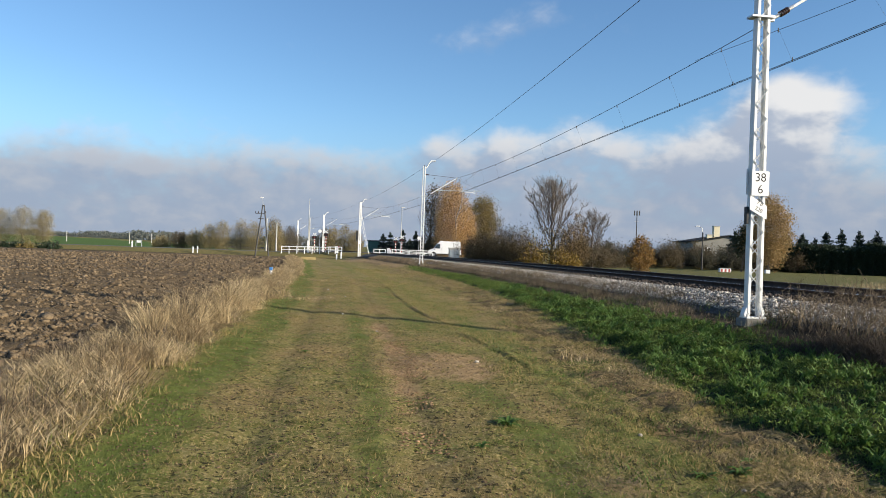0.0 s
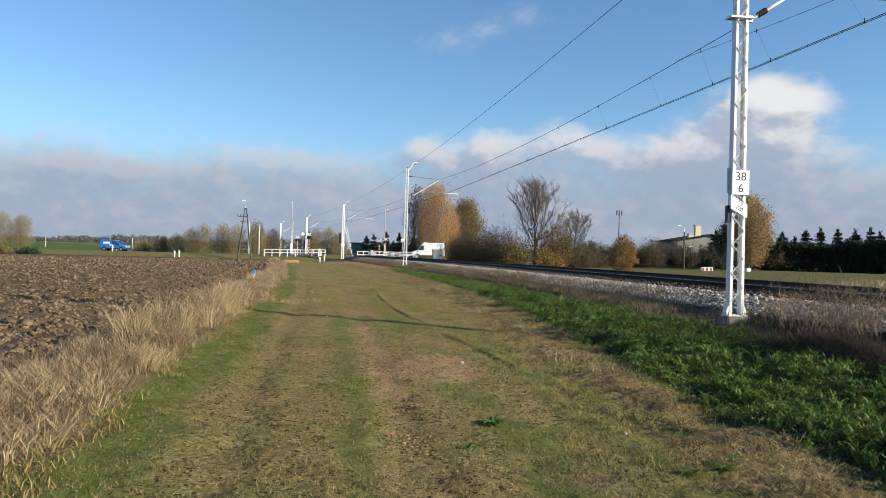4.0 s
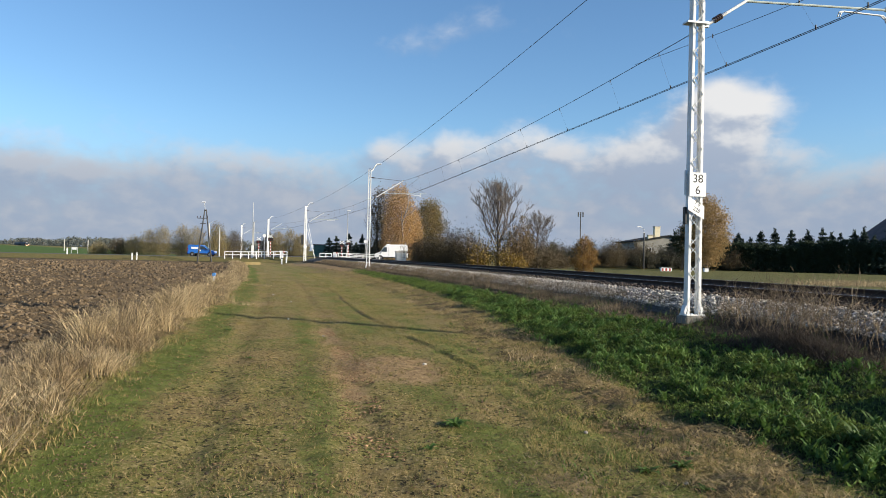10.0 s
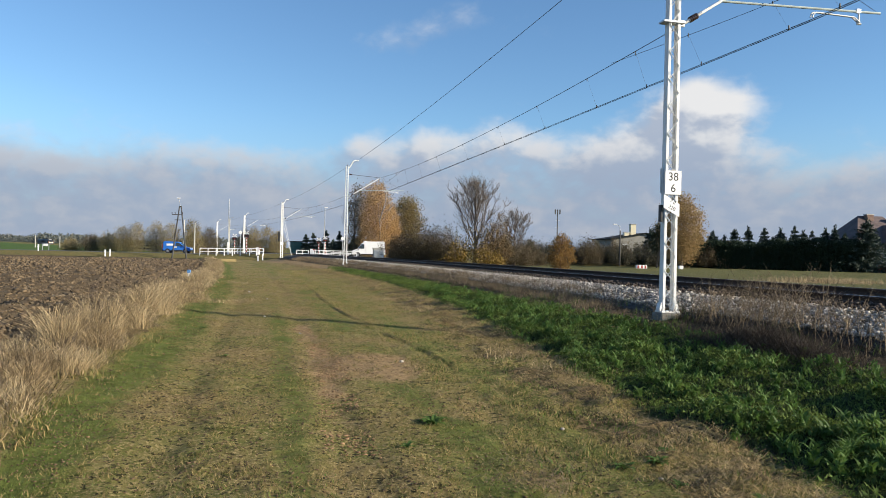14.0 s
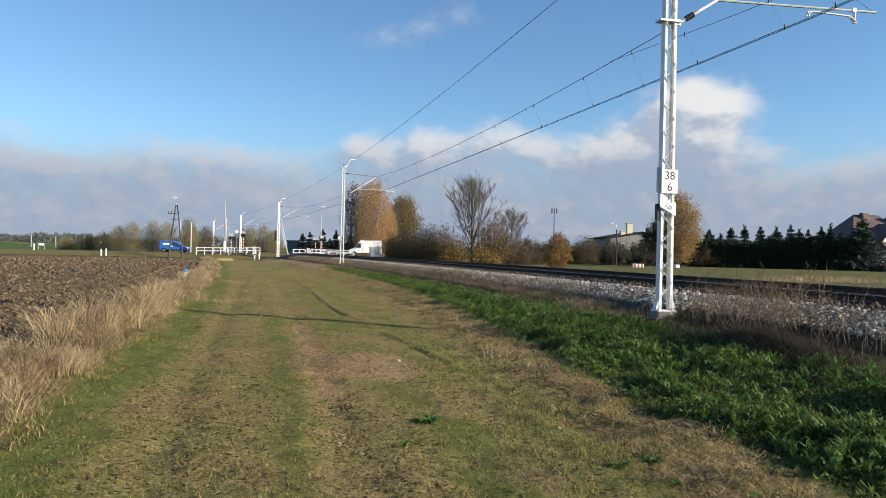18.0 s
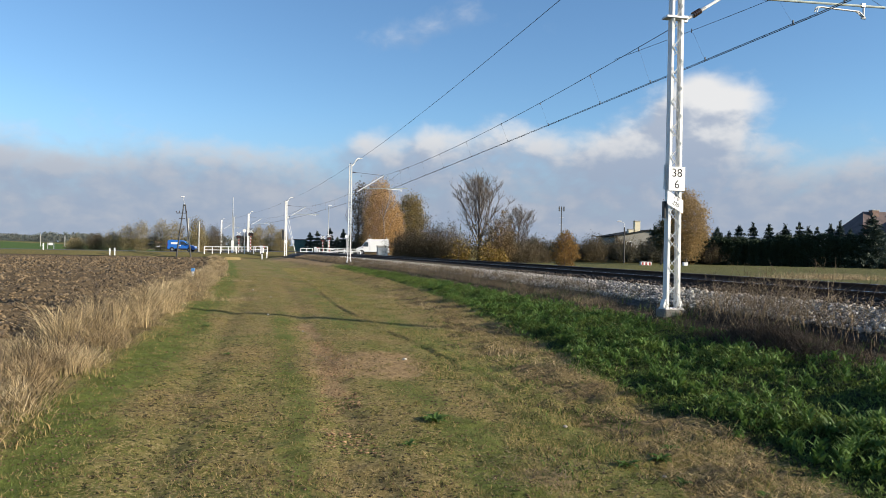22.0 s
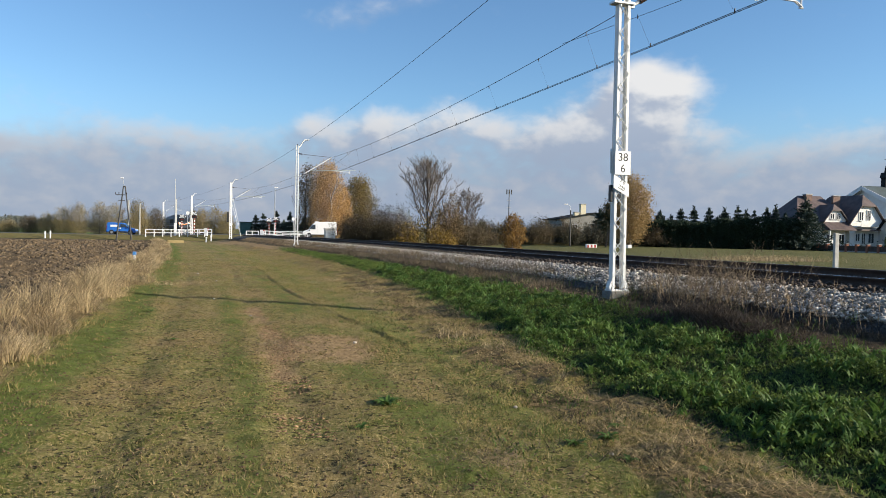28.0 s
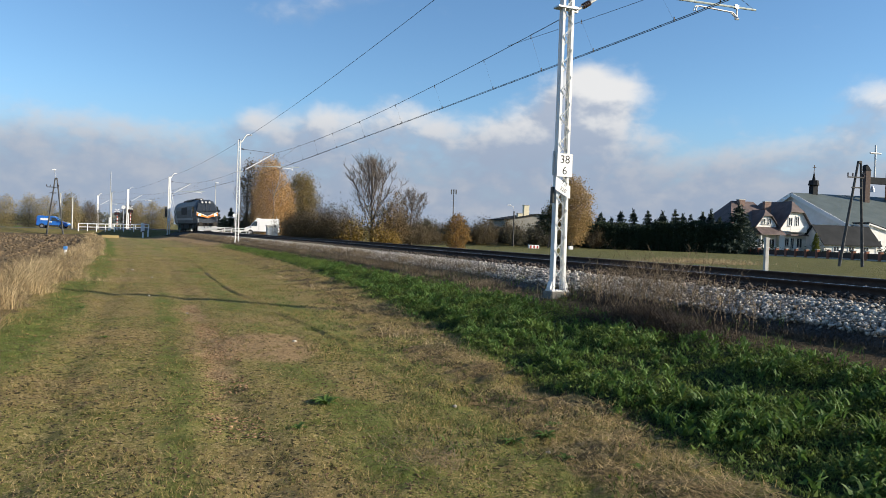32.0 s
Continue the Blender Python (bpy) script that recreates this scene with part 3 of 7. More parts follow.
bx, by = from_plan(SS, cross[KK, 0])
bz = cross[KK, 1] + 0.035 * bumps(bx, by, 0.25, 51) * (np.abs(SS) < 62)
ii = np.arange(bx.size).reshape(bx.shape)
bed_mesh = flat_mesh("ballast", np.stack([bx, by, bz], -1).reshape(-1, 3), np.stack([ii[:-1, :-1], ii[:-1, 1:], ii[1:, 1:], ii[1:, :-1]], -1).reshape(-1, 4)[:, ::-1], smooth=True)
bm_ = material("ballast_bed")
bp_ = bm_.t.nodes.new("ShaderNodeNewGeometry").outputs["Position"]
vor = bm_.t.nodes.new("ShaderNodeTexVoronoi")
vor.inputs["Scale"].default_value = 17
bm_.put(vor.inputs["Vector"], bp_)
bcol = bm_.mix(vor.outputs["Color"], (0.022, 0.020, 0.018), (0.10, 0.092, 0.083))
# shade in the gaps between stones, painted as darker cell edges
bm_.put(bm_.bsdf.inputs["Base Color"], bm_.mix(bm_.step(vor.outputs["Distance"], 0.3, 0.75), bcol, (0.03, 0.028, 0.026)))
bm_.bsdf.inputs["Roughness"].default_value = 0.95
bbp = bm_.t.nodes.new("ShaderNodeBump")
bbp.inputs["Strength"].default_value, bbp.inputs["Distance"].default_value, bbp.invert = 1.0, 0.04, True
bm_.put(bbp.inputs["Height"], vor.outputs["Distance"])
bm_.put(bm_.bsdf.inputs["Normal"], bbp.outputs[0])
bed_mesh.materials.append(bm_.m)
bed = tagged(new("ballast_bed", bed_mesh), "grey crushed stone ballast under the railway track", "ballast", kind="structure")

track = thing("railway_track", pose(0, 0, 0), "single railway track with rusty rails on concrete sleepers", "railway track")
RAIL_CUT = [(-0.07, -0.17), (0.07, -0.17), (0.07, -0.15), (0.012, -0.125), (0.012, -0.045), (0.036, -0.032), (0.036, -0.004), (0.028, 0.0), (-0.028, 0.0), (-0.036, -0.004), (-0.036, -0.032), (-0.012, -0.045), (-0.012, -0.125), (-0.07, -0.15)]


def rail(left, z):
    s_ = np.concatenate([np.arange(-60, 420, 2.0)])
    cut = np.array(RAIL_CUT)
    S_, K_ = np.meshgrid(s_, np.arange(len(cut)), indexing="ij")
    x, y = from_plan(S_, left - cut[K_, 0])
    V = np.stack([x, y, z + cut[K_, 1]], -1).reshape(-1, 3)
    n = len(cut)
    i = np.arange(len(s_) - 1)[:, None] * n
    j = np.arange(n)[None, :]
    k = (j + 1) % n
    F = np.stack([i + j, i + k, i + k + n, i + j + n], -1).reshape(-1, 4)
    me = flat_mesh("rail", V, F, rail_steel)
    me.materials.append(rail_head)
    top = np.broadcast_to((j == 7), (len(s_) - 1, n)).reshape(-1)
    me.polygons.foreach_set("material_index", top.astype(np.int32))
    return mesh_part("rail", me, track)


rail(0.7535, 1.03)
rail(-0.7535, 1.10)
CANT = math.degrees(math.atan2(0.07, 1.507))
slb = bmesh.new()
prism([(-1.28, -0.2), (1.28, -0.2), (1.28, 0.0), (0.45, 0.0), (0.35, -0.03), (-0.35, -0.03), (-0.45, 0.0), (-1.28, 0.0)], 0.24, slb, Matrix.Translation((0, -0.12, 0)))
sleeper_mesh = bpy.data.meshes.new("sleeper")
slb.to_mesh(sleeper_mesh)
slb.free()
sleeper_mesh.materials.append(sleeper_mat)
for k in range(-25, 200):
    p = on_track(k * 0.62, 0, RAIL_Z - 0.172)
    mesh_part("sleeper", sleeper_mesh, track, m=pose(p.x, p.y, p.z, 0, -CANT, turn_at(k * 0.62)))

# the road
rx = np.concatenate([np.arange(-300, -60, 6.0), np.arange(-60, 40, 1.0), np.arange(40, 300, 6.0)])
ry = np.array([-2.9, -2.75, -1.4, 0, 1.4, 2.75, 2.9])
RX, RY = np.meshgrid(rx, ry, indexing="ij")
RZ = ground_z(RX, RY + ROAD_Y) + np.where(np.abs(RY) > 2.8, -0.05, 0.05)
ii = np.arange(RX.size).reshape(RX.shape)
asphalt = surface("worn_asphalt", (0.07, 0.07, 0.07), (0.11, 0.11, 0.105), 1.5, 30, 0.9, bump=0.2, dist=0.01)
road = tagged(new("road", flat_mesh("road", np.stack([RX, RY + ROAD_Y, RZ], -1).reshape(-1, 3), np.stack([ii[:-1, :-1], ii[1:, :-1], ii[1:, 1:], ii[:-1, 1:]], -1).reshape(-1, 4), asphalt)), "narrow grey asphalt country road", "road", kind="structure")

# ---- overhead line: lattice masts, cantilevers, wires ----
tube_grey = surface("grey_green_tube", (0.34, 0.39, 0.36), (0.44, 0.49, 0.46), 4, 40, 0.5, 0.3, 0.05, 0.003)
def lattice_mast(m, label, group, wide=0.0):
    """A mast of two steel channels with lacing, its foot at the origin, the track on the +x side and running along y."""
    t = thing("catenary_mast", m, label, "railway mast", group)
    H, foot_z = 8.5, 0.09
    half = lambda z: 0.150 + wide - (0.030 + wide * 0.4) * z / H
    fl = 0.055 + 1.4 * wide
    for sx in (-1, 1):
        bm = bmesh.new()
        lo, hi = half(0), half(H)
        # one bent section: web and two flanges, tapering with the mast
        outline = ((0, -0.076), (0, 0.076), (fl, 0.076), (fl, 0.066), (0.012, 0.066), (0.012, -0.066), (fl, -0.066), (fl, -0.076))
        rings = [[bm.verts.new((sx * (hh - u), v, z)) for u, v in outline] for z, hh in ((foot_z + 0.02, lo), (H, hi))]
        for k in range(8):
            bm.faces.new((rings[0][k], rings[0][(k + 1) % 8], rings[1][(k + 1) % 8], rings[1][k]))
        bm.faces.new(rings[0][::-1])
        bm.faces.new(rings[1])
        bmesh.ops.recalc_face_normals(bm, faces=bm.faces)
        part("channel", bm, white_paint, t)
    z, side, step = 0.28 + foot_z, 1, 0.275
    while z + step < H - 0.1:
        a, b = half(z) - 0.02, half(z + step) - 0.02
        for y in (-0.083, 0.083):
            k = side if y < 0 else -side
            part("lacing_bar", rod((-k * a, y, z), (k * b, y, z + step), 0.0095, sides=5), white_paint, t)
        z, side = z + step, -side
    part("base_plate", box(0.40, 0.28, 0.03, 0, 0, foot_z - 0.01, 0.006), white_paint, t)
    for sx in (-1, 1):
        bm = bmesh.new()
        prism([(0, 0), (0.06, 0), (0.06, 0.05), (0.02, 0.17), (0, 0.17)], 0.14, bm, Matrix.Translation((0.155 if sx > 0 else -0.155, -0.07 if sx > 0 else 0.07, foot_z + 0.02)) @ pose(0, 0, 0, 0, 0, 0 if sx > 0 else 180))
        part("gusset", bm, white_paint, t)
        for y in (-0.1, 0.1):
            part("anchor_bolt", rod((0.175 * sx, y, foot_z), (0.175 * sx, y, foot_z + 0.07), 0.014, sides=6), galvanised, t)
    part("foundation", box(0.47, 0.40, 0.9 + foot_z, 0, 0, -0.912, 0.03), footing_mat, t, "low dirty concrete footing")
    # clamp, insulators and cantilever towards the track
    cz, mz, reach = 5.94, 7.62, 2.85
    part("clamp", merge(box(0.48, 0.22, 0.04, -0.02, 0, cz - 0.03, 0.004), box(0.09, 0.07, 0.12, 0.20, 0, cz - 0.07)), galvanised, t, "grey steel clamp")
    d = Vector((reach - 0.24, 0, mz - cz)).normalized()
    foot = Vector((0.24, 0, cz))
    ins = rod(foot, foot + d * 0.17, 0.034)
    part("insulator_cap", ins, galvanised, t)
    bm = bmesh.new()
    for k in range(7):
        rod(foot + d * (0.16 + 0.026 * k), foot + d * (0.19 + 0.026 * k), 0.062 if k % 2 == 0 else 0.05, sides=10, bm=bm)
    part("insulator", bm, porcelain, t, "dark porcelain insulator", smooth=False)
    part("insulator_sleeve", rod(foot + d * 0.35, foot + d * 0.48, 0.036), galvanised, t)
    part("cantilever_tube", rod(foot + d * 0.46, Vector((reach, 0, mz)), 0.03), white_paint, t)
    part("top_tie", rod((0.12, 0, 7.82), (reach - 0.05, 0, mz + 0.03), 0.014, sides=6), wire_metal, t)
    part("tie_insulator", rod((0.14, 0, 7.82), (0.42, 0, 7.80), 0.045, sides=8), porcelain, t)
    part("messenger_clamp", box(0.08, 0.10, 0.12, reach, 0, mz - 0.05, 0.01), galvanised, t)
    start = foot + d * 1.0
    part("registration_tube", rod(start, Vector((5.02, 0, 6.62)), 0.026), tube_grey, t)
    part("drop_bracket", merge(merge(rod((4.47, 0, 6.66), (4.47, 0, 6.34), 0.02), rod((4.42, 0, 6.34), (4.52, 0, 6.34), 0.026)), box(0.1, 0.06, 0.08, 4.45, 0, 6.57)), galvanised, t)
    arm = bmesh.new()
    pts = [(4.47, 0, 6.37), (4.32, 0, 6.47), (3.36, 0.0, 6.48), (3.30, 0, 6.45), (3.27, 0, 6.36)]
    for y in (-0.035, 0.035):
        for a, b in zip(pts, pts[1:]):
            rod((a[0], y, a[2] + 0.3 * y), (b[0], y, b[2] + 0.3 * y), 0.016, sides=6, bm=arm)
    part("steady_arm", arm, white_paint, t, "white bent double steady arm")
    part("hanger_wire", rod((4.98, 0, 6.62), (reach + 0.02, 0, mz - 0.03), 0.005, sides=4), wire_metal, t)
    horn = bmesh.new()
    for a, b in (((0.06, 8.35), (0.20, 8.40)), ((0.20, 8.40), (0.46, 8.86)), ((0.46, 8.86), (0.58, 9.0)), ((0.58, 9.0), (0.98, 9.02))):
        rod((a[0], 0, a[1]), (b[0], 0, b[1]), 0.045, sides=6, bm=horn)
    part("arcing_horn", horn, white_paint, t)
    part("top_insulator", rod((0, 0, 8.5), (0, 0, 8.6), 0.04), porcelain, t)
    return t


MAST_S = [0.0, 49.4, 100.6, 150.0, 193.0]
MAST_Z = [0.44, 0.38, 0.30, 0.35, 0.35]
rows_of = "white lattice masts along the track"
mast_thing = None
for k, (s, z) in enumerate(zip(MAST_S, MAST_Z)):
    p = on_track(s, 3.0 if k else 3.055, z)
    m = pose(p.x, p.y, p.z, 0, 0, turn_at(s))
    if mast_thing is None:
        mast_thing = lattice_mast(m, "white painted steel lattice mast with kilometre plates", rows_of)
    elif k == 2:
        stout = lattice_mast(m, "stout white lattice mast with stays by the crossing", rows_of, 0.06)
        for zz in (5.2, 6.6):
            part("stay_wire", rod((0.2, 0, zz), (1.6, -0.6, -0.1), 0.02, sides=5), galvanised, stout)
        part("marker_disc", rod((0, -0.14, 2.3), (0, -0.16, 2.3), 0.26, sides=16), plate_white, stout)
        part("line_switch", box(0.3, 0.3, 1.5, -0.42, 0, 2.6, 0.03), black_paint, stout, "black line switch box")
    elif k > 2:
        tagged(copy_thing(wide_mast, m), "stout white lattice mast beyond the crossing") if k > 3 else None
        if k == 3:
            wide_mast = lattice_mast(m, "stout white lattice mast beyond the crossing", rows_of, 0.09)
    else:
        tagged(copy_thing(mast_thing, m), "white painted steel lattice mast with cantilever arm")
p = on_track(-50, 3.0, 0.4)
tagged(copy_thing(mast_thing, pose(p.x, p.y, p.z, 0, 0, turn_at(-50))), "white painted steel lattice mast with cantilever arm")


def sign_text(body, size, m, parent):
    c = bpy.data.curves.new("lettering", "FONT")
    c.body, c.size, c.align_x, c.align_y, c.extrude = body, size, "CENTER", "CENTER", 0.001
    ob = new("lettering", c)
    me = bpy.data.meshes.new_from_object(ob)
    bpy.data.objects.remove(ob)
    me.materials.append(black_paint)
    return mesh_part("lettering", me, parent, "black lettering", m)


def mast_plate(x, z, w, h, rot, texts, name):
    bm = box(w, 0.006, h, 0, 0, -h / 2, 0.002)
    pl = part(name, bm, plate_white, mast_thing, "white enamel plate with black figures", pose(x, -0.104, z, 0, rot, 0))
    rim = bmesh.new()
    for sx in (-1, 1):
        box(0.008, 0.008, h, sx * (w / 2 - 0.004), 0, -h / 2, 0, rim)
    for z_ in (-h / 2, h / 2 - 0.008):
        box(w, 0.008, 0.008, 0, 0, z_, 0, rim)
    part("rim", rim, galvanised, pl)
    for body, size, tx, tz in texts:
        sign_text(body, size, pose(tx, -0.0045, tz, 90, 0, 0), pl)
    return pl


mast_plate(0.015, 2.69, 0.36, 0.48, 0, (("38", 0.235, 0.0, 0.11), ("6", 0.235, 0.0, -0.12)), "kilometre_plate")
low = bmesh.new()
prism([(-0.18, 0.02), (0.17, -0.17), (0.17, -0.43), (-0.18, -0.25)], 0.006, low)
lp = part("mast_number_plate", low, plate_white, mast_thing, "slanted white plate with black figures", pose(-0.01, -0.112, 2.43))
sign_text("7 0", 0.10, pose(0.02, -0.002, -0.13, 90, 28, 0), lp)
sign_text("220", 0.11, pose(0.0, -0.002, -0.25, 90, 28, 0), lp)
part("side_plate", box(0.02, 0.05, 0.5, -0.185, 0.02, 2.48, 0.003), galvanised, mast_thing, "back of a grey plate")
part("side_box", box(0.05, 0.09, 0.34, -0.20, -0.01, 1.9, 0.01), black_paint, mast_thing, "small black box")


def span_points(s0, s1, left0, left1, z0, z1, sag, n=26):
    u = np.linspace(0, 1, n)
    # straight from support to support, hanging in between
    a, b = np.array(on_track(s0, left0, z0)), np.array(on_track(s1, left1, z1))
    P = a + (b - a) * u[:, None]
    P[:, 2] -= 4 * sag * u * (1 - u)
    return P


SUP = [-50.0] + MAST_S
stag = [-0.15, -0.28, -0.12, 0.12, -0.1, 0.1]
con_z = [6.77, 6.77, 6.70, 6.68, 6.68, 6.68]
mes_l = [0.15, 0.15, 0.05, 0.0, 0.0, 0.0]


def stitch_z(d):
    """Height of the auxiliary wire at d metres from its mast."""
    return 7.30 + (7.90 - 7.30) * (d / 8.5) ** 1.15


wires = {"messenger_wire": [], "contact_wire": [], "top_wire": []}
drops = []
for k in range(len(SUP) - 1):
    s0, s1 = SUP[k], SUP[k + 1]
    span = s1 - s0
    mes = span_points(s0, s1, mes_l[k], mes_l[k + 1], 8.05, 8.05, 0.55, 201)
    con = span_points(s0, s1, stag[k], stag[k + 1], con_z[k], con_z[k + 1], 0.03, 201)
    wires["messenger_wire"].append(tube_path(mes[::8], 0.010))
    wires["top_wire"].append(tube_path(span_points(s0, s1, 3.0, 3.0, 8.80, 8.80, 0.28), 0.009))
    for off in (-0.035, 0.035):
        wires["contact_wire"].append(tube_path(span_points(s0, s1, stag[k] + off, stag[k + 1] + off, con_z[k], con_z[k + 1], 0.03), 0.0085))
    near_ = [0.8, 3.85, 6.75, 10.0, 14.3, 18.9]
    for d in near_ + [span / 2] + [span - v for v in near_]:
        i = int(round(200 * d / span))
        m_, c_ = mes[i].copy(), con[i].copy()
        e = min(d, span - d)
        if e < 8.4:
            m_[2] = stitch_z(e)
        drops.append((m_, c_))
labels = {"messenger_wire": "thin dark messenger cable above the track", "contact_wire": "double copper contact wire above the track", "top_wire": "bare cable along the mast tops"}
for name, pieces in wires.items():
    line = thing(name, pose(0, 0, 0), labels[name], "overhead wire")
    for V, F in pieces:
        mesh_part("wire_span", flat_mesh("wire_span", V, F, wire_metal), line)
stitch = []
for s, ml in zip(SUP, mes_l):
    stitch.append(tube_path([tuple(on_track(s + 8.5 * u, ml, stitch_z(8.5 * abs(u)))) for u in np.linspace(-1, 1, 25)], 0.006))
for V, F in stitch:
    tagged(new("stitch_wire", flat_mesh("stitch_wire", V, F, wire_metal)), "thin auxiliary wire below the messenger cable", "overhead wire", "stitch wires")
hang = thing("dropper_set", pose(0, 0, 0), "thin dropper wires between messenger and contact wire", "overhead wire")
for a, b in drops:
    V, F = join([tube_path([a, (a + b) / 2, b], 0.0022, 4), tube_path([b + [0, 0, -0.01], b + [0, 0, 0.04], b + [0, 0, 0.09]], 0.016, 5), tube_path([a + [0, 0, -0.09], a + [0, 0, -0.03], a + [0, 0, 0.02]], 0.014, 5)])
    mesh_part("dropper", flat_mesh("dropper", V, F, wire_metal), hang)

# ---- ground cover: grass, straw, weeds, clods, stones ----
rng = np.random.default_rng(7)


def blades(P, h, w, lean, segs=1, droop=2.0):
    """Grass blades at the points P: h tall, w wide, leaning by lean of their height."""
    n = len(P)
    a, b = rng.uniform(0, 2 * np.pi, n), rng.uniform(0, 2 * np.pi, n)
    side = np.stack([np.cos(a), np.sin(a), np.zeros(n)], -1)
    tilt = np.stack([np.cos(b), np.sin(b), np.zeros(n)], -1)
    V = np.empty((n, 2 * segs + 1, 3))
    for k in range(segs + 1):
        t = k / segs
        c = P + tilt * (lean * h * t ** droop)[:, None]
        c[:, 2] += h * t * np.sqrt(np.maximum(0.05, 1 - np.minimum(lean, 0.97) ** 2 * t))
        if k < segs:
            off = side * (w * (1 - 0.55 * t) / 2)[:, None]
            V[:, 2 * k], V[:, 2 * k + 1] = c - off, c + off
        else:
            V[:, 2 * k] = c
    f = []
    for k in range(segs - 1):
        f += [(2 * k, 2 * k + 1, 2 * k + 3), (2 * k, 2 * k + 3, 2 * k + 2)]
    f.append((2 * segs - 2, 2 * segs - 1, 2 * segs))
    F = (np.arange(n)[:, None, None] * (2 * segs + 1) + np.array(f)[None]).reshape(-1, 3)
    return V.reshape(-1, 3), F


def sow(n, s0, s1, l0, l1, power=2.0, keep=None):
    """Points on the ground in a strip along the track, thinning out with distance."""
    s = s0 + (s1 - s0) * rng.random(n) ** power
    L = rng.uniform(l0, l1, n)
    x, y = from_plan(s, L)
    if keep is not None:
        ok = rng.random(n) < keep(x, y, L, s)
        x, y, L, s = x[ok], y[ok], L[ok], s[ok]
    z = np.where(np.abs(L) < 2.95, np.maximum(ground_z(x, y), np.interp(L, cross[:, 0], cross[:, 1])), ground_z(x, y))
    return np.stack([x, y, z], -1), L, s


def stuff(name, VF, mat, label, category):
    return tagged(new(name, flat_mesh(name, VF[0], VF[1], mat)), label, category, kind="stuff")


def bare_at(x, y, L, s):
    spot_ = np.exp(-(((L - 9.35) / 0.7) ** 2 + ((s + 2.7) / 1.4) ** 2) ** 2)
    return np.clip(spot_ + 0.8 * np.exp(-((L - 10.12) / 0.20) ** 2), 0, 1)


# short trodden grass on the track
P, L, s = sow(150000, -10.5, 45, 7.6, 13.2, 2.0, lambda x, y, L, s: (1 - 0.9 * bare_at(x, y, L, s)) * (0.04 + 0.80 * soft(bumps(x, y, 0.22, 61, 2), 0.0, 0.35)))
far_k = 1 + soft(s, -5, 30) * 1.6
stuff("short_grass", blades(P, rng.uniform(0.012, 0.04, len(P)), rng.uniform(0.003, 0.006, len(P)) * far_k, rng.uniform(0.5, 0.97, len(P))), short_blade, "short trodden olive green grass", "grass")
P, L, s = sow(60000, -10.5, 40, 7.6, 13.3, 2.0, lambda x, y, L, s: (1 - 0.9 * bare_at(x, y, L, s)) * soft(0.8 * bumps(x, y, 0.8, 62) + 0.45 * np.exp(-((L - 10.66) / 0.28) ** 2) + 0.5 * np.exp(-((L - 12.5) / 0.45) ** 2) + 0.3 * np.exp(-((L - 9.2) / 0.5) ** 2) + 0.35 * np.exp(-((L - 8.0) / 0.4) ** 2), 0.1, 0.6))
stuff("green_tufts", blades(P, rng.uniform(0.015, 0.04, len(P)), rng.uniform(0.004, 0.008, len(P)), rng.uniform(0.4, 0.95, len(P))), green_blade, "small fresh green grass tufts", "grass")
# loose straw
P, L, s = sow(30000, -10.5, 40, 7.6, 13.3, 2.0, lambda x, y, L, s: 0.25 + 0.75 * soft(bumps(x, y, 0.7, 63), 0.05, 0.5))
P[:, 2] += rng.uniform(0.005, 0.03, len(P))
stuff("loose_straw", blades(P, rng.uniform(0.03, 0.14, len(P)), rng.uniform(0.002, 0.005, len(P)), np.full(len(P), 0.97), 1, 1.0), hay_mat, "loose pale straw lying on the grass", "straw")


def hay_share(x, y, L, s):
    """Heaps of hay along the green slope's edge, thinner out on the track."""
    d = L - lush_edge(s)
    band = soft(d, -0.25, 0.2) * (1 - soft(d, 0.85, 1.5))
    return soft(1.0 * bumps(x, y, 0.5, 64) + 0.6 * bumps(x, y, 1.7, 60) + 0.85 * band - 0.55 - 0.18 * (1 - soft(s, -9.0, -6.5)), 0.0, 0.4)


P, L, s = sow(190000, -11, 60, 4.6, 9.6, 2.1, hay_share)
P[:, 2] += soft(bumps(P[:, 0], P[:, 1], 0.4, 65), -0.2, 0.6) * 0.13 * rng.random(len(P))
stuff("mown_hay", blades(P, rng.uniform(0.04, 0.17, len(P)), rng.uniform(0.003, 0.008, len(P)) * (1 + soft(s, 0, 40)), rng.uniform(0.86, 0.985, len(P)), 1, 1.0), hay_mat, "band of mown dry hay left on the slope", "hay")
P, L, s = sow(110000, -11, 50, 5.0, 8.9, 2.0, lambda x, y, L, s: soft(L - lush_edge(s), -0.3, 0.2) * soft(bumps(x, y, 0.6, 164), -0.15, 0.25))
stuff("slope_grass", blades(P, rng.uniform(0.03, 0.09, len(P)), rng.uniform(0.004, 0.009, len(P)) * (1 + soft(s, 0, 40)), rng.uniform(0.3, 0.95, len(P)), 1), short_blade, "short grass between the hay", "grass")


# lush weeds on the slope, in tussocks with dark hollows between them
def tussock(x, y):
    return bumps(x, y, 0.62, 9, 2) + 0.35 * bumps(x, y, 0.3, 66) + 0.3 * bumps(x, y, 1.6, 166)


def lush_share(x, y, L, s):
    return soft(L, 3.5, 3.9) * (1 - soft(s, 38, 54)) * (1 - soft(L + 0.35 * bumps(x, y, 0.8, 167), lush_edge(s) - 0.55, lush_edge(s) + 0.25))


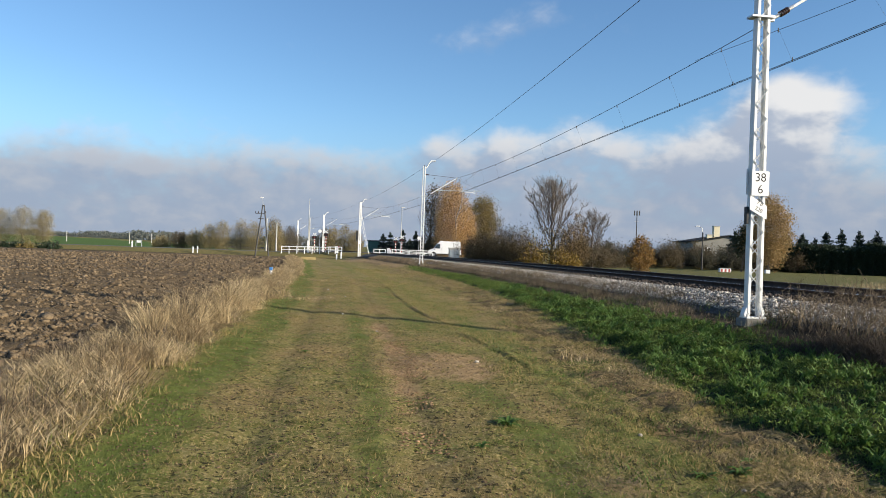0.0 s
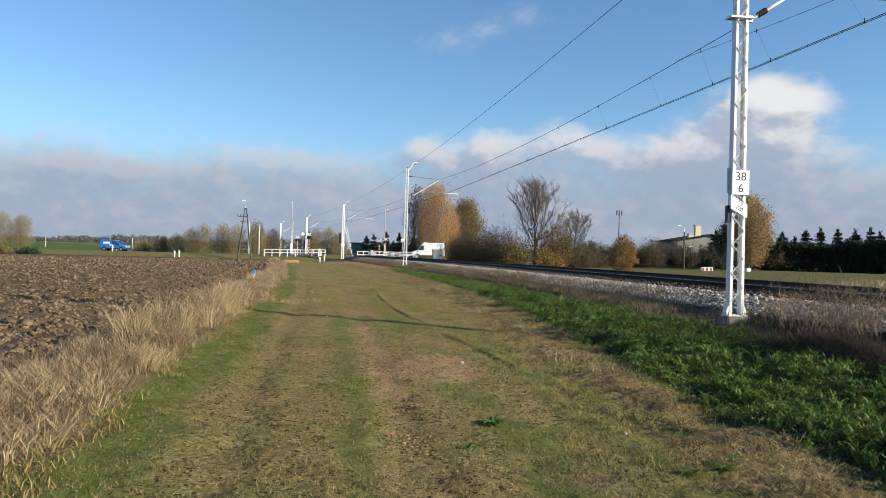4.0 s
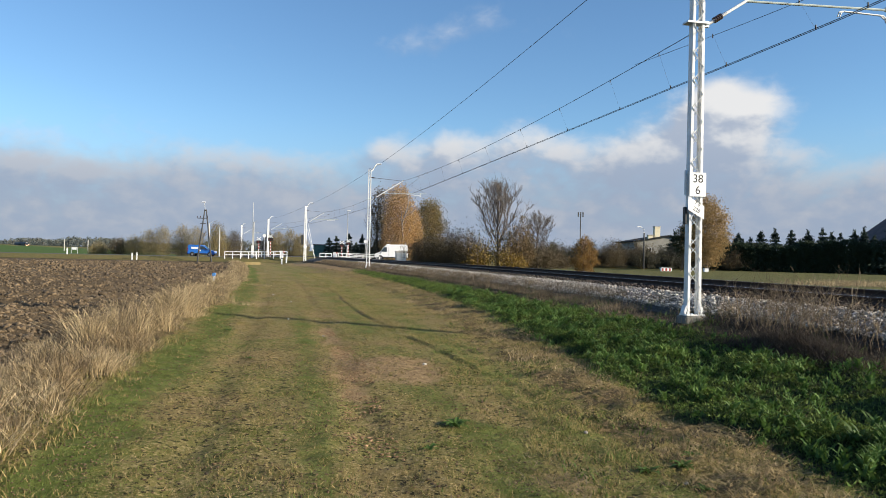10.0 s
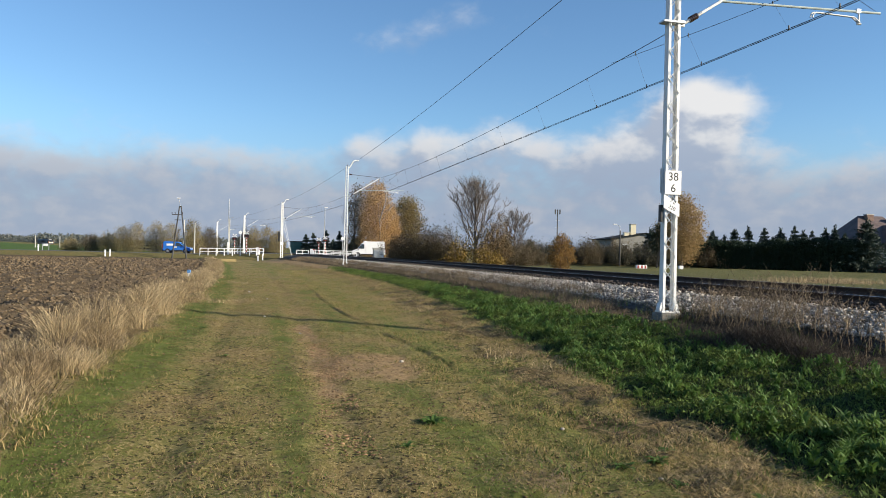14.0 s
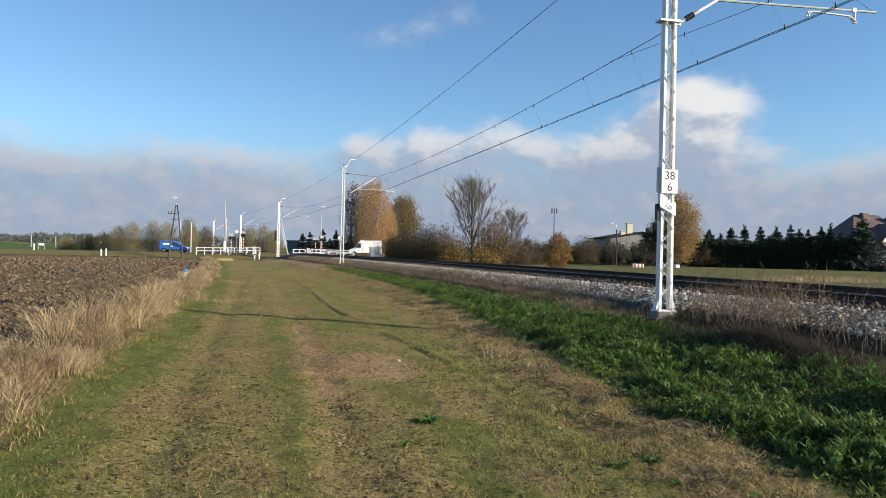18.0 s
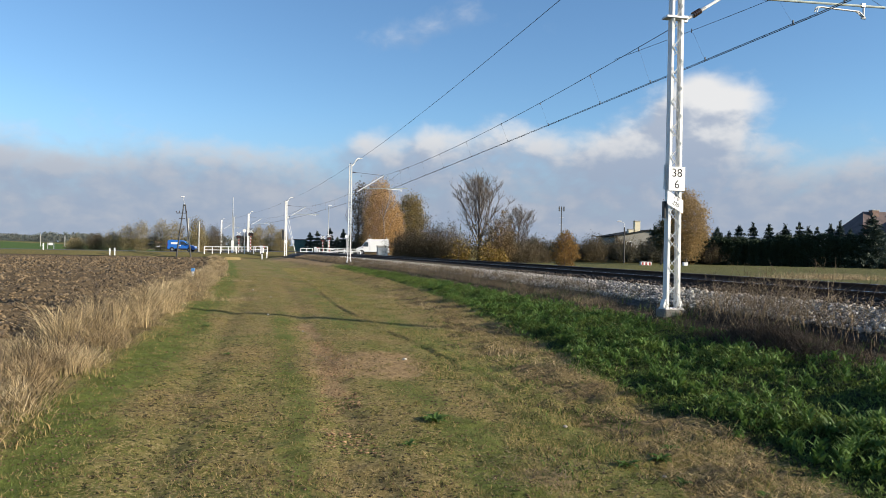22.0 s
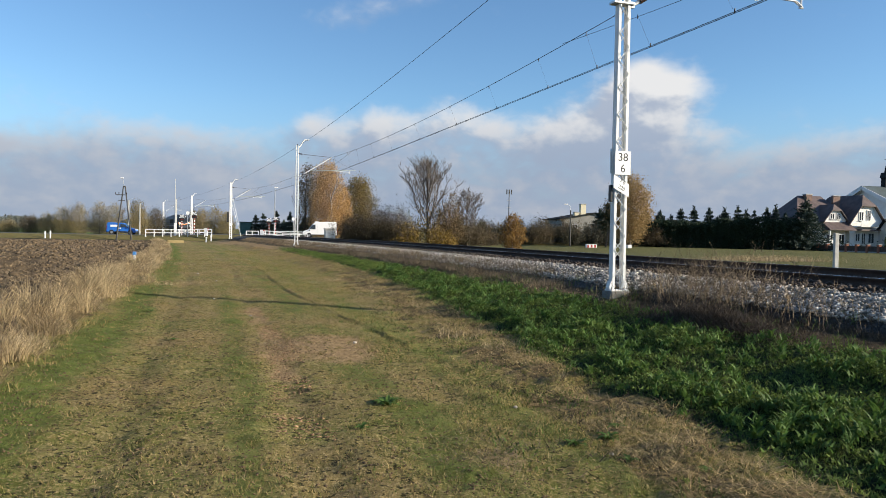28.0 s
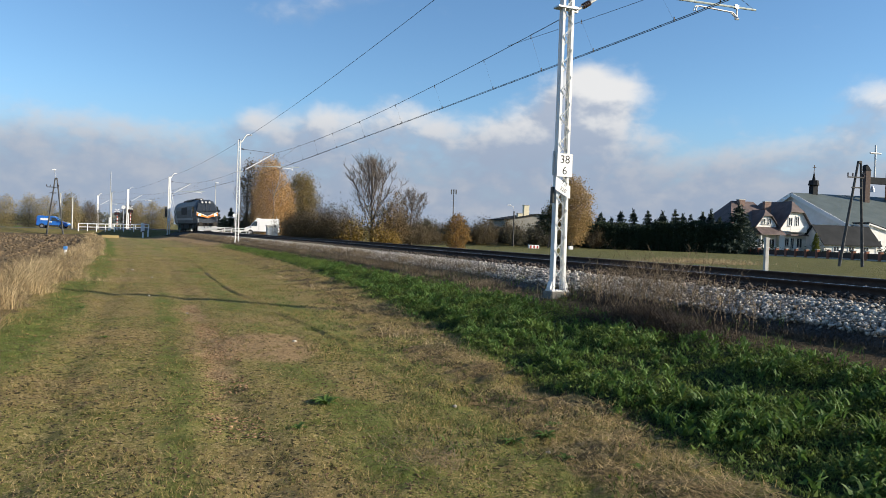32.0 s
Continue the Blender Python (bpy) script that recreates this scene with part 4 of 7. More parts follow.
P, L, s = sow(230000, -12.5, 62, 3.3, 6.8, 1.7, lambda x, y, L, s: lush_share(x, y, L, s) * (0.62 + 0.38 * soft(tussock(x, y) + 0.25 * soft(s, 2, 14), -0.35, 0.1)))
tall = 0.065 + 0.075 * soft(tussock(P[:, 0], P[:, 1]), -0.2, 0.7)
stuff("lush_grass", blades(P, tall * rng.uniform(0.4, 1.15, len(P)), rng.uniform(0.005, 0.013, len(P)) * (1 + soft(s, 0, 50)), rng.uniform(0.4, 0.97, len(P)), 2), green_blade, "lush dark green grass and clover on the slope", "grass")
P, L, s = sow(120000, -12.5, 30, 3.5, 6.8, 1.7, lambda x, y, L, s: lush_share(x, y, L, s) * (0.35 + 0.65 * soft(tussock(x, y), -0.2, 0.15)))
P[:, 2] += rng.uniform(0.02, 0.11, len(P)) * (0.3 + 0.9 * soft(tussock(P[:, 0], P[:, 1]), -0.1, 0.7))
stuff("clover_leaves", blades(P, rng.uniform(0.025, 0.06, len(P)), rng.uniform(0.018, 0.042, len(P)), rng.uniform(0.6, 0.97, len(P)), 1, 1.0), green_blade, "small round clover leaves", "weed")
# leafy rosettes that stand out of the slope
P, L, s = sow(2600, -12.5, 16, 3.7, 6.7, 1.4, lambda x, y, L, s: lush_share(x, y, L, s) * (0.3 + 0.7 * soft(tussock(x, y), -0.1, 0.3)))
c = np.repeat(P, 15, 0)
c[:, :2] += rng.normal(0, 0.025, (len(c), 2))
c[:, 2] += rng.uniform(0.03, 0.11, len(c))
stuff("broad_weed_leaves", blades(c, np.repeat(rng.uniform(0.06, 0.15, len(P)), 15) * rng.uniform(0.6, 1.1, len(c)), np.repeat(rng.uniform(0.014, 0.034, len(P)), 15), rng.uniform(0.55, 0.97, len(c)), 3, 1.5), rosette_leaf, "broad green weed leaves in rosettes on the slope", "weeds")
# brown weeds along the ballast, taller beside the mast
P, L, s = sow(150000, -13, 85, 1.9, 4.3, 1.6, lambda x, y, L, s: soft(L + 0.25 * bumps(x, y, 0.9, 68), 2.05 - 0.1 * soft(s, 0, 8), 2.35) * (1 - soft(L + 0.3 * bumps(x, y, 0.8, 67), 3.4, 4.0)) * (0.45 + 0.55 * soft(s, -1, 3)) * (0.15 + 0.85 * soft(bumps(x, y, 0.5, 69), -0.1, 0.3)))
hh = 0.08 + 0.08 * soft(s, 0, 6) + 0.14 * soft(bumps(P[:, 0], P[:, 1], 1.2, 70), -0.2, 0.6) + 0.10 * np.exp(-((s + 2.6) / 2.4) ** 2)
hh = hh * (1 - 0.6 * soft(L, 2.8, 3.5)) * (0.55 + 0.45 * soft(s, 0, 4))
stuff("dead_weeds", blades(P, hh * rng.uniform(0.4, 1.4, len(P)), rng.uniform(0.003, 0.007, len(P)) * (1 + soft(s, 0, 50)), rng.uniform(0.2, 0.97, len(P)), 2, 1.3), brown_weed, "brown dead weeds along the ballast", "weeds")
P, L, s = sow(60000, 1, 88, 2.15, 3.3, 1.3, lambda x, y, L, s: soft(s, 1, 5) * (0.35 + 0.65 * soft(bumps(x, y, 0.8, 170), -0.2, 0.3)))
stuff("brown_weed_fringe", blades(P, rng.uniform(0.08, 0.30, len(P)) * (0.6 + 0.4 * soft(s, 2, 10)), rng.uniform(0.005, 0.010, len(P)) * (1 + soft(s, 5, 60)), rng.uniform(0.1, 0.9, len(P)), 2, 1.4), brown_weed, "fringe of brown weeds along the ballast foot", "weeds")
# brown weeds at the ballast foot, coloured darker for the shadow among them
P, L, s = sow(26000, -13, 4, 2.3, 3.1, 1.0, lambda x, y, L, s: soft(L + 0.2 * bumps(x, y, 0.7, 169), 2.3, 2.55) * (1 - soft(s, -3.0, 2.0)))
stuff("shoulder_weeds", blades(P, rng.uniform(0.03, 0.12, len(P)), rng.uniform(0.003, 0.008, len(P)), rng.uniform(0.3, 0.97, len(P)), 2, 1.3), dark_weed, "tangle of old weeds below the ballast, darkened for the shade in it", "weeds")
P, L, s = sow(16000, -12.5, 30, 2.5, 4.2, 1.5, lambda x, y, L, s: soft(bumps(x, y, 0.8, 168), 0.0, 0.4))
stuff("weed_sprigs", blades(P, rng.uniform(0.05, 0.22, len(P)), rng.uniform(0.005, 0.012, len(P)), rng.uniform(0.3, 0.95, len(P)), 2), green_blade, "green sprigs among the dead weeds", "weeds")
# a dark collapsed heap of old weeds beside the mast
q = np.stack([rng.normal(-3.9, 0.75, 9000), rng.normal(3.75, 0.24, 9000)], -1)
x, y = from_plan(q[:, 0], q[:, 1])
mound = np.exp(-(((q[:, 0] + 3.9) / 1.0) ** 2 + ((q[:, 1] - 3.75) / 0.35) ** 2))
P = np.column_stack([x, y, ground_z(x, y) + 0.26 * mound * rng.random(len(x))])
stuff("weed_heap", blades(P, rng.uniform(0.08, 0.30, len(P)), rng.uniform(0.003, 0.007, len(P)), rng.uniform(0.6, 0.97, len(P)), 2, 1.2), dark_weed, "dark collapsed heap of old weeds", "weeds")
# tall branching stalks, bent at random
n = 340
s = rng.normal(-2.6, 2.0, n)
L = rng.normal(2.75, 0.28, n)
grp = rng.integers(0, 26, n)
s = s * 0.4 + rng.normal(-2.8, 2.0, 26)[grp] * 0.6 + rng.normal(0, 0.1, n)
x, y = from_plan(s, L)
pieces = []
for k in range(n):
    p = np.array([x[k], y[k], float(ground_z(x[k], y[k]))])
    h = rng.uniform(0.25, 1.05) * (0.35 + 0.65 * math.exp(-((s[k] + 2.8) / 2.4) ** 2))
    d = np.array([rng.normal(0, 0.30), rng.normal(0, 0.30), 1.0])
    q = [p, p + d * h * 0.5, p + d * h * 0.8 + rng.normal(0, 0.05, 3), p + d * h + rng.normal(0, 0.09, 3)]
    pieces.append(tube_path(np.array(q), np.array([0.004, 0.0035, 0.003, 0.002]), 3))
    for j in range(rng.integers(2, 6)):
        b0 = q[1] + (q[3] - q[1]) * rng.random()
        e = b0 + np.array([rng.normal(0, 0.09), rng.normal(0, 0.09), rng.uniform(0.04, 0.18)])
        pieces.append(tube_path(np.array([b0, (b0 + e) / 2, e]), np.array([0.0028, 0.0022, 0.0016]), 3))
stuff("tall_weed_stalks", join(pieces), brown_weed, "tall bare brown weed stalks", "weeds")
P, L, s = sow(9000, -3, 60, 2.4, 3.6, 1.3, lambda x, y, L, s: soft(bumps(x, y, 1.2, 71), 0.0, 0.35))
stuff("pale_tufts", blades(P, rng.uniform(0.08, 0.26, len(P)), rng.uniform(0.004, 0.009, len(P)), rng.uniform(0.2, 0.9, len(P)), 2), dry_grass, "pale dry grass tufts", "grass")
# the tall dry grass between track and field: dense tussocks whose stems lean together and nod at the top
cs_ = -14 + 108 * rng.random(1500) ** 1.55
cl_ = 13.62 + rng.normal(0, 0.30, 1500)
cx_, cy_ = from_plan(cs_, cl_)
keep_ = (bumps(cx_, cy_, 1.15, 72) > 0.05) | (rng.random(len(cx_)) < 0.08)
cs_, cl_, cx_, cy_ = cs_[keep_], np.clip(cl_[keep_], 13.0, 14.4), cx_[keep_], cy_[keep_]
hs_ = (0.24 + 0.76 * soft(cs_, -6.8, -2.4)) * (1 - 0.42 * soft(cs_, 3, 26)) * (0.30 + 0.50 * soft(bumps(cx_, cy_, 1.7, 74), -0.45, 0.35)) * rng.uniform(0.65, 1.15, len(cx_)) * (0.55 + 0.45 * soft(cl_, 13.0, 13.35))
per_ = 78
pick = np.repeat(np.arange(len(cx_)), per_)
n = len(pick)
dx, dy = rng.normal(0, 0.085, n), rng.normal(0, 0.085, n)
x, y = cx_[pick] + dx, cy_[pick] + dy
P = np.stack([x, y, ground_z(x, y)], -1)
wind = rng.uniform(0, 2 * np.pi, len(cx_))
way = np.stack([np.cos(wind)[pick] * 0.5 + dx * 7 + rng.normal(0, 0.35, n), np.sin(wind)[pick] * 0.5 + dy * 7 + rng.normal(0, 0.35, n)], -1)
lean_c = rng.uniform(0.30, 0.85, len(cx_))[pick]
h = hs_[pick] * rng.uniform(0.45, 1.25, n)
wd = rng.uniform(0.004, 0.0085, n) * (1 + 1.6 * soft(cs_[pick], 0, 60))
a = rng.uniform(0, 2 * np.pi, n)
off = np.stack([np.cos(a), np.sin(a), np.zeros(n)], -1)
V = np.empty((n, 9, 3))
for k, t in enumerate((0.0, 0.35, 0.68, 0.88, 1.0)):
    mid = P.copy()
    mid[:, :2] += way * (lean_c * h * t ** 2.2)[:, None]
    mid[:, 2] += h * (t - 0.38 * lean_c * t ** 3)
    if k < 4:
        V[:, 2 * k], V[:, 2 * k + 1] = mid - off * (wd * (1 - 0.5 * t) / 2)[:, None], mid + off * (wd * (1 - 0.5 * t) / 2)[:, None]
    else:
        V[:, 8] = mid
F = (np.arange(n)[:, None, None] * 9 + np.array([(0, 1, 3), (0, 3, 2), (2, 3, 5), (2, 5, 4), (4, 5, 7), (4, 7, 6), (6, 7, 8)])[None]).reshape(-1, 3)
stuff("tall_dry_grass", (V.reshape(-1, 3), F), dry_grass, "tall straw-coloured dry grass along the field", "grass")
P, L, s = sow(60000, -14, 70, 12.85, 14.5, 1.7, lambda x, y, L, s: soft(bumps(x, y, 0.8, 73) + 0.3 * soft(L, 13.0, 13.4), -0.1, 0.35))
P[:, 2] += rng.uniform(0.0, 0.12, len(P))
stuff("flattened_dry_grass", blades(P, rng.uniform(0.1, 0.4, len(P)), rng.uniform(0.004, 0.009, len(P)) * (1 + soft(s, 0, 50)), rng.uniform(0.88, 0.985, len(P)), 2, 1.3), dry_grass, "flattened dry grass along the field", "grass")
# dark stems, added largely to imitate the shaded gaps between the tussocks
P, L, s = sow(30000, -14, 60, 13.5, 14.7, 1.8, lambda x, y, L, s: soft(bumps(x, y, 1.0, 75) + 0.2 * (1 - soft(s, -8, -3)) + 0.5 * np.exp(-((s - 0.6) / 0.9) ** 2), 0.0, 0.4))
stuff("dark_dead_stems", blades(P, rng.uniform(0.08, 0.42, len(P)) * (1 + 0.7 * np.exp(-((s - 0.6) / 0.9) ** 2)), rng.uniform(0.005, 0.010, len(P)), rng.uniform(0.05, 0.6, len(P)), 2), dark_weed, "dark dead stems that also stand in for shaded gaps in the dry grass", "weeds")
P, L, s = sow(26000, -14, 20, 12.6, 14.3, 1.6, lambda x, y, L, s: soft(bumps(x, y, 0.9, 175), 0.05, 0.35) * (1 - 0.7 * soft(s, -4, 6)))
stuff("verge_weeds", blades(P, rng.uniform(0.04, 0.14, len(P)), rng.uniform(0.006, 0.014, len(P)), rng.uniform(0.4, 0.95, len(P)), 2), short_blade, "low green weeds among the dry grass", "weeds")
# dark clots and green sprigs in the hay
P, L, s = sow(80000, -11, 30, 5.2, 8.6, 2.0, lambda x, y, L, s: soft(L - lush_edge(s), -0.3, 0.1) * (1 - soft(L - lush_edge(s), 1.2, 1.9)) * soft(bumps(x, y, 0.4, 176), 0.05, 0.35))
stuff("rotting_hay", blades(P, rng.uniform(0.03, 0.12, len(P)), rng.uniform(0.005, 0.012, len(P)), rng.uniform(0.7, 0.97, len(P)), 1, 1.0), dark_weed, "dark hay in clots", "hay")
P, L, s = sow(26000, -11, 25, 5.6, 8.8, 2.0, lambda x, y, L, s: soft(L - lush_edge(s), -0.2, 0.2) * soft(bumps(x, y, 0.5, 177), 0.12, 0.35))
stuff("green_sprigs", blades(P, rng.uniform(0.02, 0.08, len(P)), rng.uniform(0.006, 0.014, len(P)), rng.uniform(0.4, 0.95, len(P)), 2), green_blade, "green sprigs among the hay", "weeds")
# small straw tufts out on the mown track
P = []
for cx, cy in ((-4.6, 22.5), (-4.2, 23.0), (-6.2, 35.5), (0.8, 26.0), (1.6, 21.5), (2.4, 12.0), (2.9, 10.4), (0.2, 33.0)):
    q = np.stack([rng.normal(cx, 0.35, 260), rng.normal(cy, 0.45, 260)], -1)
    P.append(np.column_stack([q, ground_z(q[:, 0], q[:, 1])]))
P = np.concatenate(P)
stuff("straw_tufts", blades(P, rng.uniform(0.06, 0.2, len(P)), rng.uniform(0.005, 0.011, len(P)), rng.uniform(0.75, 0.97, len(P)), 2), dry_grass, "pale straw tufts left standing", "grass")

# lumps: clods on the field and stones in the ballast
phi = (1 + 5 ** 0.5) / 2
ICO = np.array([(-1, phi, 0), (1, phi, 0), (-1, -phi, 0), (1, -phi, 0), (0, -1, phi), (0, 1, phi), (0, -1, -phi), (0, 1, -phi), (phi, 0, -1), (phi, 0, 1), (-phi, 0, -1), (-phi, 0, 1)]) / 1.9
ICO_F = np.array([(0, 11, 5), (0, 5, 1), (0, 1, 7), (0, 7, 10), (0, 10, 11), (1, 5, 9), (5, 11, 4), (11, 10, 2), (10, 7, 6), (7, 1, 8), (3, 9, 4), (3, 4, 2), (3, 2, 6), (3, 6, 8), (3, 8, 9), (4, 9, 5), (2, 4, 11), (6, 2, 10), (8, 6, 7), (9, 8, 1)])


def lumps(P, r, flat=0.7, rough=0.35):
    n = len(P)
    V = ICO[None] * (1 + rough * rng.uniform(-1, 1, (n, 12, 1))) * r[:, None, None]
    V = V * np.stack([rng.uniform(0.7, 1.3, n), rng.uniform(0.7, 1.3, n), np.full(n, flat)], -1)[:, None]
    a = rng.uniform(0, 2 * np.pi, n)
    c, s_ = np.cos(a)[:, None], np.sin(a)[:, None]
    V = np.stack([V[..., 0] * c - V[..., 1] * s_, V[..., 0] * s_ + V[..., 1] * c, V[..., 2]], -1) + P[:, None]
    return V.reshape(-1, 3), (np.arange(n)[:, None, None] * 12 + ICO_F[None]).reshape(-1, 3)


n = 64000
s = -10 + 105 * rng.random(n) ** 1.8
L = 14.4 + (4 + (s + 14) * 0.62) * rng.random(n) ** 1.1
x, y = from_plan(s, L)
ok = (bumps(x, y, 0.6, 76) > -0.2) & (y < 112) & (y > 4)
x, y, s = x[ok], y[ok], s[ok]
r = 0.018 + 0.052 * rng.random(len(x)) ** 1.6
r = np.where(rng.random(len(x)) < 0.05, r * 1.7, r) * (1 + 0.9 * soft(s, 6, 70))
stuff("soil_clods", lumps(np.stack([x, y, ground_z(x, y) + r * 0.1], -1), r, 0.75, 0.7), clod_mat, "brown clods of the freshly ploughed field", "soil")


def bed_stones(n, s0, s1, l0, l1, big=1.0):
    s = s0 + (s1 - s0) * rng.random(n) ** 1.7
    L = rng.uniform(l0, l1, n)
    x, y = from_plan(s, L)
    z = np.interp(L, cross[:, 0], cross[:, 1])
    return lumps(np.stack([x, y, z + rng.uniform(-0.01, 0.055, n)], -1), rng.uniform(0.020, 0.048, n) * big * (1 + 0.4 * soft(s, 5, 50)), 0.8, 0.45)


stuff("ballast_stones", bed_stones(42000, -13, 62, 1.72, 2.62, 0.78), stone_mat, "loose crushed grey ballast stones on the shoulder", "gravel")
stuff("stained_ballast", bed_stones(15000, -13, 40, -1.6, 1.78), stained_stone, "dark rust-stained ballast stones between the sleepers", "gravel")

crumb_soil = surface("brown_crumbs", (0.075, 0.05, 0.026), (0.18, 0.12, 0.066), 6, 40, 0.95, bump=0.3, dist=0.01, island=0.4)
n = 40000
s = -10.5 + 40 * rng.random(n) ** 1.8
L = rng.uniform(8.2, 13.0, n)
x, y = from_plan(s, L)
ok = rng.random(n) < 0.25 + 0.75 * soft(bumps(x, y, 0.9, 78), -0.1, 0.4)
x, y = x[ok], y[ok]
r = rng.uniform(0.004, 0.010, len(x))
stuff("soil_crumbs", lumps(np.stack([x, y, ground_z(x, y) + r * 0.4], -1), r, 0.6), crumb_soil, "small crumbs of soil on the mown grass", "soil")

# trodden tyre marks: rows of small flat lumps along the rut
s, side = [], []
for k in range(230):
    base = -10.2 + k * 0.055
    for j in range(7):
        s.append(base + 0.022 * j * (1 if k % 2 else -1) + rng.normal(0, 0.012))
        side.append(10.12 + (j - 3) * 0.06 + 0.10 * math.sin(base * 0.6) + rng.normal(0, 0.02))
s, L = np.array(s), np.array(side)
x, y = from_plan(s, L)
ok = bumps(x, y, 0.9, 93) > -0.15
x, y = x[ok], y[ok]
r = rng.uniform(0.008, 0.019, len(x))
rut_soil = surface("trodden_brown_soil", (0.15, 0.088, 0.044), (0.33, 0.205, 0.108), 6, 40, 0.95, bump=0.3, dist=0.01, island=0.35)
stuff("tyre_marks", lumps(np.stack([x, y, ground_z(x, y) + 0.003], -1), r, 0.4), rut_soil, "trodden brown tyre marks in the soil", "soil")
x, y = from_plan(np.concatenate([rng.normal(-2.4, 0.5, 1300), rng.normal(-8.2, 0.35, 700)]), np.concatenate([rng.normal(10.0, 0.35, 1300), rng.normal(8.9, 0.3, 700)]))
q = np.stack([x, y], -1)
P = np.column_stack([q, ground_z(q[:, 0], q[:, 1]) + rng.uniform(0, 0.03, len(q))])
stuff("leaf_litter", blades(P, rng.uniform(0.03, 0.08, len(P)), rng.uniform(0.004, 0.009, len(P)), rng.uniform(0.8, 0.97, len(P)), 1, 1.0), brown_weed, "brown dead leaves beside the bare patch", "leaves")

# turf clods and darker tufts scattered over the mown track
n = 4500
s = -10.5 + 34 * rng.random(n) ** 1.6
L = rng.uniform(8.4, 13.0, n)
x, y = from_plan(s, L)
ok = rng.random(n) < soft(bumps(x, y, 0.7, 180), 0.0, 0.4)
x, y = x[ok], y[ok]
r = rng.uniform(0.007, 0.018, len(x))
stuff("turf_clods", lumps(np.stack([x, y, ground_z(x, y) + r * 0.15], -1), r, 0.55, 0.5), crumb_soil, "crumbled brown turf clods on the mown track", "soil")
P, L, s = sow(3400, -10.5, 30, 7.8, 13.2, 1.7)
c = np.repeat(P, 18, 0)
c[:, :2] += rng.normal(0, 0.032, (len(c), 2))
c[:, 2] = ground_z(c[:, 0], c[:, 1])
stuff("dark_tufts", blades(c, rng.uniform(0.02, 0.06, len(c)), rng.uniform(0.004, 0.008, len(c)), rng.uniform(0.4, 0.95, len(c)), 1), short_blade, "small dark green grass tufts on the track", "grass")

# single plants and stones on the track
def rosette(x, y, size, n=26):
    t = thing("broadleaf_weed", pose(x, y, float(ground_z(x, y))), "small green broad-leaved weed on the mown track", "weed", "weeds on the track")
    me = None
    for k in range(n):
        a, l = k * 137.5, size * (0.5 + 0.5 * rng.random())
        if me is None:
            bm = bmesh.new()
            rows = [(0, 0.12, 0), (0.35, 0.30, 0.25), (0.7, 0.26, 0.32), (1.0, 0.03, 0.22)]
            vs = [[bm.verts.new((-w / 2, u, z)), bm.verts.new((0, u, z - 0.04)), bm.verts.new((w / 2, u, z))] for u, w, z in rows]
            for p, q in zip(vs, vs[1:]):
                bm.faces.new((p[0], p[1], q[1], q[0]))
                bm.faces.new((p[1], p[2], q[2], q[1]))
            me = bpy.data.meshes.new("leaf")
            bm.to_mesh(me)
            bm.free()
            me.materials.append(rosette_leaf)
        ob = mesh_part("leaf", me, t)
        ob.matrix_basis = pose(0, 0, 0.005, rng.uniform(-12, 14), 0, a) @ Matrix.Scale(l, 4)


for s, L, size, n in ((-6.57, 9.35, 0.17, 26), (-7.35, 9.74, 0.09, 12), (-7.97, 7.77, 0.13, 18), (-8.06, 8.12, 0.12, 16), (-8.5, 7.9, 0.10, 14), (-7.7, 7.55, 0.11, 14), (-1.9, 11.5, 0.10, 10), (2.0, 12.1, 0.12, 12), (-8.9, 7.5, 0.10, 12)):
    x, y = from_plan(s, L)
    rosette(float(x), float(y), size, n)
pebble_v, pebble_f = lumps(np.zeros((1, 3)), np.array([1.0]), 0.7, 0.2)
pebble_mesh = flat_mesh("stone", pebble_v, pebble_f, stone_mat)
for x, y, r in ((-1.31, 14.7, 0.04), (0.55, 11.2, 0.05), (-2.4, 17.6, 0.04), (1.9, 6.9, 0.035), (-3.2, 24.0, 0.05), (-4.4, 28.0, 0.06), (2.29, 5.45, 0.03)):
    ob = tagged(new("stone", pebble_mesh), "small pale stone lying on the track", "stone", "stones on the track")
    ob.matrix_basis = pose(x, y, float(ground_z(x, y)) + r * 0.3, 0, 0, x * 77) @ Matrix.Scale(r * 0.7, 4)

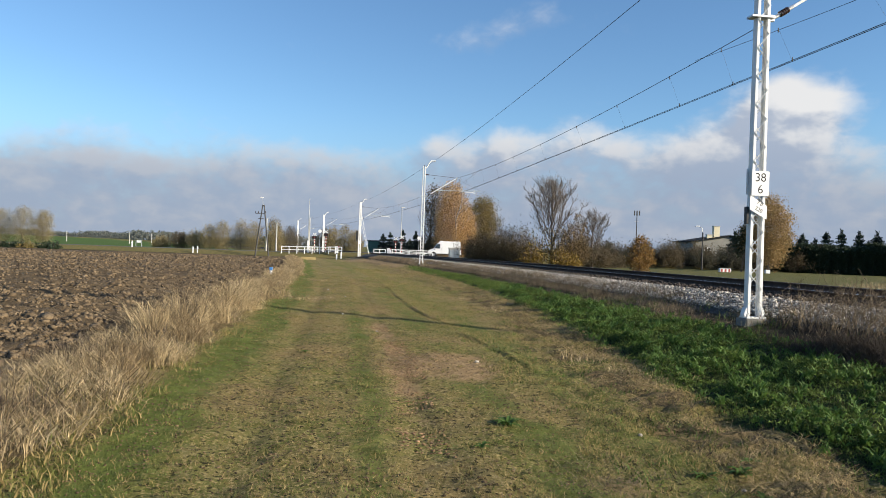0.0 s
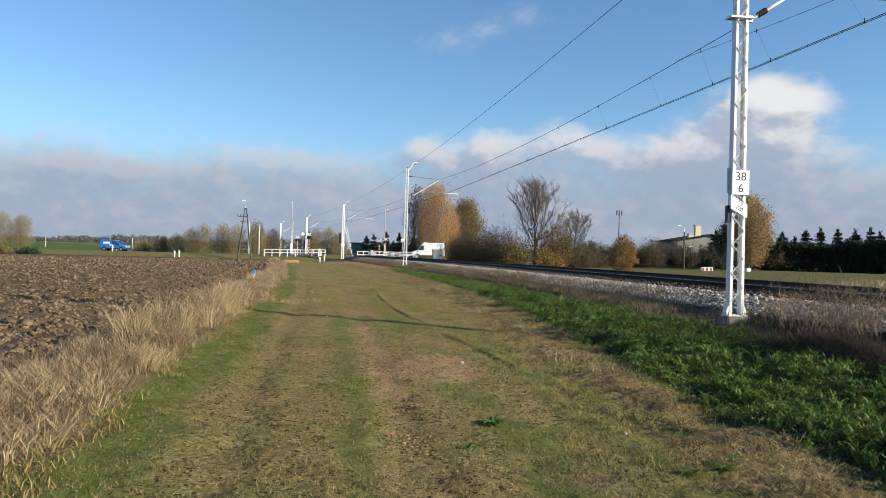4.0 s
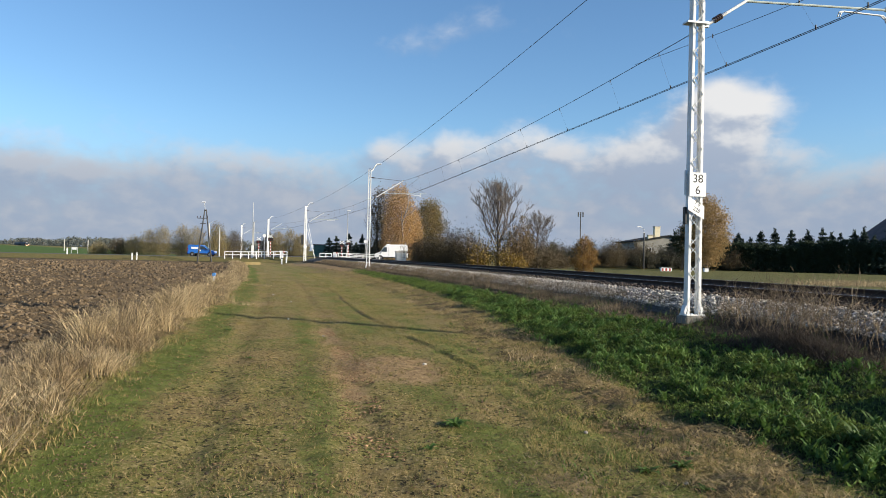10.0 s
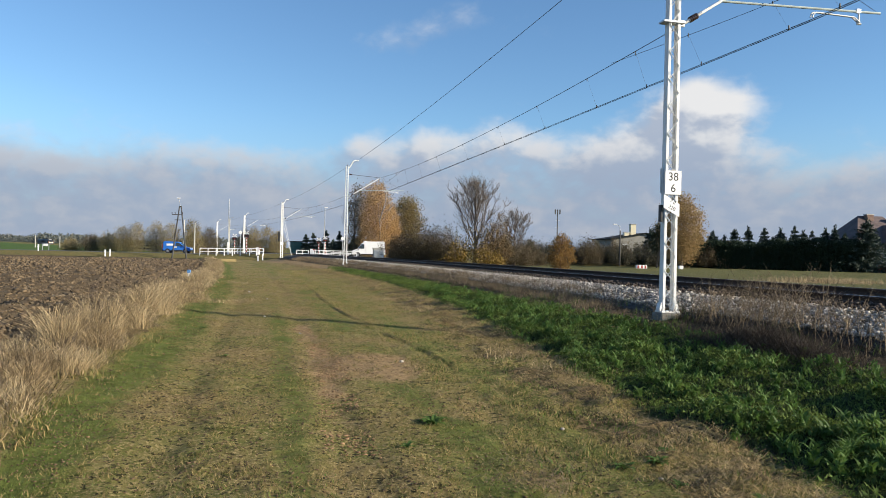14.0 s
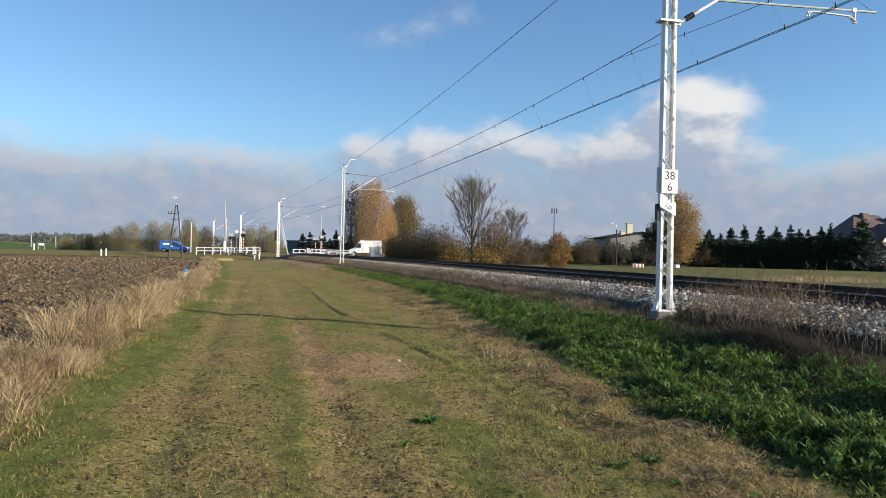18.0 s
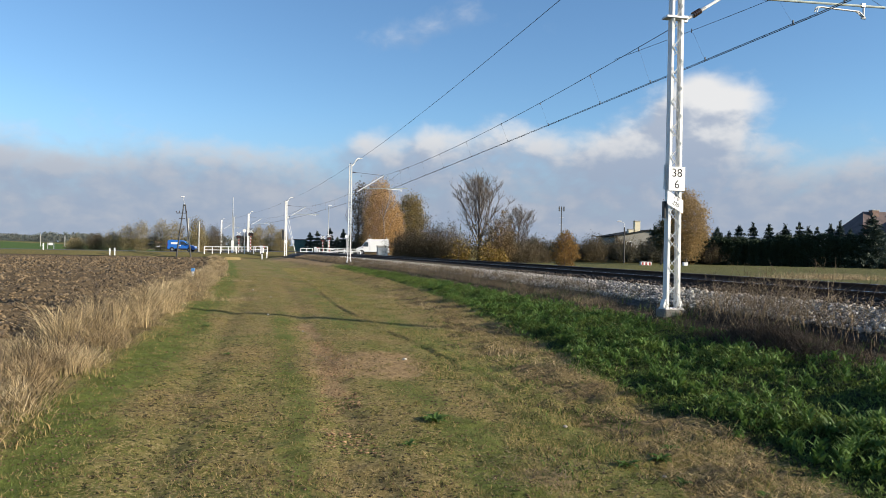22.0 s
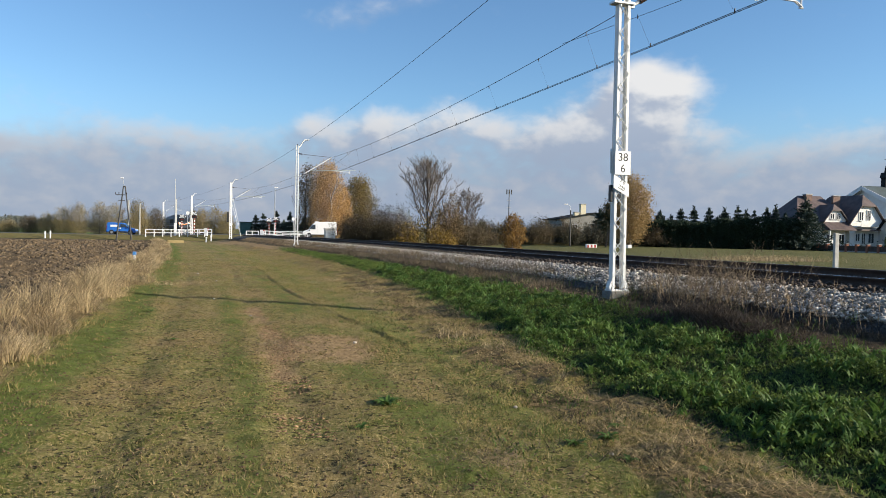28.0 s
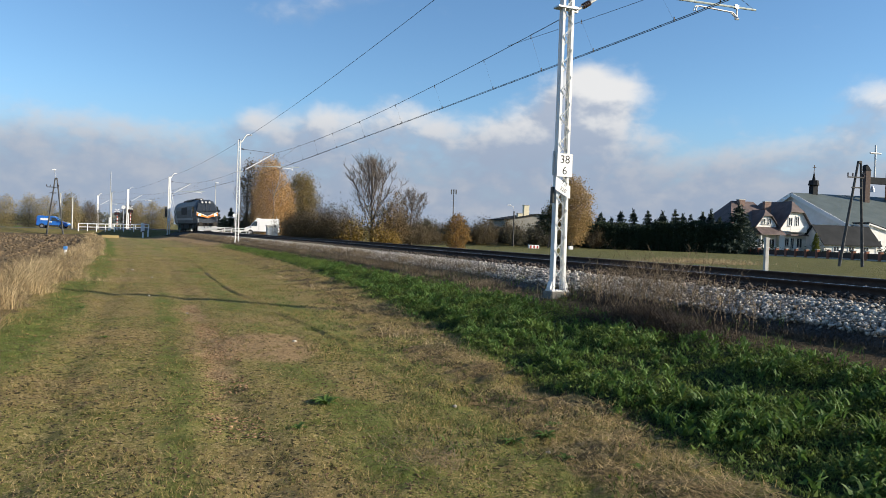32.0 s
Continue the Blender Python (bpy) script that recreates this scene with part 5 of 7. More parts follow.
# ---- trees and bushes ----
def skeleton(rnd, height, spread, levels=4, first=0.3, r0=0.16, droop=0.0, kids=5, thin=0.008):
    """Limbs of a tree as tapered tubes, and the tips where leaves sit."""
    segs, tips = [], []

    def limb(a, d, length, r, level):
        pts, p, dirn = [a], np.array(a, float), np.array(d, float)
        n = 5
        for k in range(n):
            dirn = dirn + rnd.normal(0, 0.11, 3) + np.array([0, 0, 0.05 - droop * level * 0.05])
            dirn /= np.linalg.norm(dirn)
            p = p + dirn * length / n
            pts.append(p.copy())
        segs.append((np.array(pts), np.maximum(thin, np.linspace(r, r * 0.35, n + 1))))
        if level >= levels:
            tips.extend(pts[2:])
            return
        m = kids + (3 if level == 0 else 0)
        for k in range(m):
            t = (first if level == 0 else 0.25) + (1 - (first if level == 0 else 0.25)) * (k + rnd.random()) / m
            q = pts[0] + (pts[-1] - pts[0]) * t if level == 0 else pts[min(n, int(t * n) + 1)]
            i = min(n - 1, int(t * n))
            q = pts[i] + (pts[i + 1] - pts[i]) * (t * n - i)
            az_ = rnd.uniform(0, 2 * np.pi)
            out = np.array([math.cos(az_), math.sin(az_), 0])
            dd = dirn * 0.62 + out * spread * rnd.uniform(0.6, 1.1)
            dd[2] = abs(dd[2]) * 0.8 + 0.12 if droop < 0.5 or level == 0 else dd[2] * 0.3 - 0.15
            dd /= np.linalg.norm(dd)
            limb(q, dd, length * (1 - t * 0.55) * rnd.uniform(0.42, 0.62), r * (1 - t * 0.6) * 0.5, level + 1)

    limb(np.zeros(3), np.array([0.02, 0.0, 1.0]), height * 0.86, r0, 0)
    return segs, np.array(tips)


def leaf_cloud(rnd, centres, n, size, scatter, squash=1.0, slim=0.45):
    """Leaves as small bent quads round the given centres."""
    c = centres[rnd.integers(0, len(centres), n)] + rnd.normal(0, scatter, (n, 3)) * np.array([1, 1, squash])
    u = rnd.normal(0, 1, (n, 3))
    u /= np.linalg.norm(u, axis=1)[:, None]
    v = np.cross(u, rnd.normal(0, 1, (n, 3)))
    v /= np.linalg.norm(v, axis=1)[:, None] + 1e-6
    sz = size * rnd.uniform(0.6, 1.4, n)[:, None]
    V = np.stack([c - u * sz, c + v * sz * slim, c + u * sz, c - v * sz * slim], 1).reshape(-1, 3)
    return V, np.arange(n * 4).reshape(-1, 4)


def tree(name, x, y, height, spread, label, leaf_mat=None, leaves=0, size=0.15, scatter=0.5, levels=3, first=0.3, r0=0.16, droop=0.0, kids=5, bark=None, seed=1, category="tree", group="", z=None, thin=0.008):
    rnd = np.random.default_rng(seed)
    t = thing(name, pose(x, y, (float(ground_z(x, y)) if z is None else z) - 0.05), label, category, group)
    segs, tips = skeleton(rnd, height, spread, levels, first, r0, droop, kids, thin)
    V, F = join([tube_path(p, r, 5) for p, r in segs])
    mesh_part("trunk", flat_mesh("trunk", V, F, bark or bark_mat, True), t)
    if leaves:
        V, F = leaf_cloud(rnd, tips[tips[:, 2] > height * 0.12], leaves, size, scatter)
        V[:, 2] = np.maximum(V[:, 2], 0.1)
        mesh_part("crown", flat_mesh("crown", V, F, leaf_mat), t)
    return t


def crown_tree(name, x, y, height, profile, label, leaf_mat, leaves, size, seed=1, droop=0.0, clump=0.5, bark=None, category="tree", group="", per=14):
    """A tree whose crown follows a row of (height share, radius), in clumps with gaps between them."""
    rnd = np.random.default_rng(seed)
    t = thing(name, pose(x, y, float(ground_z(x, y)) - 0.05), label, category, group)
    segs, _ = skeleton(rnd, height, 0.55, 2, 0.15, 0.015 * height, 0.0, 5, 0.02)
    V, F = join([tube_path(p, r, 5) for p, r in segs])
    mesh_part("trunk", flat_mesh("trunk", V, F, bark or bark_mat, True), t)
    us, rs = zip(*profile)
    n = leaves // per
    u = rnd.uniform(us[0], us[-1], n * 3)
    R = np.interp(u, us, rs)
    ok = rnd.random(n * 3) < R / max(rs)
    u, R = u[ok][:n], R[ok][:n]
    a = rnd.uniform(0, 2 * np.pi, len(u))
    lobe = 0.78 + 0.22 * np.sin(a * 3 + u * 9 + seed) * np.cos(a * 2 - u * 14)
    r = R * lobe * rnd.random(len(u)) ** 0.42
    c = np.stack([r * np.cos(a), r * np.sin(a), u * height], -1)
    c = np.repeat(c, per, 0) + rnd.normal(0, clump, (len(c) * per, 3)) * np.array([0.6, 0.6, 0.7])
    c[:, 2] -= np.abs(rnd.normal(0, 1, len(c))) * droop
    V, F = leaf_cloud(rnd, c, len(c), size, 0.05)
    V[:, 2] = np.maximum(V[:, 2], 0.05)
    mesh_part("crown", flat_mesh("crown", V, F, leaf_mat), t)
    return t


def fan_tree(x, y, height, spread, label, seed, limbs=11):
    """A leafless tree: limbs leave the trunk all the way up and curve to a rounded crown, with twigs and fine spray."""
    rnd = np.random.default_rng(seed)
    t = thing("bare_tree", pose(x, y, float(ground_z(x, y)) - 0.05), label, "tree", "bare trees")
    k_ = height / 12
    trunk = np.array([(0, 0, 0), (0.06, 0, height * 0.2), (-0.05, 0.04, height * 0.45), (0.05, 0, height * 0.7), (0, 0, height * 0.97)])
    pieces, sprays = [tube_path(trunk, np.array([0.23, 0.18, 0.12, 0.06, 0.015]) * k_, 7)], []

    def curve(a, b, rise, r, n=7, shake=0.05):
        """From a to b, bulging outwards below and turning up towards the end."""
        u = np.linspace(0, 1, n)[:, None]
        mid = a * 0.5 + b * 0.5 - np.array([0, 0, rise])
        P = a * (1 - u) ** 2 + mid * 2 * u * (1 - u) + b * u ** 2
        size = np.linalg.norm(b - a)
        P[1:] = P[1:] + rnd.normal(0, shake * size / n * 2, (n - 1, 3))
        return P, np.linspace(r, r * 0.28, n)

    for k in range(limbs):
        u = (k + rnd.random()) / limbs
        z0 = height * (0.10 + 0.55 * u)
        a = k * 2.4 + rnd.normal(0, 0.25)
        # the tip lies on a rounded crown, the low limbs reaching its sides
        tilt = radians(72) * (1 - u) ** 0.8 * rnd.uniform(0.55, 1.0)
        rr = spread * height * 0.42 * math.sin(tilt) + 0.04 * height
        tip = np.array([math.cos(a) * rr, math.sin(a) * rr, height * (0.60 + 0.38 * math.cos(tilt)) * rnd.uniform(0.92, 1.0)])
        P, R = curve(np.array([0, 0, z0]), tip, 0.10 * height * (1 - u), 0.075 * k_)
        pieces.append(tube_path(P, R, 5))
        for j in range(11):
            v = rnd.uniform(0.25, 0.98)
            i = min(5, int(v * 6))
            q = P[i] + (P[i + 1] - P[i]) * (v * 6 - i)
            b = rnd.uniform(0, 2 * np.pi)
            d = (P[i + 1] - P[i]) / np.linalg.norm(P[i + 1] - P[i]) + np.array([math.cos(b), math.sin(b), 0.25]) * rnd.uniform(0.5, 0.95)
            e = q + d / np.linalg.norm(d) * height * rnd.uniform(0.10, 0.22) * (1.2 - 0.6 * v)
            P2, R2 = curve(q, e, 0.02 * height, 0.032 * k_, 6)
            pieces.append(tube_path(P2, np.maximum(R2, 0.013), 4))
            for m_ in range(8):
                i2 = rnd.integers(1, 5)
                b2 = rnd.uniform(0, 2 * np.pi)
                d3 = (P2[i2 + 1] - P2[i2]) / np.linalg.norm(P2[i2 + 1] - P2[i2]) + np.array([math.cos(b2), math.sin(b2), 0.25]) * 0.7
                P3, R3 = curve(P2[i2], P2[i2] + d3 / np.linalg.norm(d3) * height * rnd.uniform(0.04, 0.10), 0.006 * height, 0.011, 4)
                sprays.append(tube_path(P3, np.full(4, 0.009), 3))
    V, F = join(pieces)
    mesh_part("trunk", flat_mesh("trunk", V, F, dark_bark), t)
    V, F = join(sprays)
    tagged(mesh_part("twig_spray", flat_mesh("twig_spray", V, F, dark_bark), t), kind="stuff")
    return t


def bush(name, x, y, w, h, label, mat, n=900, size=0.16, seed=1, stems=14, group="", depth=None, base=0.0, category="bush"):
    """Many thin stems from one root with small leaves, wider than tall."""
    rnd = np.random.default_rng(seed)
    t = thing(name, pose(x, y, float(ground_z(x, y)) - 0.05), label, category, group)
    pieces, tips = [], []
    d = depth or w
    for k in range(stems):
        a, rr = rnd.uniform(0, 2 * np.pi), rnd.random() ** 0.5
        top = np.array([math.cos(a) * rr * w / 2, math.sin(a) * rr * d / 2, h * (1 - 0.45 * rr ** 2) * rnd.uniform(0.75, 1.05)])
        root = np.array([top[0] * 0.45, top[1] * 0.45, 0])
        u = np.linspace(0, 1, 6)[:, None]
        P = root + (top - root) * u + np.array([top[0], top[1], 0]) * 0.25 * np.sin(u * np.pi) + rnd.normal(0, 0.03 * h, (6, 3)) * u
        pieces.append(tube_path(P, np.linspace(0.035, 0.008, 6), 4))
        tips.append(P[2:])
        for j in range(3):
            q = P[2 + j]
            e = q + rnd.normal(0, 0.16 * h, 3) + np.array([0, 0, 0.12 * h])
            pieces.append(tube_path(np.array([q, (q + e) / 2, e]), np.array([0.014, 0.010, 0.005]), 4))
            tips.append(np.array([(q + e) / 2, e]))
    V, F = join(pieces)
    V[:, 2] = np.maximum(V[:, 2], -0.05)
    mesh_part("woody_base", flat_mesh("woody_base", V, F, bark_mat), t)
    tips = np.concatenate(tips)
    low = tips * np.array([1, 1, 0.55])
    if mat in (scrub_leaf, thicket_leaf):
        V, F = leaf_cloud(rnd, np.concatenate([tips, low]), n * 8, size * 0.95, 0.09 * h, 1.0, 0.16)
    else:
        V, F = leaf_cloud(rnd, np.concatenate([tips, low]), n, size, 0.09 * h)
    V[:, 2] = np.maximum(V[:, 2], base)
    mesh_part("foliage", flat_mesh("foliage", V, F, mat), t)
    return t


def spruce(x, y, h, w, label, seed=1, group="", low=0.05, n=46, mat=None):
    """A conifer: whorls of drooping boughs with needles, a leading shoot on top."""
    rnd = np.random.default_rng(seed)
    t = thing("spruce", pose(x, y, float(ground_z(x, y)) - 0.05), label, "conifer", group)
    mesh_part("trunk", flat_mesh("trunk", *tube_path(np.array([(0, 0, 0), (0, 0, h * 0.5), (0, 0, h * 0.97)]), np.array([0.10, 0.06, 0.015]), 5), bark_mat), t)
    rows = max(8, int(h * 1.7))
    C, D = [], []
    for k in range(rows):
        u = low + (0.97 - low) * (k + rnd.uniform(-0.2, 0.2)) / rows
        R = w / 2 * (1 - u) ** 0.9 * rnd.uniform(0.7, 1.12) + 0.12
        m = max(5, int(10 * (1 - u) + 4))
        for j in range(m):
            a = j * 2 * np.pi / m + k * 0.7 + rnd.normal(0, 0.18)
            reach_ = R * rnd.uniform(0.65, 1.1)
            out = np.array([math.cos(a), math.sin(a), 0.0])
            for q in np.linspace(0.12, 1, 7):
                C.append(out * reach_ * q + np.array([0, 0, h * u - 0.34 * reach_ * q + 0.20 * reach_ * q ** 3]))
                D.append(out + np.array([0, 0, -0.35 + 0.5 * q]))
    for z_ in np.linspace(0.9, 1.0, 8):
        C.append(np.array([0, 0, h * z_]))
        D.append(np.array([0, 0, 1.0]))
    C, D = np.array(C), np.array(D)
    m = n // 5
    c, d = np.repeat(C, m, 0) + rnd.normal(0, 0.05 + 0.012 * w, (len(C) * m, 3)), np.repeat(D, m, 0) + rnd.normal(0, 0.45, (len(C) * m, 3))
    d /= np.linalg.norm(d, axis=1)[:, None]
    v = np.cross(d, rnd.normal(0, 1, d.shape))
    v /= np.linalg.norm(v, axis=1)[:, None] + 1e-6
    sz = (0.12 + 0.012 * w) * rnd.uniform(0.6, 1.4, len(c))[:, None]
    V = np.stack([c - d * sz, c + v * sz * 0.3, c + d * sz, c - v * sz * 0.3], 1).reshape(-1, 3)
    V[:, 2] = np.maximum(V[:, 2], 0.05)
    mesh_part("bough_mass", flat_mesh("bough_mass", V, np.arange(len(V)).reshape(-1, 4), mat or needle), t)
    return t


# behind the crossing
crown_tree("birch", 1.2, 134, 14.7, ((0.06, 2.6), (0.25, 3.7), (0.45, 4.2), (0.65, 4.1), (0.82, 3.5), (0.94, 2.4), (1.0, 1.2)), "tall birch with hanging amber autumn leaves", birch_leaf, 64000, 0.085, 3, 1.7, 0.45, birch_bark)
crown_tree("birch", 4.2, 136, 10.5, ((0.08, 1.2), (0.3, 2.2), (0.6, 2.2), (0.85, 1.4), (1.0, 0.4)), "smaller birch with amber autumn leaves", birch_leaf, 18000, 0.085, 9, 0.9, 0.4, birch_bark)
crown_tree("willow", -2.4, 138, 14.4, ((0.1, 1.2), (0.35, 2.2), (0.65, 2.3), (0.9, 1.5), (1.0, 0.5)), "thin grey half-bare tree beside the birch", scrub_leaf, 6500, 0.13, 5, 0.6, 0.5)
crown_tree("oak", 7.2, 142, 12.2, ((0.06, 2.2), (0.3, 3.7), (0.55, 4.1), (0.75, 3.7), (0.9, 2.7), (1.0, 1.6)), "dense olive-brown tree beside the birch", oak_leaf, 34000, 0.105, 6, 0.2, 0.75)
fan_tree(13.9, 95, 11.6, 0.80, "large bare tree with many fine twigs", 33, 24)
fan_tree(19.6, 97, 7.6, 0.8, "smaller bare tree in the shrubs", 22, 15)
crown_tree("brown_sapling", 16.8, 93.5, 6.8, ((0.05, 1.6), (0.3, 2.3), (0.6, 2.0), (0.85, 1.1), (1.0, 0.3)), "young tree with sparse rusty brown leaves", rust_scrub, 5200, 0.085, 65, 0.1, 0.4)
fan_tree(24.6, 140, 7.5, 0.9, "slender bare tree far behind the track", 27, 7)
crown_tree("golden_tree", 44.3, 100, 10.6, ((0.14, 1.5), (0.3, 3.2), (0.55, 3.8), (0.78, 3.2), (0.93, 1.9), (1.0, 0.6)), "tree with golden brown autumn leaves at the lawn's edge", far_leaf, 30000, 0.10, 23, 0.3, 0.65)
tree("pine", 41.9, 103, 6.4, 0.5, "small olive pine beside the golden tree", pine_leaf, 3200, 0.15, 0.35, 3, 0.3, 0.12, 0, 5, None, 24, "conifer")
for k, (x, y, w, h, mt, n) in enumerate(((4.4, 97, 4.2, 4.6, scrub_leaf, 1500), (7.2, 96, 4.0, 5.0, scrub_leaf, 1500), (9.6, 95, 4.4, 5.6, scrub_leaf, 1700), (12.4, 94, 4.6, 5.2, oak_leaf, 1500), (15.2, 94, 4.4, 4.8, far_leaf, 1100),
                                         (11.0, 92, 2.2, 3.0, yellow_leaf, 700), (17.2, 95, 3.6, 4.2, scrub_leaf, 1200), (19.6, 96, 3.4, 3.4, scrub_leaf, 1000), (22.5, 100, 4, 3.2, scrub_leaf, 900), (5.6, 99, 5, 3.4, scrub_leaf, 1200))):
    bush("shrub", x, y, w, h, "dense leafless brown shrub behind the track" if mt is not yellow_leaf else "shrub with yellow autumn leaves", mt, n, 0.15, 40 + k, 18, "shrubs behind the track")
crown_tree("yellow_sapling", 20.1, 75, 3.8, ((0.03, 1.0), (0.3, 1.9), (0.6, 1.6), (0.85, 0.9), (1.0, 0.3)), "young tree with yellow-brown autumn leaves", rust_leaf, 5600, 0.075, 64, 0.05, 0.2)
for k, (x, y, w, h) in enumerate(((14.6, 91, 2.0, 2.4), (16.2, 92, 1.6, 2.0))):
    bush("shrub", x, y, w, h, "shrub with yellow autumn leaves", yellow_leaf, 800, 0.13, 60 + k, 14, "shrubs behind the track")
# dark thicket between the trees and the farm
for k in range(25):
    x = 22 + k * 1.6
    bush("thicket", x, 118 + 4 * math.sin(k * 2.1), 4.6, (3.7 + 0.6 * math.sin(k * 1.7)) * (0.86 if 37.5 < x < 48 else 1.0), "low dark thicket at the meadow's edge", thicket_leaf if k % 4 else scrub_leaf, 1100, 0.17, 80 + k, 12, "thicket")

# spruce hedge by the houses
def hedge(a, b, h, label, seed, step=1.15):
    a, b = Vector(a), Vector(b)
    n = int((b - a).length / step)
    for k in range(n):
        p = a.lerp(b, (k + 0.5) / n)
        rnd = np.random.default_rng(seed + k)
        hh = h * rnd.uniform(0.86, 1.1)
        t = thing("hedge_spruce", pose(p.x, p.y, float(ground_z(p.x, p.y)) - 0.05), label, "hedge", "clipped spruce hedge")
        c = np.column_stack([rnd.uniform(-0.9, 0.9, 420), rnd.uniform(-1.0, 1.0, 420), rnd.random(420) ** 0.8 * hh])
        V, F = leaf_cloud(rnd, c, 5200, 0.105, 0.12)
        V[:, 2] = np.maximum(V[:, 2], 0.02)
        mesh_part("bough_mass", flat_mesh("bough_mass", V, F, needle), t)
        mesh_part("trunk", flat_mesh("trunk", *tube_path(np.array([(0, 0, 0), (0, 0, hh * 0.5), (0, 0, hh * 0.9)]), np.array([0.09, 0.06, 0.02]), 5), bark_mat), t)


hedge((49.5, 116.0), (62.5, 110.0), 4.1, "dense dark green spruce hedge", 200)
hedge((62.5, 110.0), (74.5, 103.0), 4.9, "dense dark green spruce hedge", 230)
for k, (x, y, h, w) in enumerate(((51.0, 119, 6.6, 3.2), (53.5, 120, 6.0, 3.0), (57.2, 117, 6.4, 4.0), (60.5, 116, 6.0, 3.6), (64.6, 114, 8.2, 3.6), (66.8, 113, 7.2, 3.0), (68.6, 112, 6.8, 2.6), (71.0, 111, 7.4, 2.6), (72.6, 110, 6.8, 2.6), (74.5, 108, 7.4, 3.0), (74.8, 103.2, 8.0, 11.0), (48.0, 121, 5.6, 3.0), (55.3, 118.5, 6.9, 3.0), (62.4, 115, 6.6, 3.2), (65.7, 113.5, 6.5, 2.6), (69.8, 111.5, 7.0, 2.6), (73.5, 109, 7.0, 2.8), (59.0, 116.5, 5.6, 3.4))):
    spruce(x, y, h * (0.92, 1.04, 0.86, 1.0, 0.8)[k % 5] if k != 10 else h, w * (2.0, 1.5, 2.2)[k % 3] if k != 10 else w, "dark spruce rising behind the hedge" if k != 10 else "broad dark spruce at the garden fence", 300 + k, "spruces behind the hedge", 0.05, 46, spruce_needle)

# far trees on the other side of the field
for k, (x, y, h, w) in enumerate(((-141, 232, 10.5, 9), (-134, 232, 11.5, 9), (-128.5, 234, 10.5, 7), (-148, 236, 10, 9))):
    crown_tree("poplar", x, y, h, ((0.0, w * 0.3), (0.3, w * 0.5), (0.75, w * 0.5), (0.95, w * 0.3), (1.0, 0.5)), "rust-yellow tree beyond the field", hazy_leaf, 14000, 0.11, 400 + k, 0.3, 0.9, None, "tree", "trees beyond the field")
for k, (x, y, h, mt) in enumerate(((-66, 205, 7.0, far_leaf), (-62, 204, 8.2, far_leaf), (-57.5, 206, 8.6, far_leaf), (-53, 203, 8.0, far_leaf), (-47.5, 204, 9.4, oak_leaf), (-70.5, 207, 5.2, scrub_leaf), (-75.5, 209, 4.6, scrub_leaf), (-43, 186, 6.4, far_leaf), (-40, 190, 6.8, scrub_leaf),
                                  (-34.5, 226, 8.0, far_leaf), (-31, 228, 8.6, far_leaf), (-27.5, 225, 7.0, scrub_leaf), (-37.5, 229, 7.4, scrub_leaf), (-82, 212, 3.2, scrub_leaf))):
    crown_tree("autumn_tree", x, y, h, ((0.0, 2.2), (0.35, 3.3), (0.7, 2.9), (0.92, 1.7), (1.0, 0.5)), "yellow-brown autumn tree beyond the road" if mt is far_leaf else "brownish half-bare tree beyond the road", hazy_leaf if mt is far_leaf or k % 2 else mt, 14000, 0.085, 430 + k, 0.3, 0.75, None, "tree", "trees beyond the road")
for k in range(13):
    bush("hedge_bush", -84.0 + k * 2.0, 112.5 + 0.4 * math.sin(k * 3), 2.6, 1.25 + 0.2 * math.sin(k * 2.3), "low dark green bush beside the road", oak_leaf if k % 4 == 2 else needle, 700, 0.14, 500 + k, 10, "roadside bushes")
# woods on the horizon, their haze given by the leaf colour alone
rnd_ = np.random.default_rng(77)
far_c = []
for k in range(700):
    x = rnd_.uniform(-620, 420)
    y = 620 + 160 * math.sin(x * 0.011) + rnd_.uniform(0, 60)
    far_c.append((x, y, 0, 3.4 + 1.5 * math.sin(x * 0.05) + 2.4 * rnd_.random()))
far_c = np.array(far_c)
far_c[:, 2] = ground_z(far_c[:, 0], far_c[:, 1])
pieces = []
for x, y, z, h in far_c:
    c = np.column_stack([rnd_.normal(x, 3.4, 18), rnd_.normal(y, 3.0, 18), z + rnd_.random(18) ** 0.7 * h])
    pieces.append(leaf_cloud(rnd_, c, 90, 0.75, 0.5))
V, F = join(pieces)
tagged(new("far_woods", flat_mesh("far_woods", V, F, far_wood)), "line of woods on the horizon with distance haze in its colour", "woods", kind="stuff")
# conifers and low trees between the crossing and the birch
for k in range(9):
    spruce(-12.6 + k * 1.35, 150 + 2 * math.sin(k * 2), 4.6 + 0.9 * math.sin(k * 2.7), 3.6, "young dark conifer beyond the crossing", 340 + k, "conifers beyond the crossing", 0.02, 130, hazy_needle)

# ---- buildings ----
plaster = surface("white_plaster", (0.78, 0.77, 0.73), (0.70, 0.69, 0.65), 1, 12, 0.9, bump=0.1, dist=0.01)
grey_plaster = surface("grey_plaster", (0.42, 0.41, 0.38), (0.34, 0.33, 0.31), 1, 12, 0.9, bump=0.1, dist=0.01)
roof_brown = surface("brown_roof_tiles", (0.080, 0.058, 0.054), (0.135, 0.100, 0.092), 1, 8, 0.6, bump=0.4, dist=0.03)
roof_green = surface("grey_green_metal_roof", (0.075, 0.096, 0.092), (0.105, 0.128, 0.122), 0.5, 6, 0.6, 0.0, bump=0.1, dist=0.01)
roof_dark = surface("dark_metal_roof", (0.020, 0.022, 0.024), (0.034, 0.036, 0.038), 0.5, 6, 0.9, 0.0, spec=0.1, bump=0.1, dist=0.01)
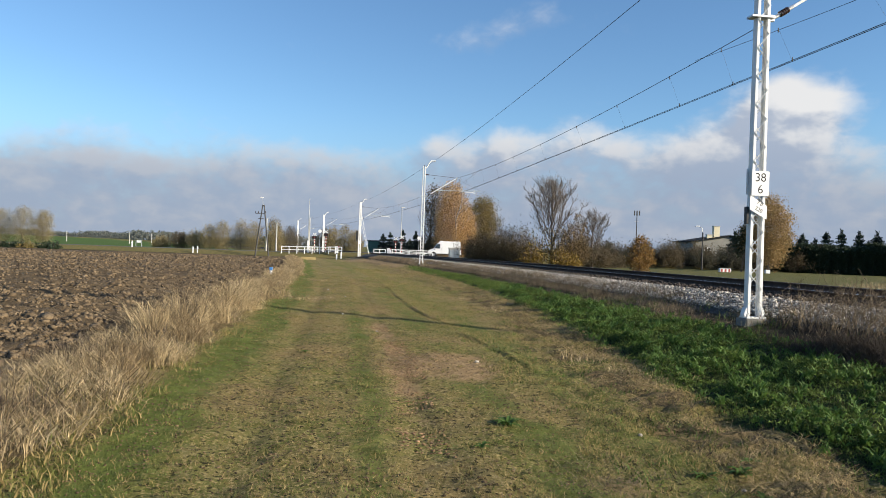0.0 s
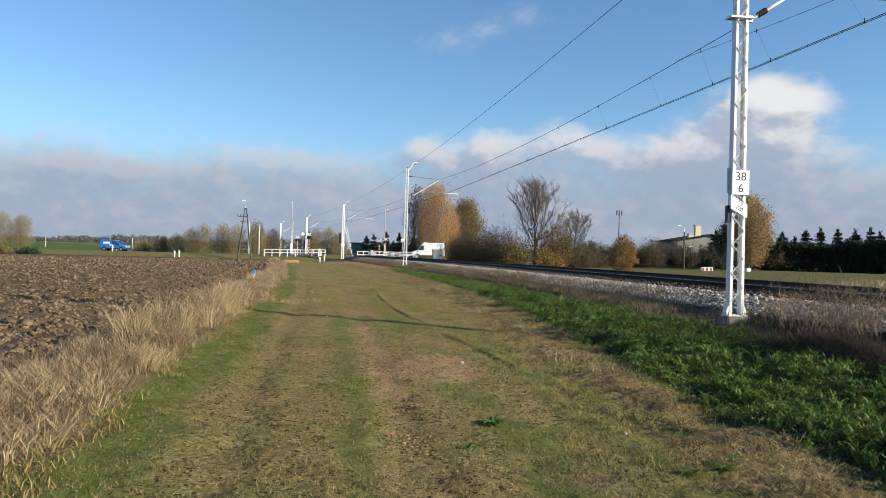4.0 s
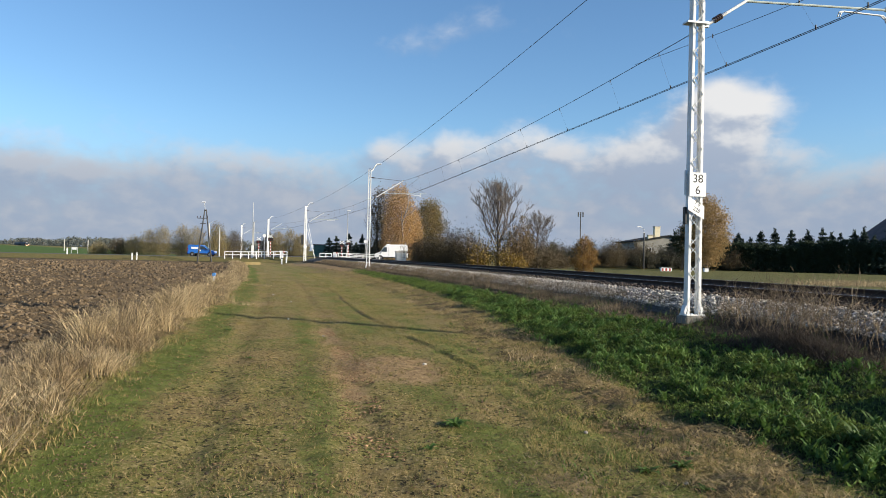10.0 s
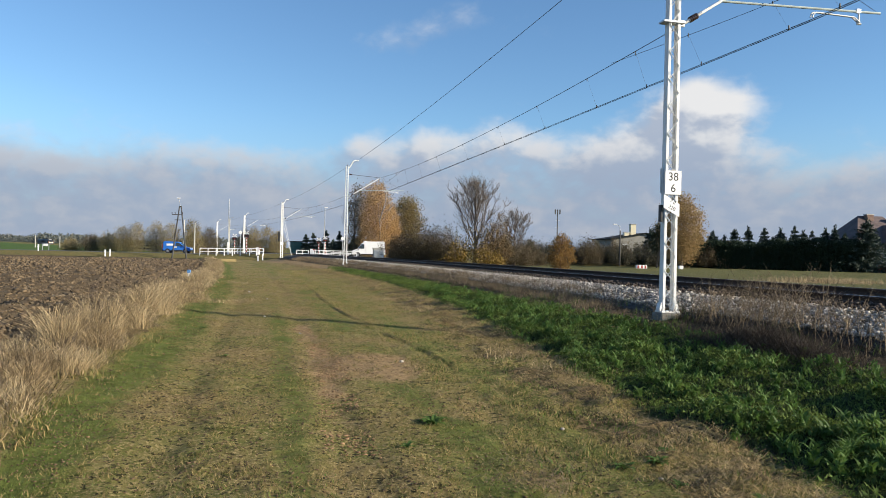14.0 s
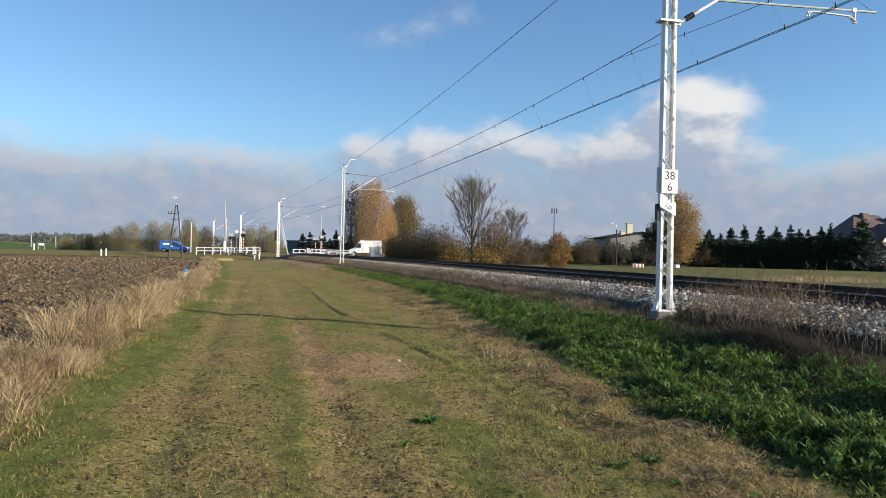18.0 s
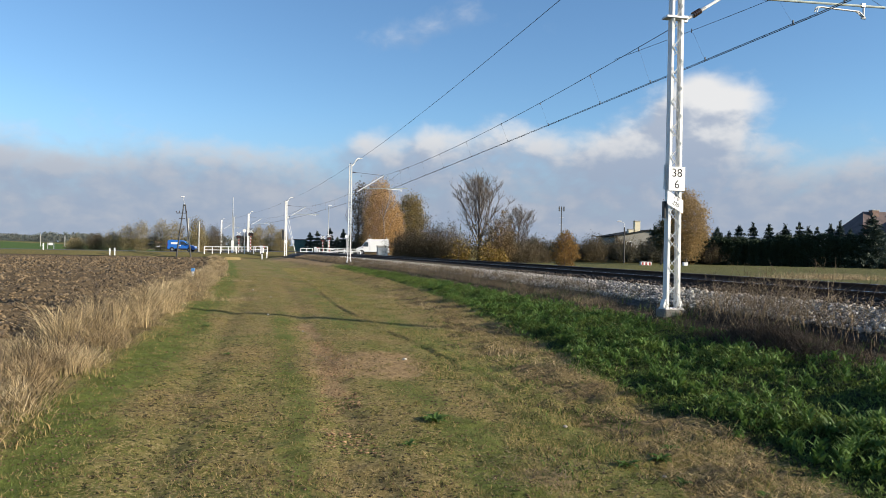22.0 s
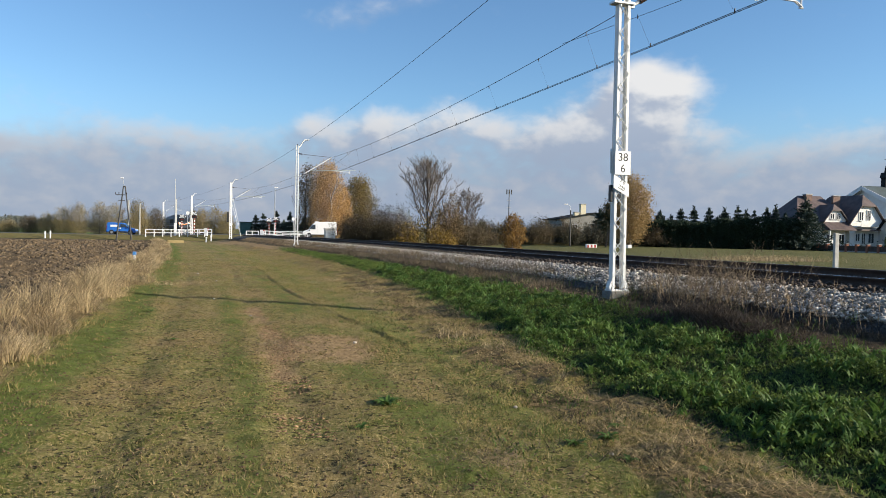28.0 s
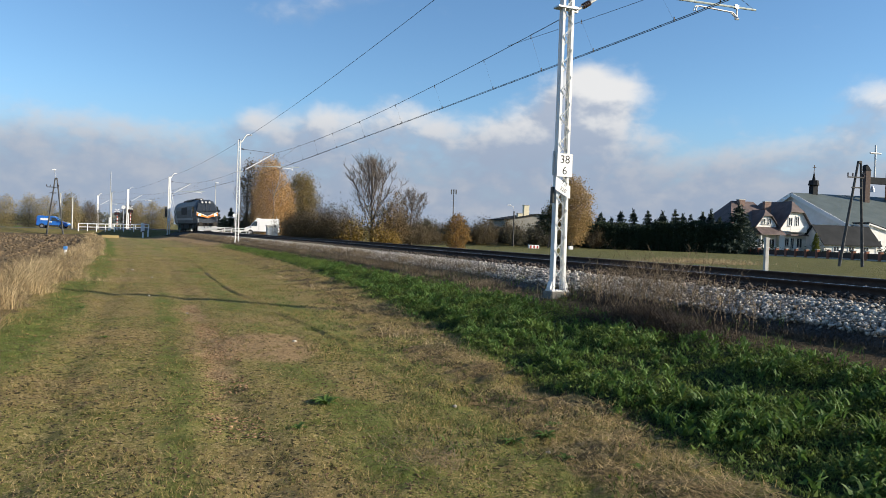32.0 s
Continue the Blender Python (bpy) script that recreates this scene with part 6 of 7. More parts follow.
farm_plaster = surface("dull_grey_plaster", (0.27, 0.262, 0.235), (0.21, 0.205, 0.185), 1, 12, 0.9, bump=0.1, dist=0.01)
cream = surface("cream_render", (0.70, 0.64, 0.46), (0.62, 0.56, 0.40), 1, 12, 0.9, bump=0.1, dist=0.01)
dark_concrete = surface("dark_weathered_concrete", (0.050, 0.050, 0.050), (0.095, 0.094, 0.092), 3, 30, 0.9, bump=0.3, dist=0.006)
brick = surface("red_brick", (0.27, 0.10, 0.06), (0.36, 0.15, 0.09), 2, 18, 0.9, bump=0.3, dist=0.01, rnd=0.1)
chimney_brick = surface("weathered_chimney_brick", (0.17, 0.11, 0.09), (0.23, 0.16, 0.13), 2, 18, 0.9, bump=0.3, dist=0.01)
dark_brick = surface("dark_brick", (0.07, 0.05, 0.045), (0.10, 0.072, 0.06), 2, 18, 0.9, bump=0.3, dist=0.01)
pane_mat = glassy("dark_window_glass", (0.03, 0.035, 0.04), 0.06)
frame_white = surface("white_window_frame", (0.8, 0.8, 0.78), (0.74, 0.74, 0.72), 4, 30, 0.5, bump=0.0)
wood_dark = surface("dark_stained_wood", (0.06, 0.04, 0.03), (0.10, 0.065, 0.045), 2, 30, 0.7, bump=0.2, dist=0.005)


def window(parent, m, w, h):
    """A window in a wall whose outside looks towards -y."""
    f = bmesh.new()
    for sx in (-1, 1):
        box(0.08, 0.10, h, sx * (w / 2 - 0.04), 0, -h / 2, 0, f)
    for z in (-h / 2, h / 2 - 0.08):
        box(w, 0.10, 0.08, 0, 0, z, 0, f)
    box(0.07, 0.09, h, 0, 0, -h / 2, 0, f)
    win = part("window", f, frame_white, parent, "white framed window", m)
    part("pane", box(w - 0.1, 0.03, h - 0.1, 0, 0.02, -h / 2 + 0.05), pane_mat, win)
    part("sill", box(w + 0.16, 0.16, 0.05, 0, -0.06, -h / 2 - 0.05), grey_plaster, win)


def gable_house(name, m, w, d, eave, ridge, wall_mat, roof_mat, label, hip=0.0, over=0.45):
    """Walls and a saddle roof with its ridge along y; hip: how far the gable tops are cut back."""
    h = thing(name, m, label, "house")
    cut = ridge - hip * (ridge - eave)
    kx = w / 2 * (1 - (cut - eave) / (ridge - eave)) if ridge > eave else w / 2
    part("wall", prism([(-w / 2, 0), (w / 2, 0), (w / 2, eave), (kx, cut), (-kx, cut), (-w / 2, eave)], d), wall_mat, h)
    for sx in (-1, 1):
        bm = bmesh.new()
        run = w / 2 + over
        ez = eave - over * (ridge - eave) / (w / 2)
        y0, y1 = -over, d + over
        yr = (hip * (ridge - eave)) * 0.8
        t = 0.16
        pts = [(sx * run, y0, ez), (sx * run, y1, ez), (0, y1 - yr, ridge), (0, y0 + yr, ridge)]
        if hip:
            kk = kx + 0.05
            pts = [(sx * run, y0, ez), (sx * run, y1, ez), (sx * kk, y1, cut), (0, y1 - yr, ridge), (0, y0 + yr, ridge), (sx * kk, y0, cut)]
        lo = [bm.verts.new((x, y, z + 0.03)) for x, y, z in pts]
        hi = [bm.verts.new((x, y, z + 0.03 + t)) for x, y, z in pts]
        bm.faces.new(lo)
        bm.faces.new(hi)
        for k in range(len(lo)):
            bm.faces.new((lo[k], lo[(k + 1) % len(lo)], hi[(k + 1) % len(lo)], hi[k]))
        bmesh.ops.recalc_face_normals(bm, faces=bm.faces)
        part("roof", bm, roof_mat, h)
    if hip:
        for y0, ys in ((-over, 1), (d + over, -1)):
            bm = bmesh.new()
            pts = [(-kx - 0.05, y0, cut), (kx + 0.05, y0, cut), (0, y0 + ys * hip * (ridge - eave) * 0.8, ridge)]
            lo = [bm.verts.new((x, y, z + 0.04)) for x, y, z in pts]
            hi = [bm.verts.new((x, y, z + 0.2)) for x, y, z in pts]
            bm.faces.new(lo)
            bm.faces.new(hi)
            for k in range(3):
                bm.faces.new((lo[k], lo[(k + 1) % 3], hi[(k + 1) % 3], hi[k]))
            bmesh.ops.recalc_face_normals(bm, faces=bm.faces)
            part("hipped_gable", bm, roof_mat, h)
    return h


def chimney(parent, x, y, z, h, mat=None, w=0.7, d=0.55):
    c = part("chimney", box(w, d, h, x, y, z, 0.01), mat or chimney_brick, parent, "brick chimney" if mat is None else "pale plastered chimney")
    part("cap", box(w + 0.14, d + 0.14, 0.12, x, y, z + h), concrete, c)


# white house with the balcony gable
h2 = gable_house("white_house", pose(88.6, 107.0, 0.2, 0, 0, 3), 6.4, 9.5, 4.7, 9.1, plaster, roof_brown, "white plastered house with brown half-hipped roof", 0.42, 0.5)
for x, z, w, hgt in ((-1.1, 5.7, 0.9, 1.5), (0.35, 5.7, 0.8, 2.0), (-1.7, 2.2, 0.9, 1.4), (-0.6, 2.0, 0.8, 1.9), (0.9, 2.1, 1.2, 1.7)):
    window(h2, pose(x, -0.04, z), w, hgt)
bal = part("balcony", box(3.4, 1.1, 0.16, -0.3, -0.55, 3.9, 0.02), plaster, h2)
part("parapet", box(3.4, 0.05, 0.9, -0.3, -1.08, 4.06), plaster, bal)
part("canopy", prism([(-2.2, 3.15), (1.7, 3.15), (1.5, 3.4), (-2.0, 3.4)], 1.3, None, Matrix.Translation((0, -1.35, 0.15))), roof_brown, h2)
chimney(h2, -2.6, 4.0, 6.2, 2.9, None, 1.35)
# house behind it, its ridge across the view, with a dormer wing in front
h1 = gable_house("brown_roofed_house", pose(86.5, 112.5, 0.2, 0, 0, 92), 9.0, 9.3, 4.6, 8.95, plaster, roof_brown, "white house with brown hipped roof behind a spruce", 0.88, 0.6)
chimney(h1, -0.5, 5.3, 8.1, 1.2, None, 0.8, 1.2)
dm = gable_house("dormer_wing", pose(83.0, 107.2, 0.2, 0, 0, 3), 4.0, 5.0, 5.0, 7.4, plaster, roof_brown, "white house wing with a dormer gable", 0.4, 0.4)
for x, z, w, hgt in ((-0.6, 5.6, 0.8, 1.0), (0.6, 5.6, 0.8, 1.0), (1.2, 1.9, 1.2, 1.5), (-1.1, 1.6, 1.1, 2.1)):
    window(dm, pose(x, -0.04, z), w, hgt)
part("porch_roof", prism([(0, 0), (1.9, 0), (1.9, 0.12), (0, 1.35)], 5.0, None, Matrix.Translation((-2.5, 0, 3.3)) @ pose(0, 0, 0, 0, 0, -90)), roof_brown, dm)
part("porch_post", box(0.18, 0.18, 3.3, -2.3, -1.6, 0, 0.01), frame_white, dm)
# garden fence of brick pillars and dark panels
fa, fb = Vector((76.2, 104.0)), Vector((72.0, 66.0))
fence = thing("brick_fence", pose(0, 0, 0), "garden fence with red brick pillars and dark panels", "fence")
nf = 17
for k in range(nf):
    p = fa.lerp(fb, k / (nf - 1))
    zz = float(ground_z(p.x, p.y))
    pl = part("pillar", box(0.42, 0.42, 1.15, 0, 0, 0, 0.01), brick, fence, "red brick pillar", pose(p.x, p.y, zz - 0.03, 0, 0, -6))
    part("pillar_cap", box(0.52, 0.52, 0.08, 0, 0, 1.15, 0.01), concrete, pl)
    if k < nf - 1:
        q = fa.lerp(fb, (k + 0.5) / (nf - 1))
        part("panel", box(0.07, 1.96, 0.8, 0, 0, 0.08), wood_dark, fence, m=pose(q.x, q.y, zz, 0, 0, -6))
        part("plinth", box(0.2, 1.96, 0.25, 0, 0, -0.1), concrete, fence, m=pose(q.x, q.y, zz, 0, 0, -6))
# bright evergreen by the fence
crown_tree("thuja", 89.0, 102.5, 3.7, ((0.0, 0.55), (0.3, 0.8), (0.6, 0.65), (0.85, 0.35), (1.0, 0.1)), "golden green thuja beside the white house", leaf("golden_thuja", (0.13, 0.15, 0.02), (0.19, 0.19, 0.03), (0.10, 0.12, 0.02)), 5200, 0.07, 610, 0.0, 0.12, None, "conifer")
for k in range(10):
    p = fa.lerp(fb, (k + 0.5) / 10)
    bush("garden_shrub", p.x + 2.6, p.y, 1.6, 1.3 + 0.3 * math.sin(k * 2), "dark evergreen shrub behind the fence", needle, 420, 0.13, 620 + k, 8, "garden shrubs")

# church
ch = thing("church", pose(103, 110, -0.2), "modern church with grey-green metal roof and pale walls", "church")
part("wall", prism([(0, 0), (30, 0), (30, 5.8), (15, 12.3), (0, 5.8)], 30, None, pose(0, 0, 0, 0, 0, 90) @ Matrix.Scale(-1, 4, (0, 1, 0))), plaster, ch)
for sy in (0, 1):
    bm = bmesh.new()
    y0, y1 = (-0.9, 15.0) if sy == 0 else (30.9, 15.0)
    pts = [(-0.8, y0, 5.45), (31, y0, 5.45), (31, y1, 12.35), (-0.8, y1, 12.35)]
    lo = [bm.verts.new(p) for p in pts]
    hi = [bm.verts.new((x, y, z + 0.3)) for x, y, z in pts]
    bm.faces.new(lo)
    bm.faces.new(hi)
    for k in range(4):
        bm.faces.new((lo[k], lo[(k + 1) % 4], hi[(k + 1) % 4], hi[k]))
    bmesh.ops.recalc_face_normals(bm, faces=bm.faces)
    part("roof", bm, roof_green, ch)
    part("verge_board", bar((-0.85, y0, 5.40), (-0.85, y1, 12.25), 0.12, 0.75), frame_white, ch, "white verge board")
    part("gutter", rod((-0.8, y0, 5.4), (31, y0, 5.4), 0.12), frame_white, ch)
tu = part("turret", box(1.15, 1.15, 2.7, 4.4, 15, 11.8, 0.03), roof_dark, ch, "dark ridge turret")
part("turret_hood", merge(rod((4.4, 15, 14.3), (4.4, 15, 15.3), 1.05, 0.85, 8), rod((4.4, 15, 15.3), (4.4, 15, 16.9), 0.34, 0.06, 8)), roof_dark, tu)
part("turret_cross", merge(rod((4.4, 15, 16.8), (4.4, 15, 18.4), 0.06), rod((4.0, 15, 17.9), (4.8, 15, 17.9), 0.06)), wood_dark, tu)
part("tower_pillar", box(1.2, 0.9, 17.5, 14.2, 12.0, 0, 0.04), dark_brick, ch, "dark brick bell tower pillar")
part("tower_pillar", box(3.0, 2.0, 17.9, 21.8, 12.5, 0, 0.04), brick, ch, "red brick bell tower pillar")
part("tower_beam", box(6.4, 1.0, 1.3, 17.8, 12.5, 15.0, 0.02), roof_dark, ch)
part("pillar_top", prism([(-0.65, 0), (0.65, 0), (0.65, 0.1), (-0.3, 1.2), (-0.65, 0.9)], 0.95, None, Matrix.Translation((14.2, 11.5, 17.5))), roof_dark, ch)
part("bell", rod((16.2, 12.5, 13.4), (16.2, 12.5, 14.5), 0.55, 0.25, 12), galvanised, ch)
cr = part("cross", merge(rod((16.6, 12.5, 15.9), (16.6, 12.5, 22.8), 0.17), rod((15.3, 12.5, 21.2), (17.9, 12.5, 21.2), 0.17)), galvanised, ch, "tall pale metal cross")
# low annex in front, and a lean-to wing beside it
an = gable_house("church_annex", pose(101.8, 105.5, 0.2, 0, 0, 90), 5.0, 10.8, 2.4, 5.15, plaster, roof_dark, "low white annex with dark metal roof", 0.0, 0.5)
for y in (2.4, 5.4, 8.4):
    window(an, pose(-2.54, y, 1.3, 0, 0, -90), 1.2, 0.9)
part("downpipe", rod((-2.62, 0.15, 0.0), (-2.62, 0.15, 2.2), 0.06), frame_white, an)
wing = thing("church_wing", pose(103.0, 106.2, 0.2), "white lean-to church wing with a dark metal roof", "church wing")
part("wall", prism([(0, 0), (9, 0), (9, 3.6), (0, 5.9)], 3.4), plaster, wing)
part("roof", prism([(-0.3, 5.98), (9.3, 3.52), (9.3, 3.70), (-0.3, 6.16)], 3.8, None, Matrix.Translation((0, -0.3, 0))), roof_dark, wing)
part("verge_board", prism([(-0.3, 5.72), (9.3, 3.26), (9.3, 3.50), (-0.3, 5.96)], 0.06, None, Matrix.Translation((0, -0.36, 0))), frame_white, wing, "white verge board")
window(wing, pose(2.2, -0.04, 2.2), 1.0, 1.6)

# farm house behind the thicket
fh = gable_house("farm_house", pose(54.9, 141, 0.2, 0, 0, 0), 13.0, 12.0, 5.1, 6.3, farm_plaster, roof_dark, "grey farmhouse with a low dark roof and cream chimneys", 0.0, 0.5)
chimney(fh, -2.2, 1.2, 5.6, 2.5, cream, 1.1, 1.0)
chimney(fh, -3.6, 1.0, 5.2, 1.2, cream, 1.0, 0.9)
for x in (-4.2, 0.6):
    window(fh, pose(x, -0.04, 3.4), 1.2, 1.3)


# ---- poles and posts ----
def a_frame_pole(x, y, h, spread, rz, label, lamp=False, lean=0.0):
    t = thing("utility_pole", pose(x, y, float(ground_z(x, y)) - 0.15, 0, 0, rz), label, "utility pole")
    for sx in (-1, 1):
        part("leg", rod((sx * spread / 2, 0, 0), (sx * 0.12 + lean, 0, h), 0.12, 0.085, 8), dark_concrete, t)
    part("cross_arm", box(1.5, 0.10, 0.10, lean - 0.4, -0.12, h - 1.3), dark_concrete, t)
    for xx in (-0.75, -0.3, 0.75):
        part("insulator", rod((xx + lean - 0.4, -0.12, h - 1.18), (xx + lean - 0.4, -0.12, h - 0.92), 0.05), porcelain, t)
    part("cap", box(0.32, 0.2, 0.22, lean, 0, h - 0.15, 0.04), dark_concrete, t)
    part("lower_arm", box(0.9, 0.08, 0.10, lean - 0.3, -0.12, h - 2.1), dark_concrete, t)
    if lamp:
        part("lamp_arm", rod((0, 0, h - 0.1), (-0.25, 0, h + 1.15), 0.035), galvanised, t)
        part("lamp_head", box(0.5, 0.25, 0.14, -0.3, 0, h + 1.12, 0.05), plate_white, t)
    return t


a_frame_pole(-27.9, 112, 7.9, 2.1, 0, "concrete A-frame utility pole with a lamp", True)
a_frame_pole(44.97, 48, 8.4, 2.2, 0, "dark concrete A-frame utility pole in the meadow", False, 0.42)


def post(name, x, y, h, r0, r1, mat, label, category, z=None, square=False):
    z = float(ground_z(x, y)) if z is None else z
    t = thing(name, pose(x, y, z - 0.1), label, category)
    part("shaft", box(r0 * 2, r0 * 1.4, h + 0.1, 0, 0, 0, 0.02) if square else rod((0, 0, 0), (0, 0, h + 0.1), r0, r1, 10), mat, t)
    return t


def street_lamp(x, y, h, label):
    t = post("street_lamp", x, y, h, 0.10, 0.06, galvanised, label, "street lamp")
    part("lamp_head", box(0.62, 0.28, 0.13, 0.2, 0, h + 0.06, 0.05), plate_white, t)
    part("foot_box", box(0.26, 0.26, 1.4, 0, 0, 0.0, 0.02), plate_white, t)
    return t


post("radio_mast", -21.6, 116, 8.6, 0.09, 0.05, galvanised, "thin grey steel pole by the crossing", "pole")
part("foot", box(0.3, 0.3, 2.0, 0, 0, 0, 0.02), plate_white, bpy.data.objects["radio_mast"])
street_lamp(-7.7, 129.5, 9.0, "street lamp on a grey pole by the crossing")
ml = post("street_lamp", 39.5, 112, 5.7, 0.12, 0.10, dark_concrete, "street lamp on a dark concrete pole at the meadow", "street lamp")
part("lamp_arm", merge(rod((0, 0, 5.6), (-0.1, 0, 6.5), 0.035), rod((-0.1, 0, 6.5), (-0.7, 0, 6.72), 0.03)), galvanised, ml)
part("lamp_head", box(0.62, 0.26, 0.13, -0.85, 0, 6.68, 0.04), plate_white, ml)
post("concrete_post", 19.4, 25.0, 1.74, 0.085, 0.07, concrete, "square weathered concrete post beside the track", "post", square=True)
an_ = post("antenna_mast", 39.3, 150, 11.0, 0.12, 0.08, dark_concrete, "slim antenna mast with three panels", "mast")
for k in (-0.5, 0, 0.5):
    part("antenna_panel", box(0.22, 0.2, 1.0, k, 0, 10.3, 0.02), dark_concrete, an_)
for z in (5.5, 7.5, 9.0):
    part("rung", box(0.9, 0.06, 0.06, 0.0, 0, z), galvanised, an_)
# concrete poles beyond the crossing
for x, y, h in ((-34.5, 150, 6.5), (-38.5, 158, 7.5), (-30.5, 165, 8.2)):
    t = post("concrete_pole", x, y, h, 0.16, 0.11, concrete, "short concrete pole beyond the crossing", "pole")
    part("bracket", rod((0, 0, h), (0.7, 0, h + 0.5), 0.05), galvanised, t)
for k, (x, h) in enumerate(((-240, 5.5), (-205, 5.0), (-170.6, 4.8), (-142.2, 5.2), (-132.2, 5.0), (-120.4, 5.4), (-111.6, 7.2))):
    post("distant_pole", x, 330, h, 0.2, 0.16, concrete, "pale concrete pole far beyond the field", "pole")
# white guide posts
for x, y, h in ((-38.96, 113.4, 1.0), (-38.26, 113.4, 1.1), (-49.55, 116.0, 1.0), (-15.85, 108, 1.25), (-15.75, 112, 1.0), (-8.3, 113, 1.2)):
    t = post("guide_post", x, y, h, 0.10 if h > 1.15 else 0.08, 0.12, plate_white, "white concrete guide post", "post", square=True)
    part("band", box(0.215, 0.155, 0.16, 0, 0, h * 0.7), black_paint if h > 1.22 else plate_white, t)
blue_cap = surface("blue_paint", (0.05, 0.20, 0.5), (0.07, 0.24, 0.55), 5, 30, 0.5, bump=0.0)
st = post("marker_stake", -7.79, 33.0, 0.46, 0.05, 0.045, plate_white, "white marker stake with a blue cap", "post", square=True)
part("cap", box(0.13, 0.11, 0.14, 0, 0, 0.50, 0.01), blue_cap, st, "blue cap")

# ---- level crossing ----
def guard_rail(x0, y0, x1, y1, n, label):
    """White tube railing with two bars and rounded ends."""
    a, b = Vector((x0, y0)), Vector((x1, y1))
    t = thing("guard_railing", pose(0, 0, 0), label, "railing", "railings at the crossing")
    zs = lambda p: float(ground_z(p.x, p.y))
    for k in range(n + 1):
        p = a.lerp(b, k / n)
        part("post", rod((p.x, p.y, zs(p) - 0.1), (p.x, p.y, zs(p) + 1.1), 0.065), plate_white, t)
    for k in range(n):
        p, q = a.lerp(b, k / n), a.lerp(b, (k + 1) / n)
        for hgt in (1.08, 0.6):
            part("bar", rod((p.x, p.y, zs(p) + hgt), (q.x, q.y, zs(q) + hgt), 0.06), plate_white, t)
    return t


guard_rail(-25.6, 115.0, -19.6, 115.2, 5, "white tubular railing beside the road")
guard_rail(-25.0, 125.0, -18.4, 125.0, 6, "white tubular railing beyond the road")
guard_rail(-18.2, 115.2, -16.1, 115.0, 2, "short white tubular railing at the track")
guard_rail(-10.9, 113.5, -9.1, 113.5, 2, "short white tubular railing at the track")
guard_rail(-9.4, 125.6, -2.4, 125.2, 6, "white tubular railing beyond the road")
guard_rail(-8.1, 114.0, -1.8, 113.0, 5, "white tubular railing beside the road")
red_paint = surface("faded_red_sign_paint", (0.34, 0.06, 0.05), (0.42, 0.09, 0.07), 6, 40, 0.5, bump=0.0)
red_lamp = glassy("dark_red_signal_lens", (0.12, 0.015, 0.01), 0.15)


def crossing_signal(x, y, h):
    t = post("crossing_signal", x, y, h, 0.06, 0.06, plate_white, "level crossing signal with striped post and lamps", "railway signal")
    for k in range(5):
        part("stripe", rod((0, 0, 0.4 + k * 0.5), (0, 0, 0.65 + k * 0.5), 0.075), red_paint, t, "red stripe")
    hd = part("signal_head", box(0.75, 0.12, 0.5, 0, 0, h - 0.75, 0.04), black_paint, t, "black signal board")
    for sx in (-1, 1):
        part("lamp", rod((sx * 0.2, -0.06, h - 0.5), (sx * 0.2, -0.12, h - 0.5), 0.08, sides=12), red_lamp, hd)
    bm = bmesh.new()
    for r in (35, -35):
        box(0.8, 0.03, 0.12, 0, -0.1, 0, 0.0, bm, pose(0, 0, h - 0.05, 0, r, 0))
    part("cross_sign", bm, plate_white, t, "white warning cross")
    return t


crossing_signal(-20.8, 117.0, 3.0)
crossing_signal(-18.9, 116.5, 3.4)
crossing_signal(-7.2, 124.0, 3.0)
crossing_signal(-8.4, 126.0, 3.2)
for x, y in ((-20.2, 118.5), (-4.4, 126)):
    t = post("road_sign", x, y, 3.4, 0.04, 0.04, galvanised, "round road sign on a thin post", "road sign")
    part("disc", rod((0, -0.05, 3.5), (0, -0.08, 3.5), 0.28, sides=18), plate_white, t)
# barrier drives
for x, y in ((-17.0, 115.6), (-8.7, 114.6)):
    t = thing("barrier_drive", pose(x, y, float(ground_z(x, y))), "white crossing barrier drive housing", "barrier")
    part("housing", box(0.5, 0.45, 1.15, 0, 0, -0.05, 0.05), plate_white, t)
    part("counterweight", box(0.2, 0.6, 0.3, 0.3, 0, 0.8, 0.03), red_paint, t)
# green hut and grey cabinet
green_sheet = surface("pale_green_sheet", (0.06, 0.14, 0.12), (0.09, 0.18, 0.15), 1, 10, 0.6, bump=0.1, dist=0.01)
hut = thing("equipment_hut", pose(-14.6, 152, 0.15), "small dark green equipment hut beside the track", "hut")
part("body", box(2.4, 2.0, 3.2, 0, 0, 0, 0.03), green_sheet, hut)
part("roof", box(2.7, 2.3, 0.14, 0, 0, 3.2, 0.03), roof_dark, hut)
part("door", box(0.85, 0.05, 1.95, 0.2, -0.92, 0.1, 0.01), galvanised, hut)
cab = thing("relay_cabinet", pose(1.3, 96, float(ground_z(1.3, 96)) - 0.05, 0, 0, 8), "grey concrete relay cabinet beside the track", "cabinet")
part("body", box(1.35, 0.8, 1.9, 0, 0, 0, 0.03), concrete, cab)
part("lid", box(1.5, 0.95, 0.12, 0, 0, 1.9, 0.02), concrete, cab)
for sx in (-1, 1):
    part("door", box(0.58, 0.04, 1.5, sx * 0.32, -0.41, 0.2, 0.01), galvanised, cab)
part("antenna", rod((0.5, 0, 2.0), (0.55, 0, 3.2), 0.03), galvanised, cab)
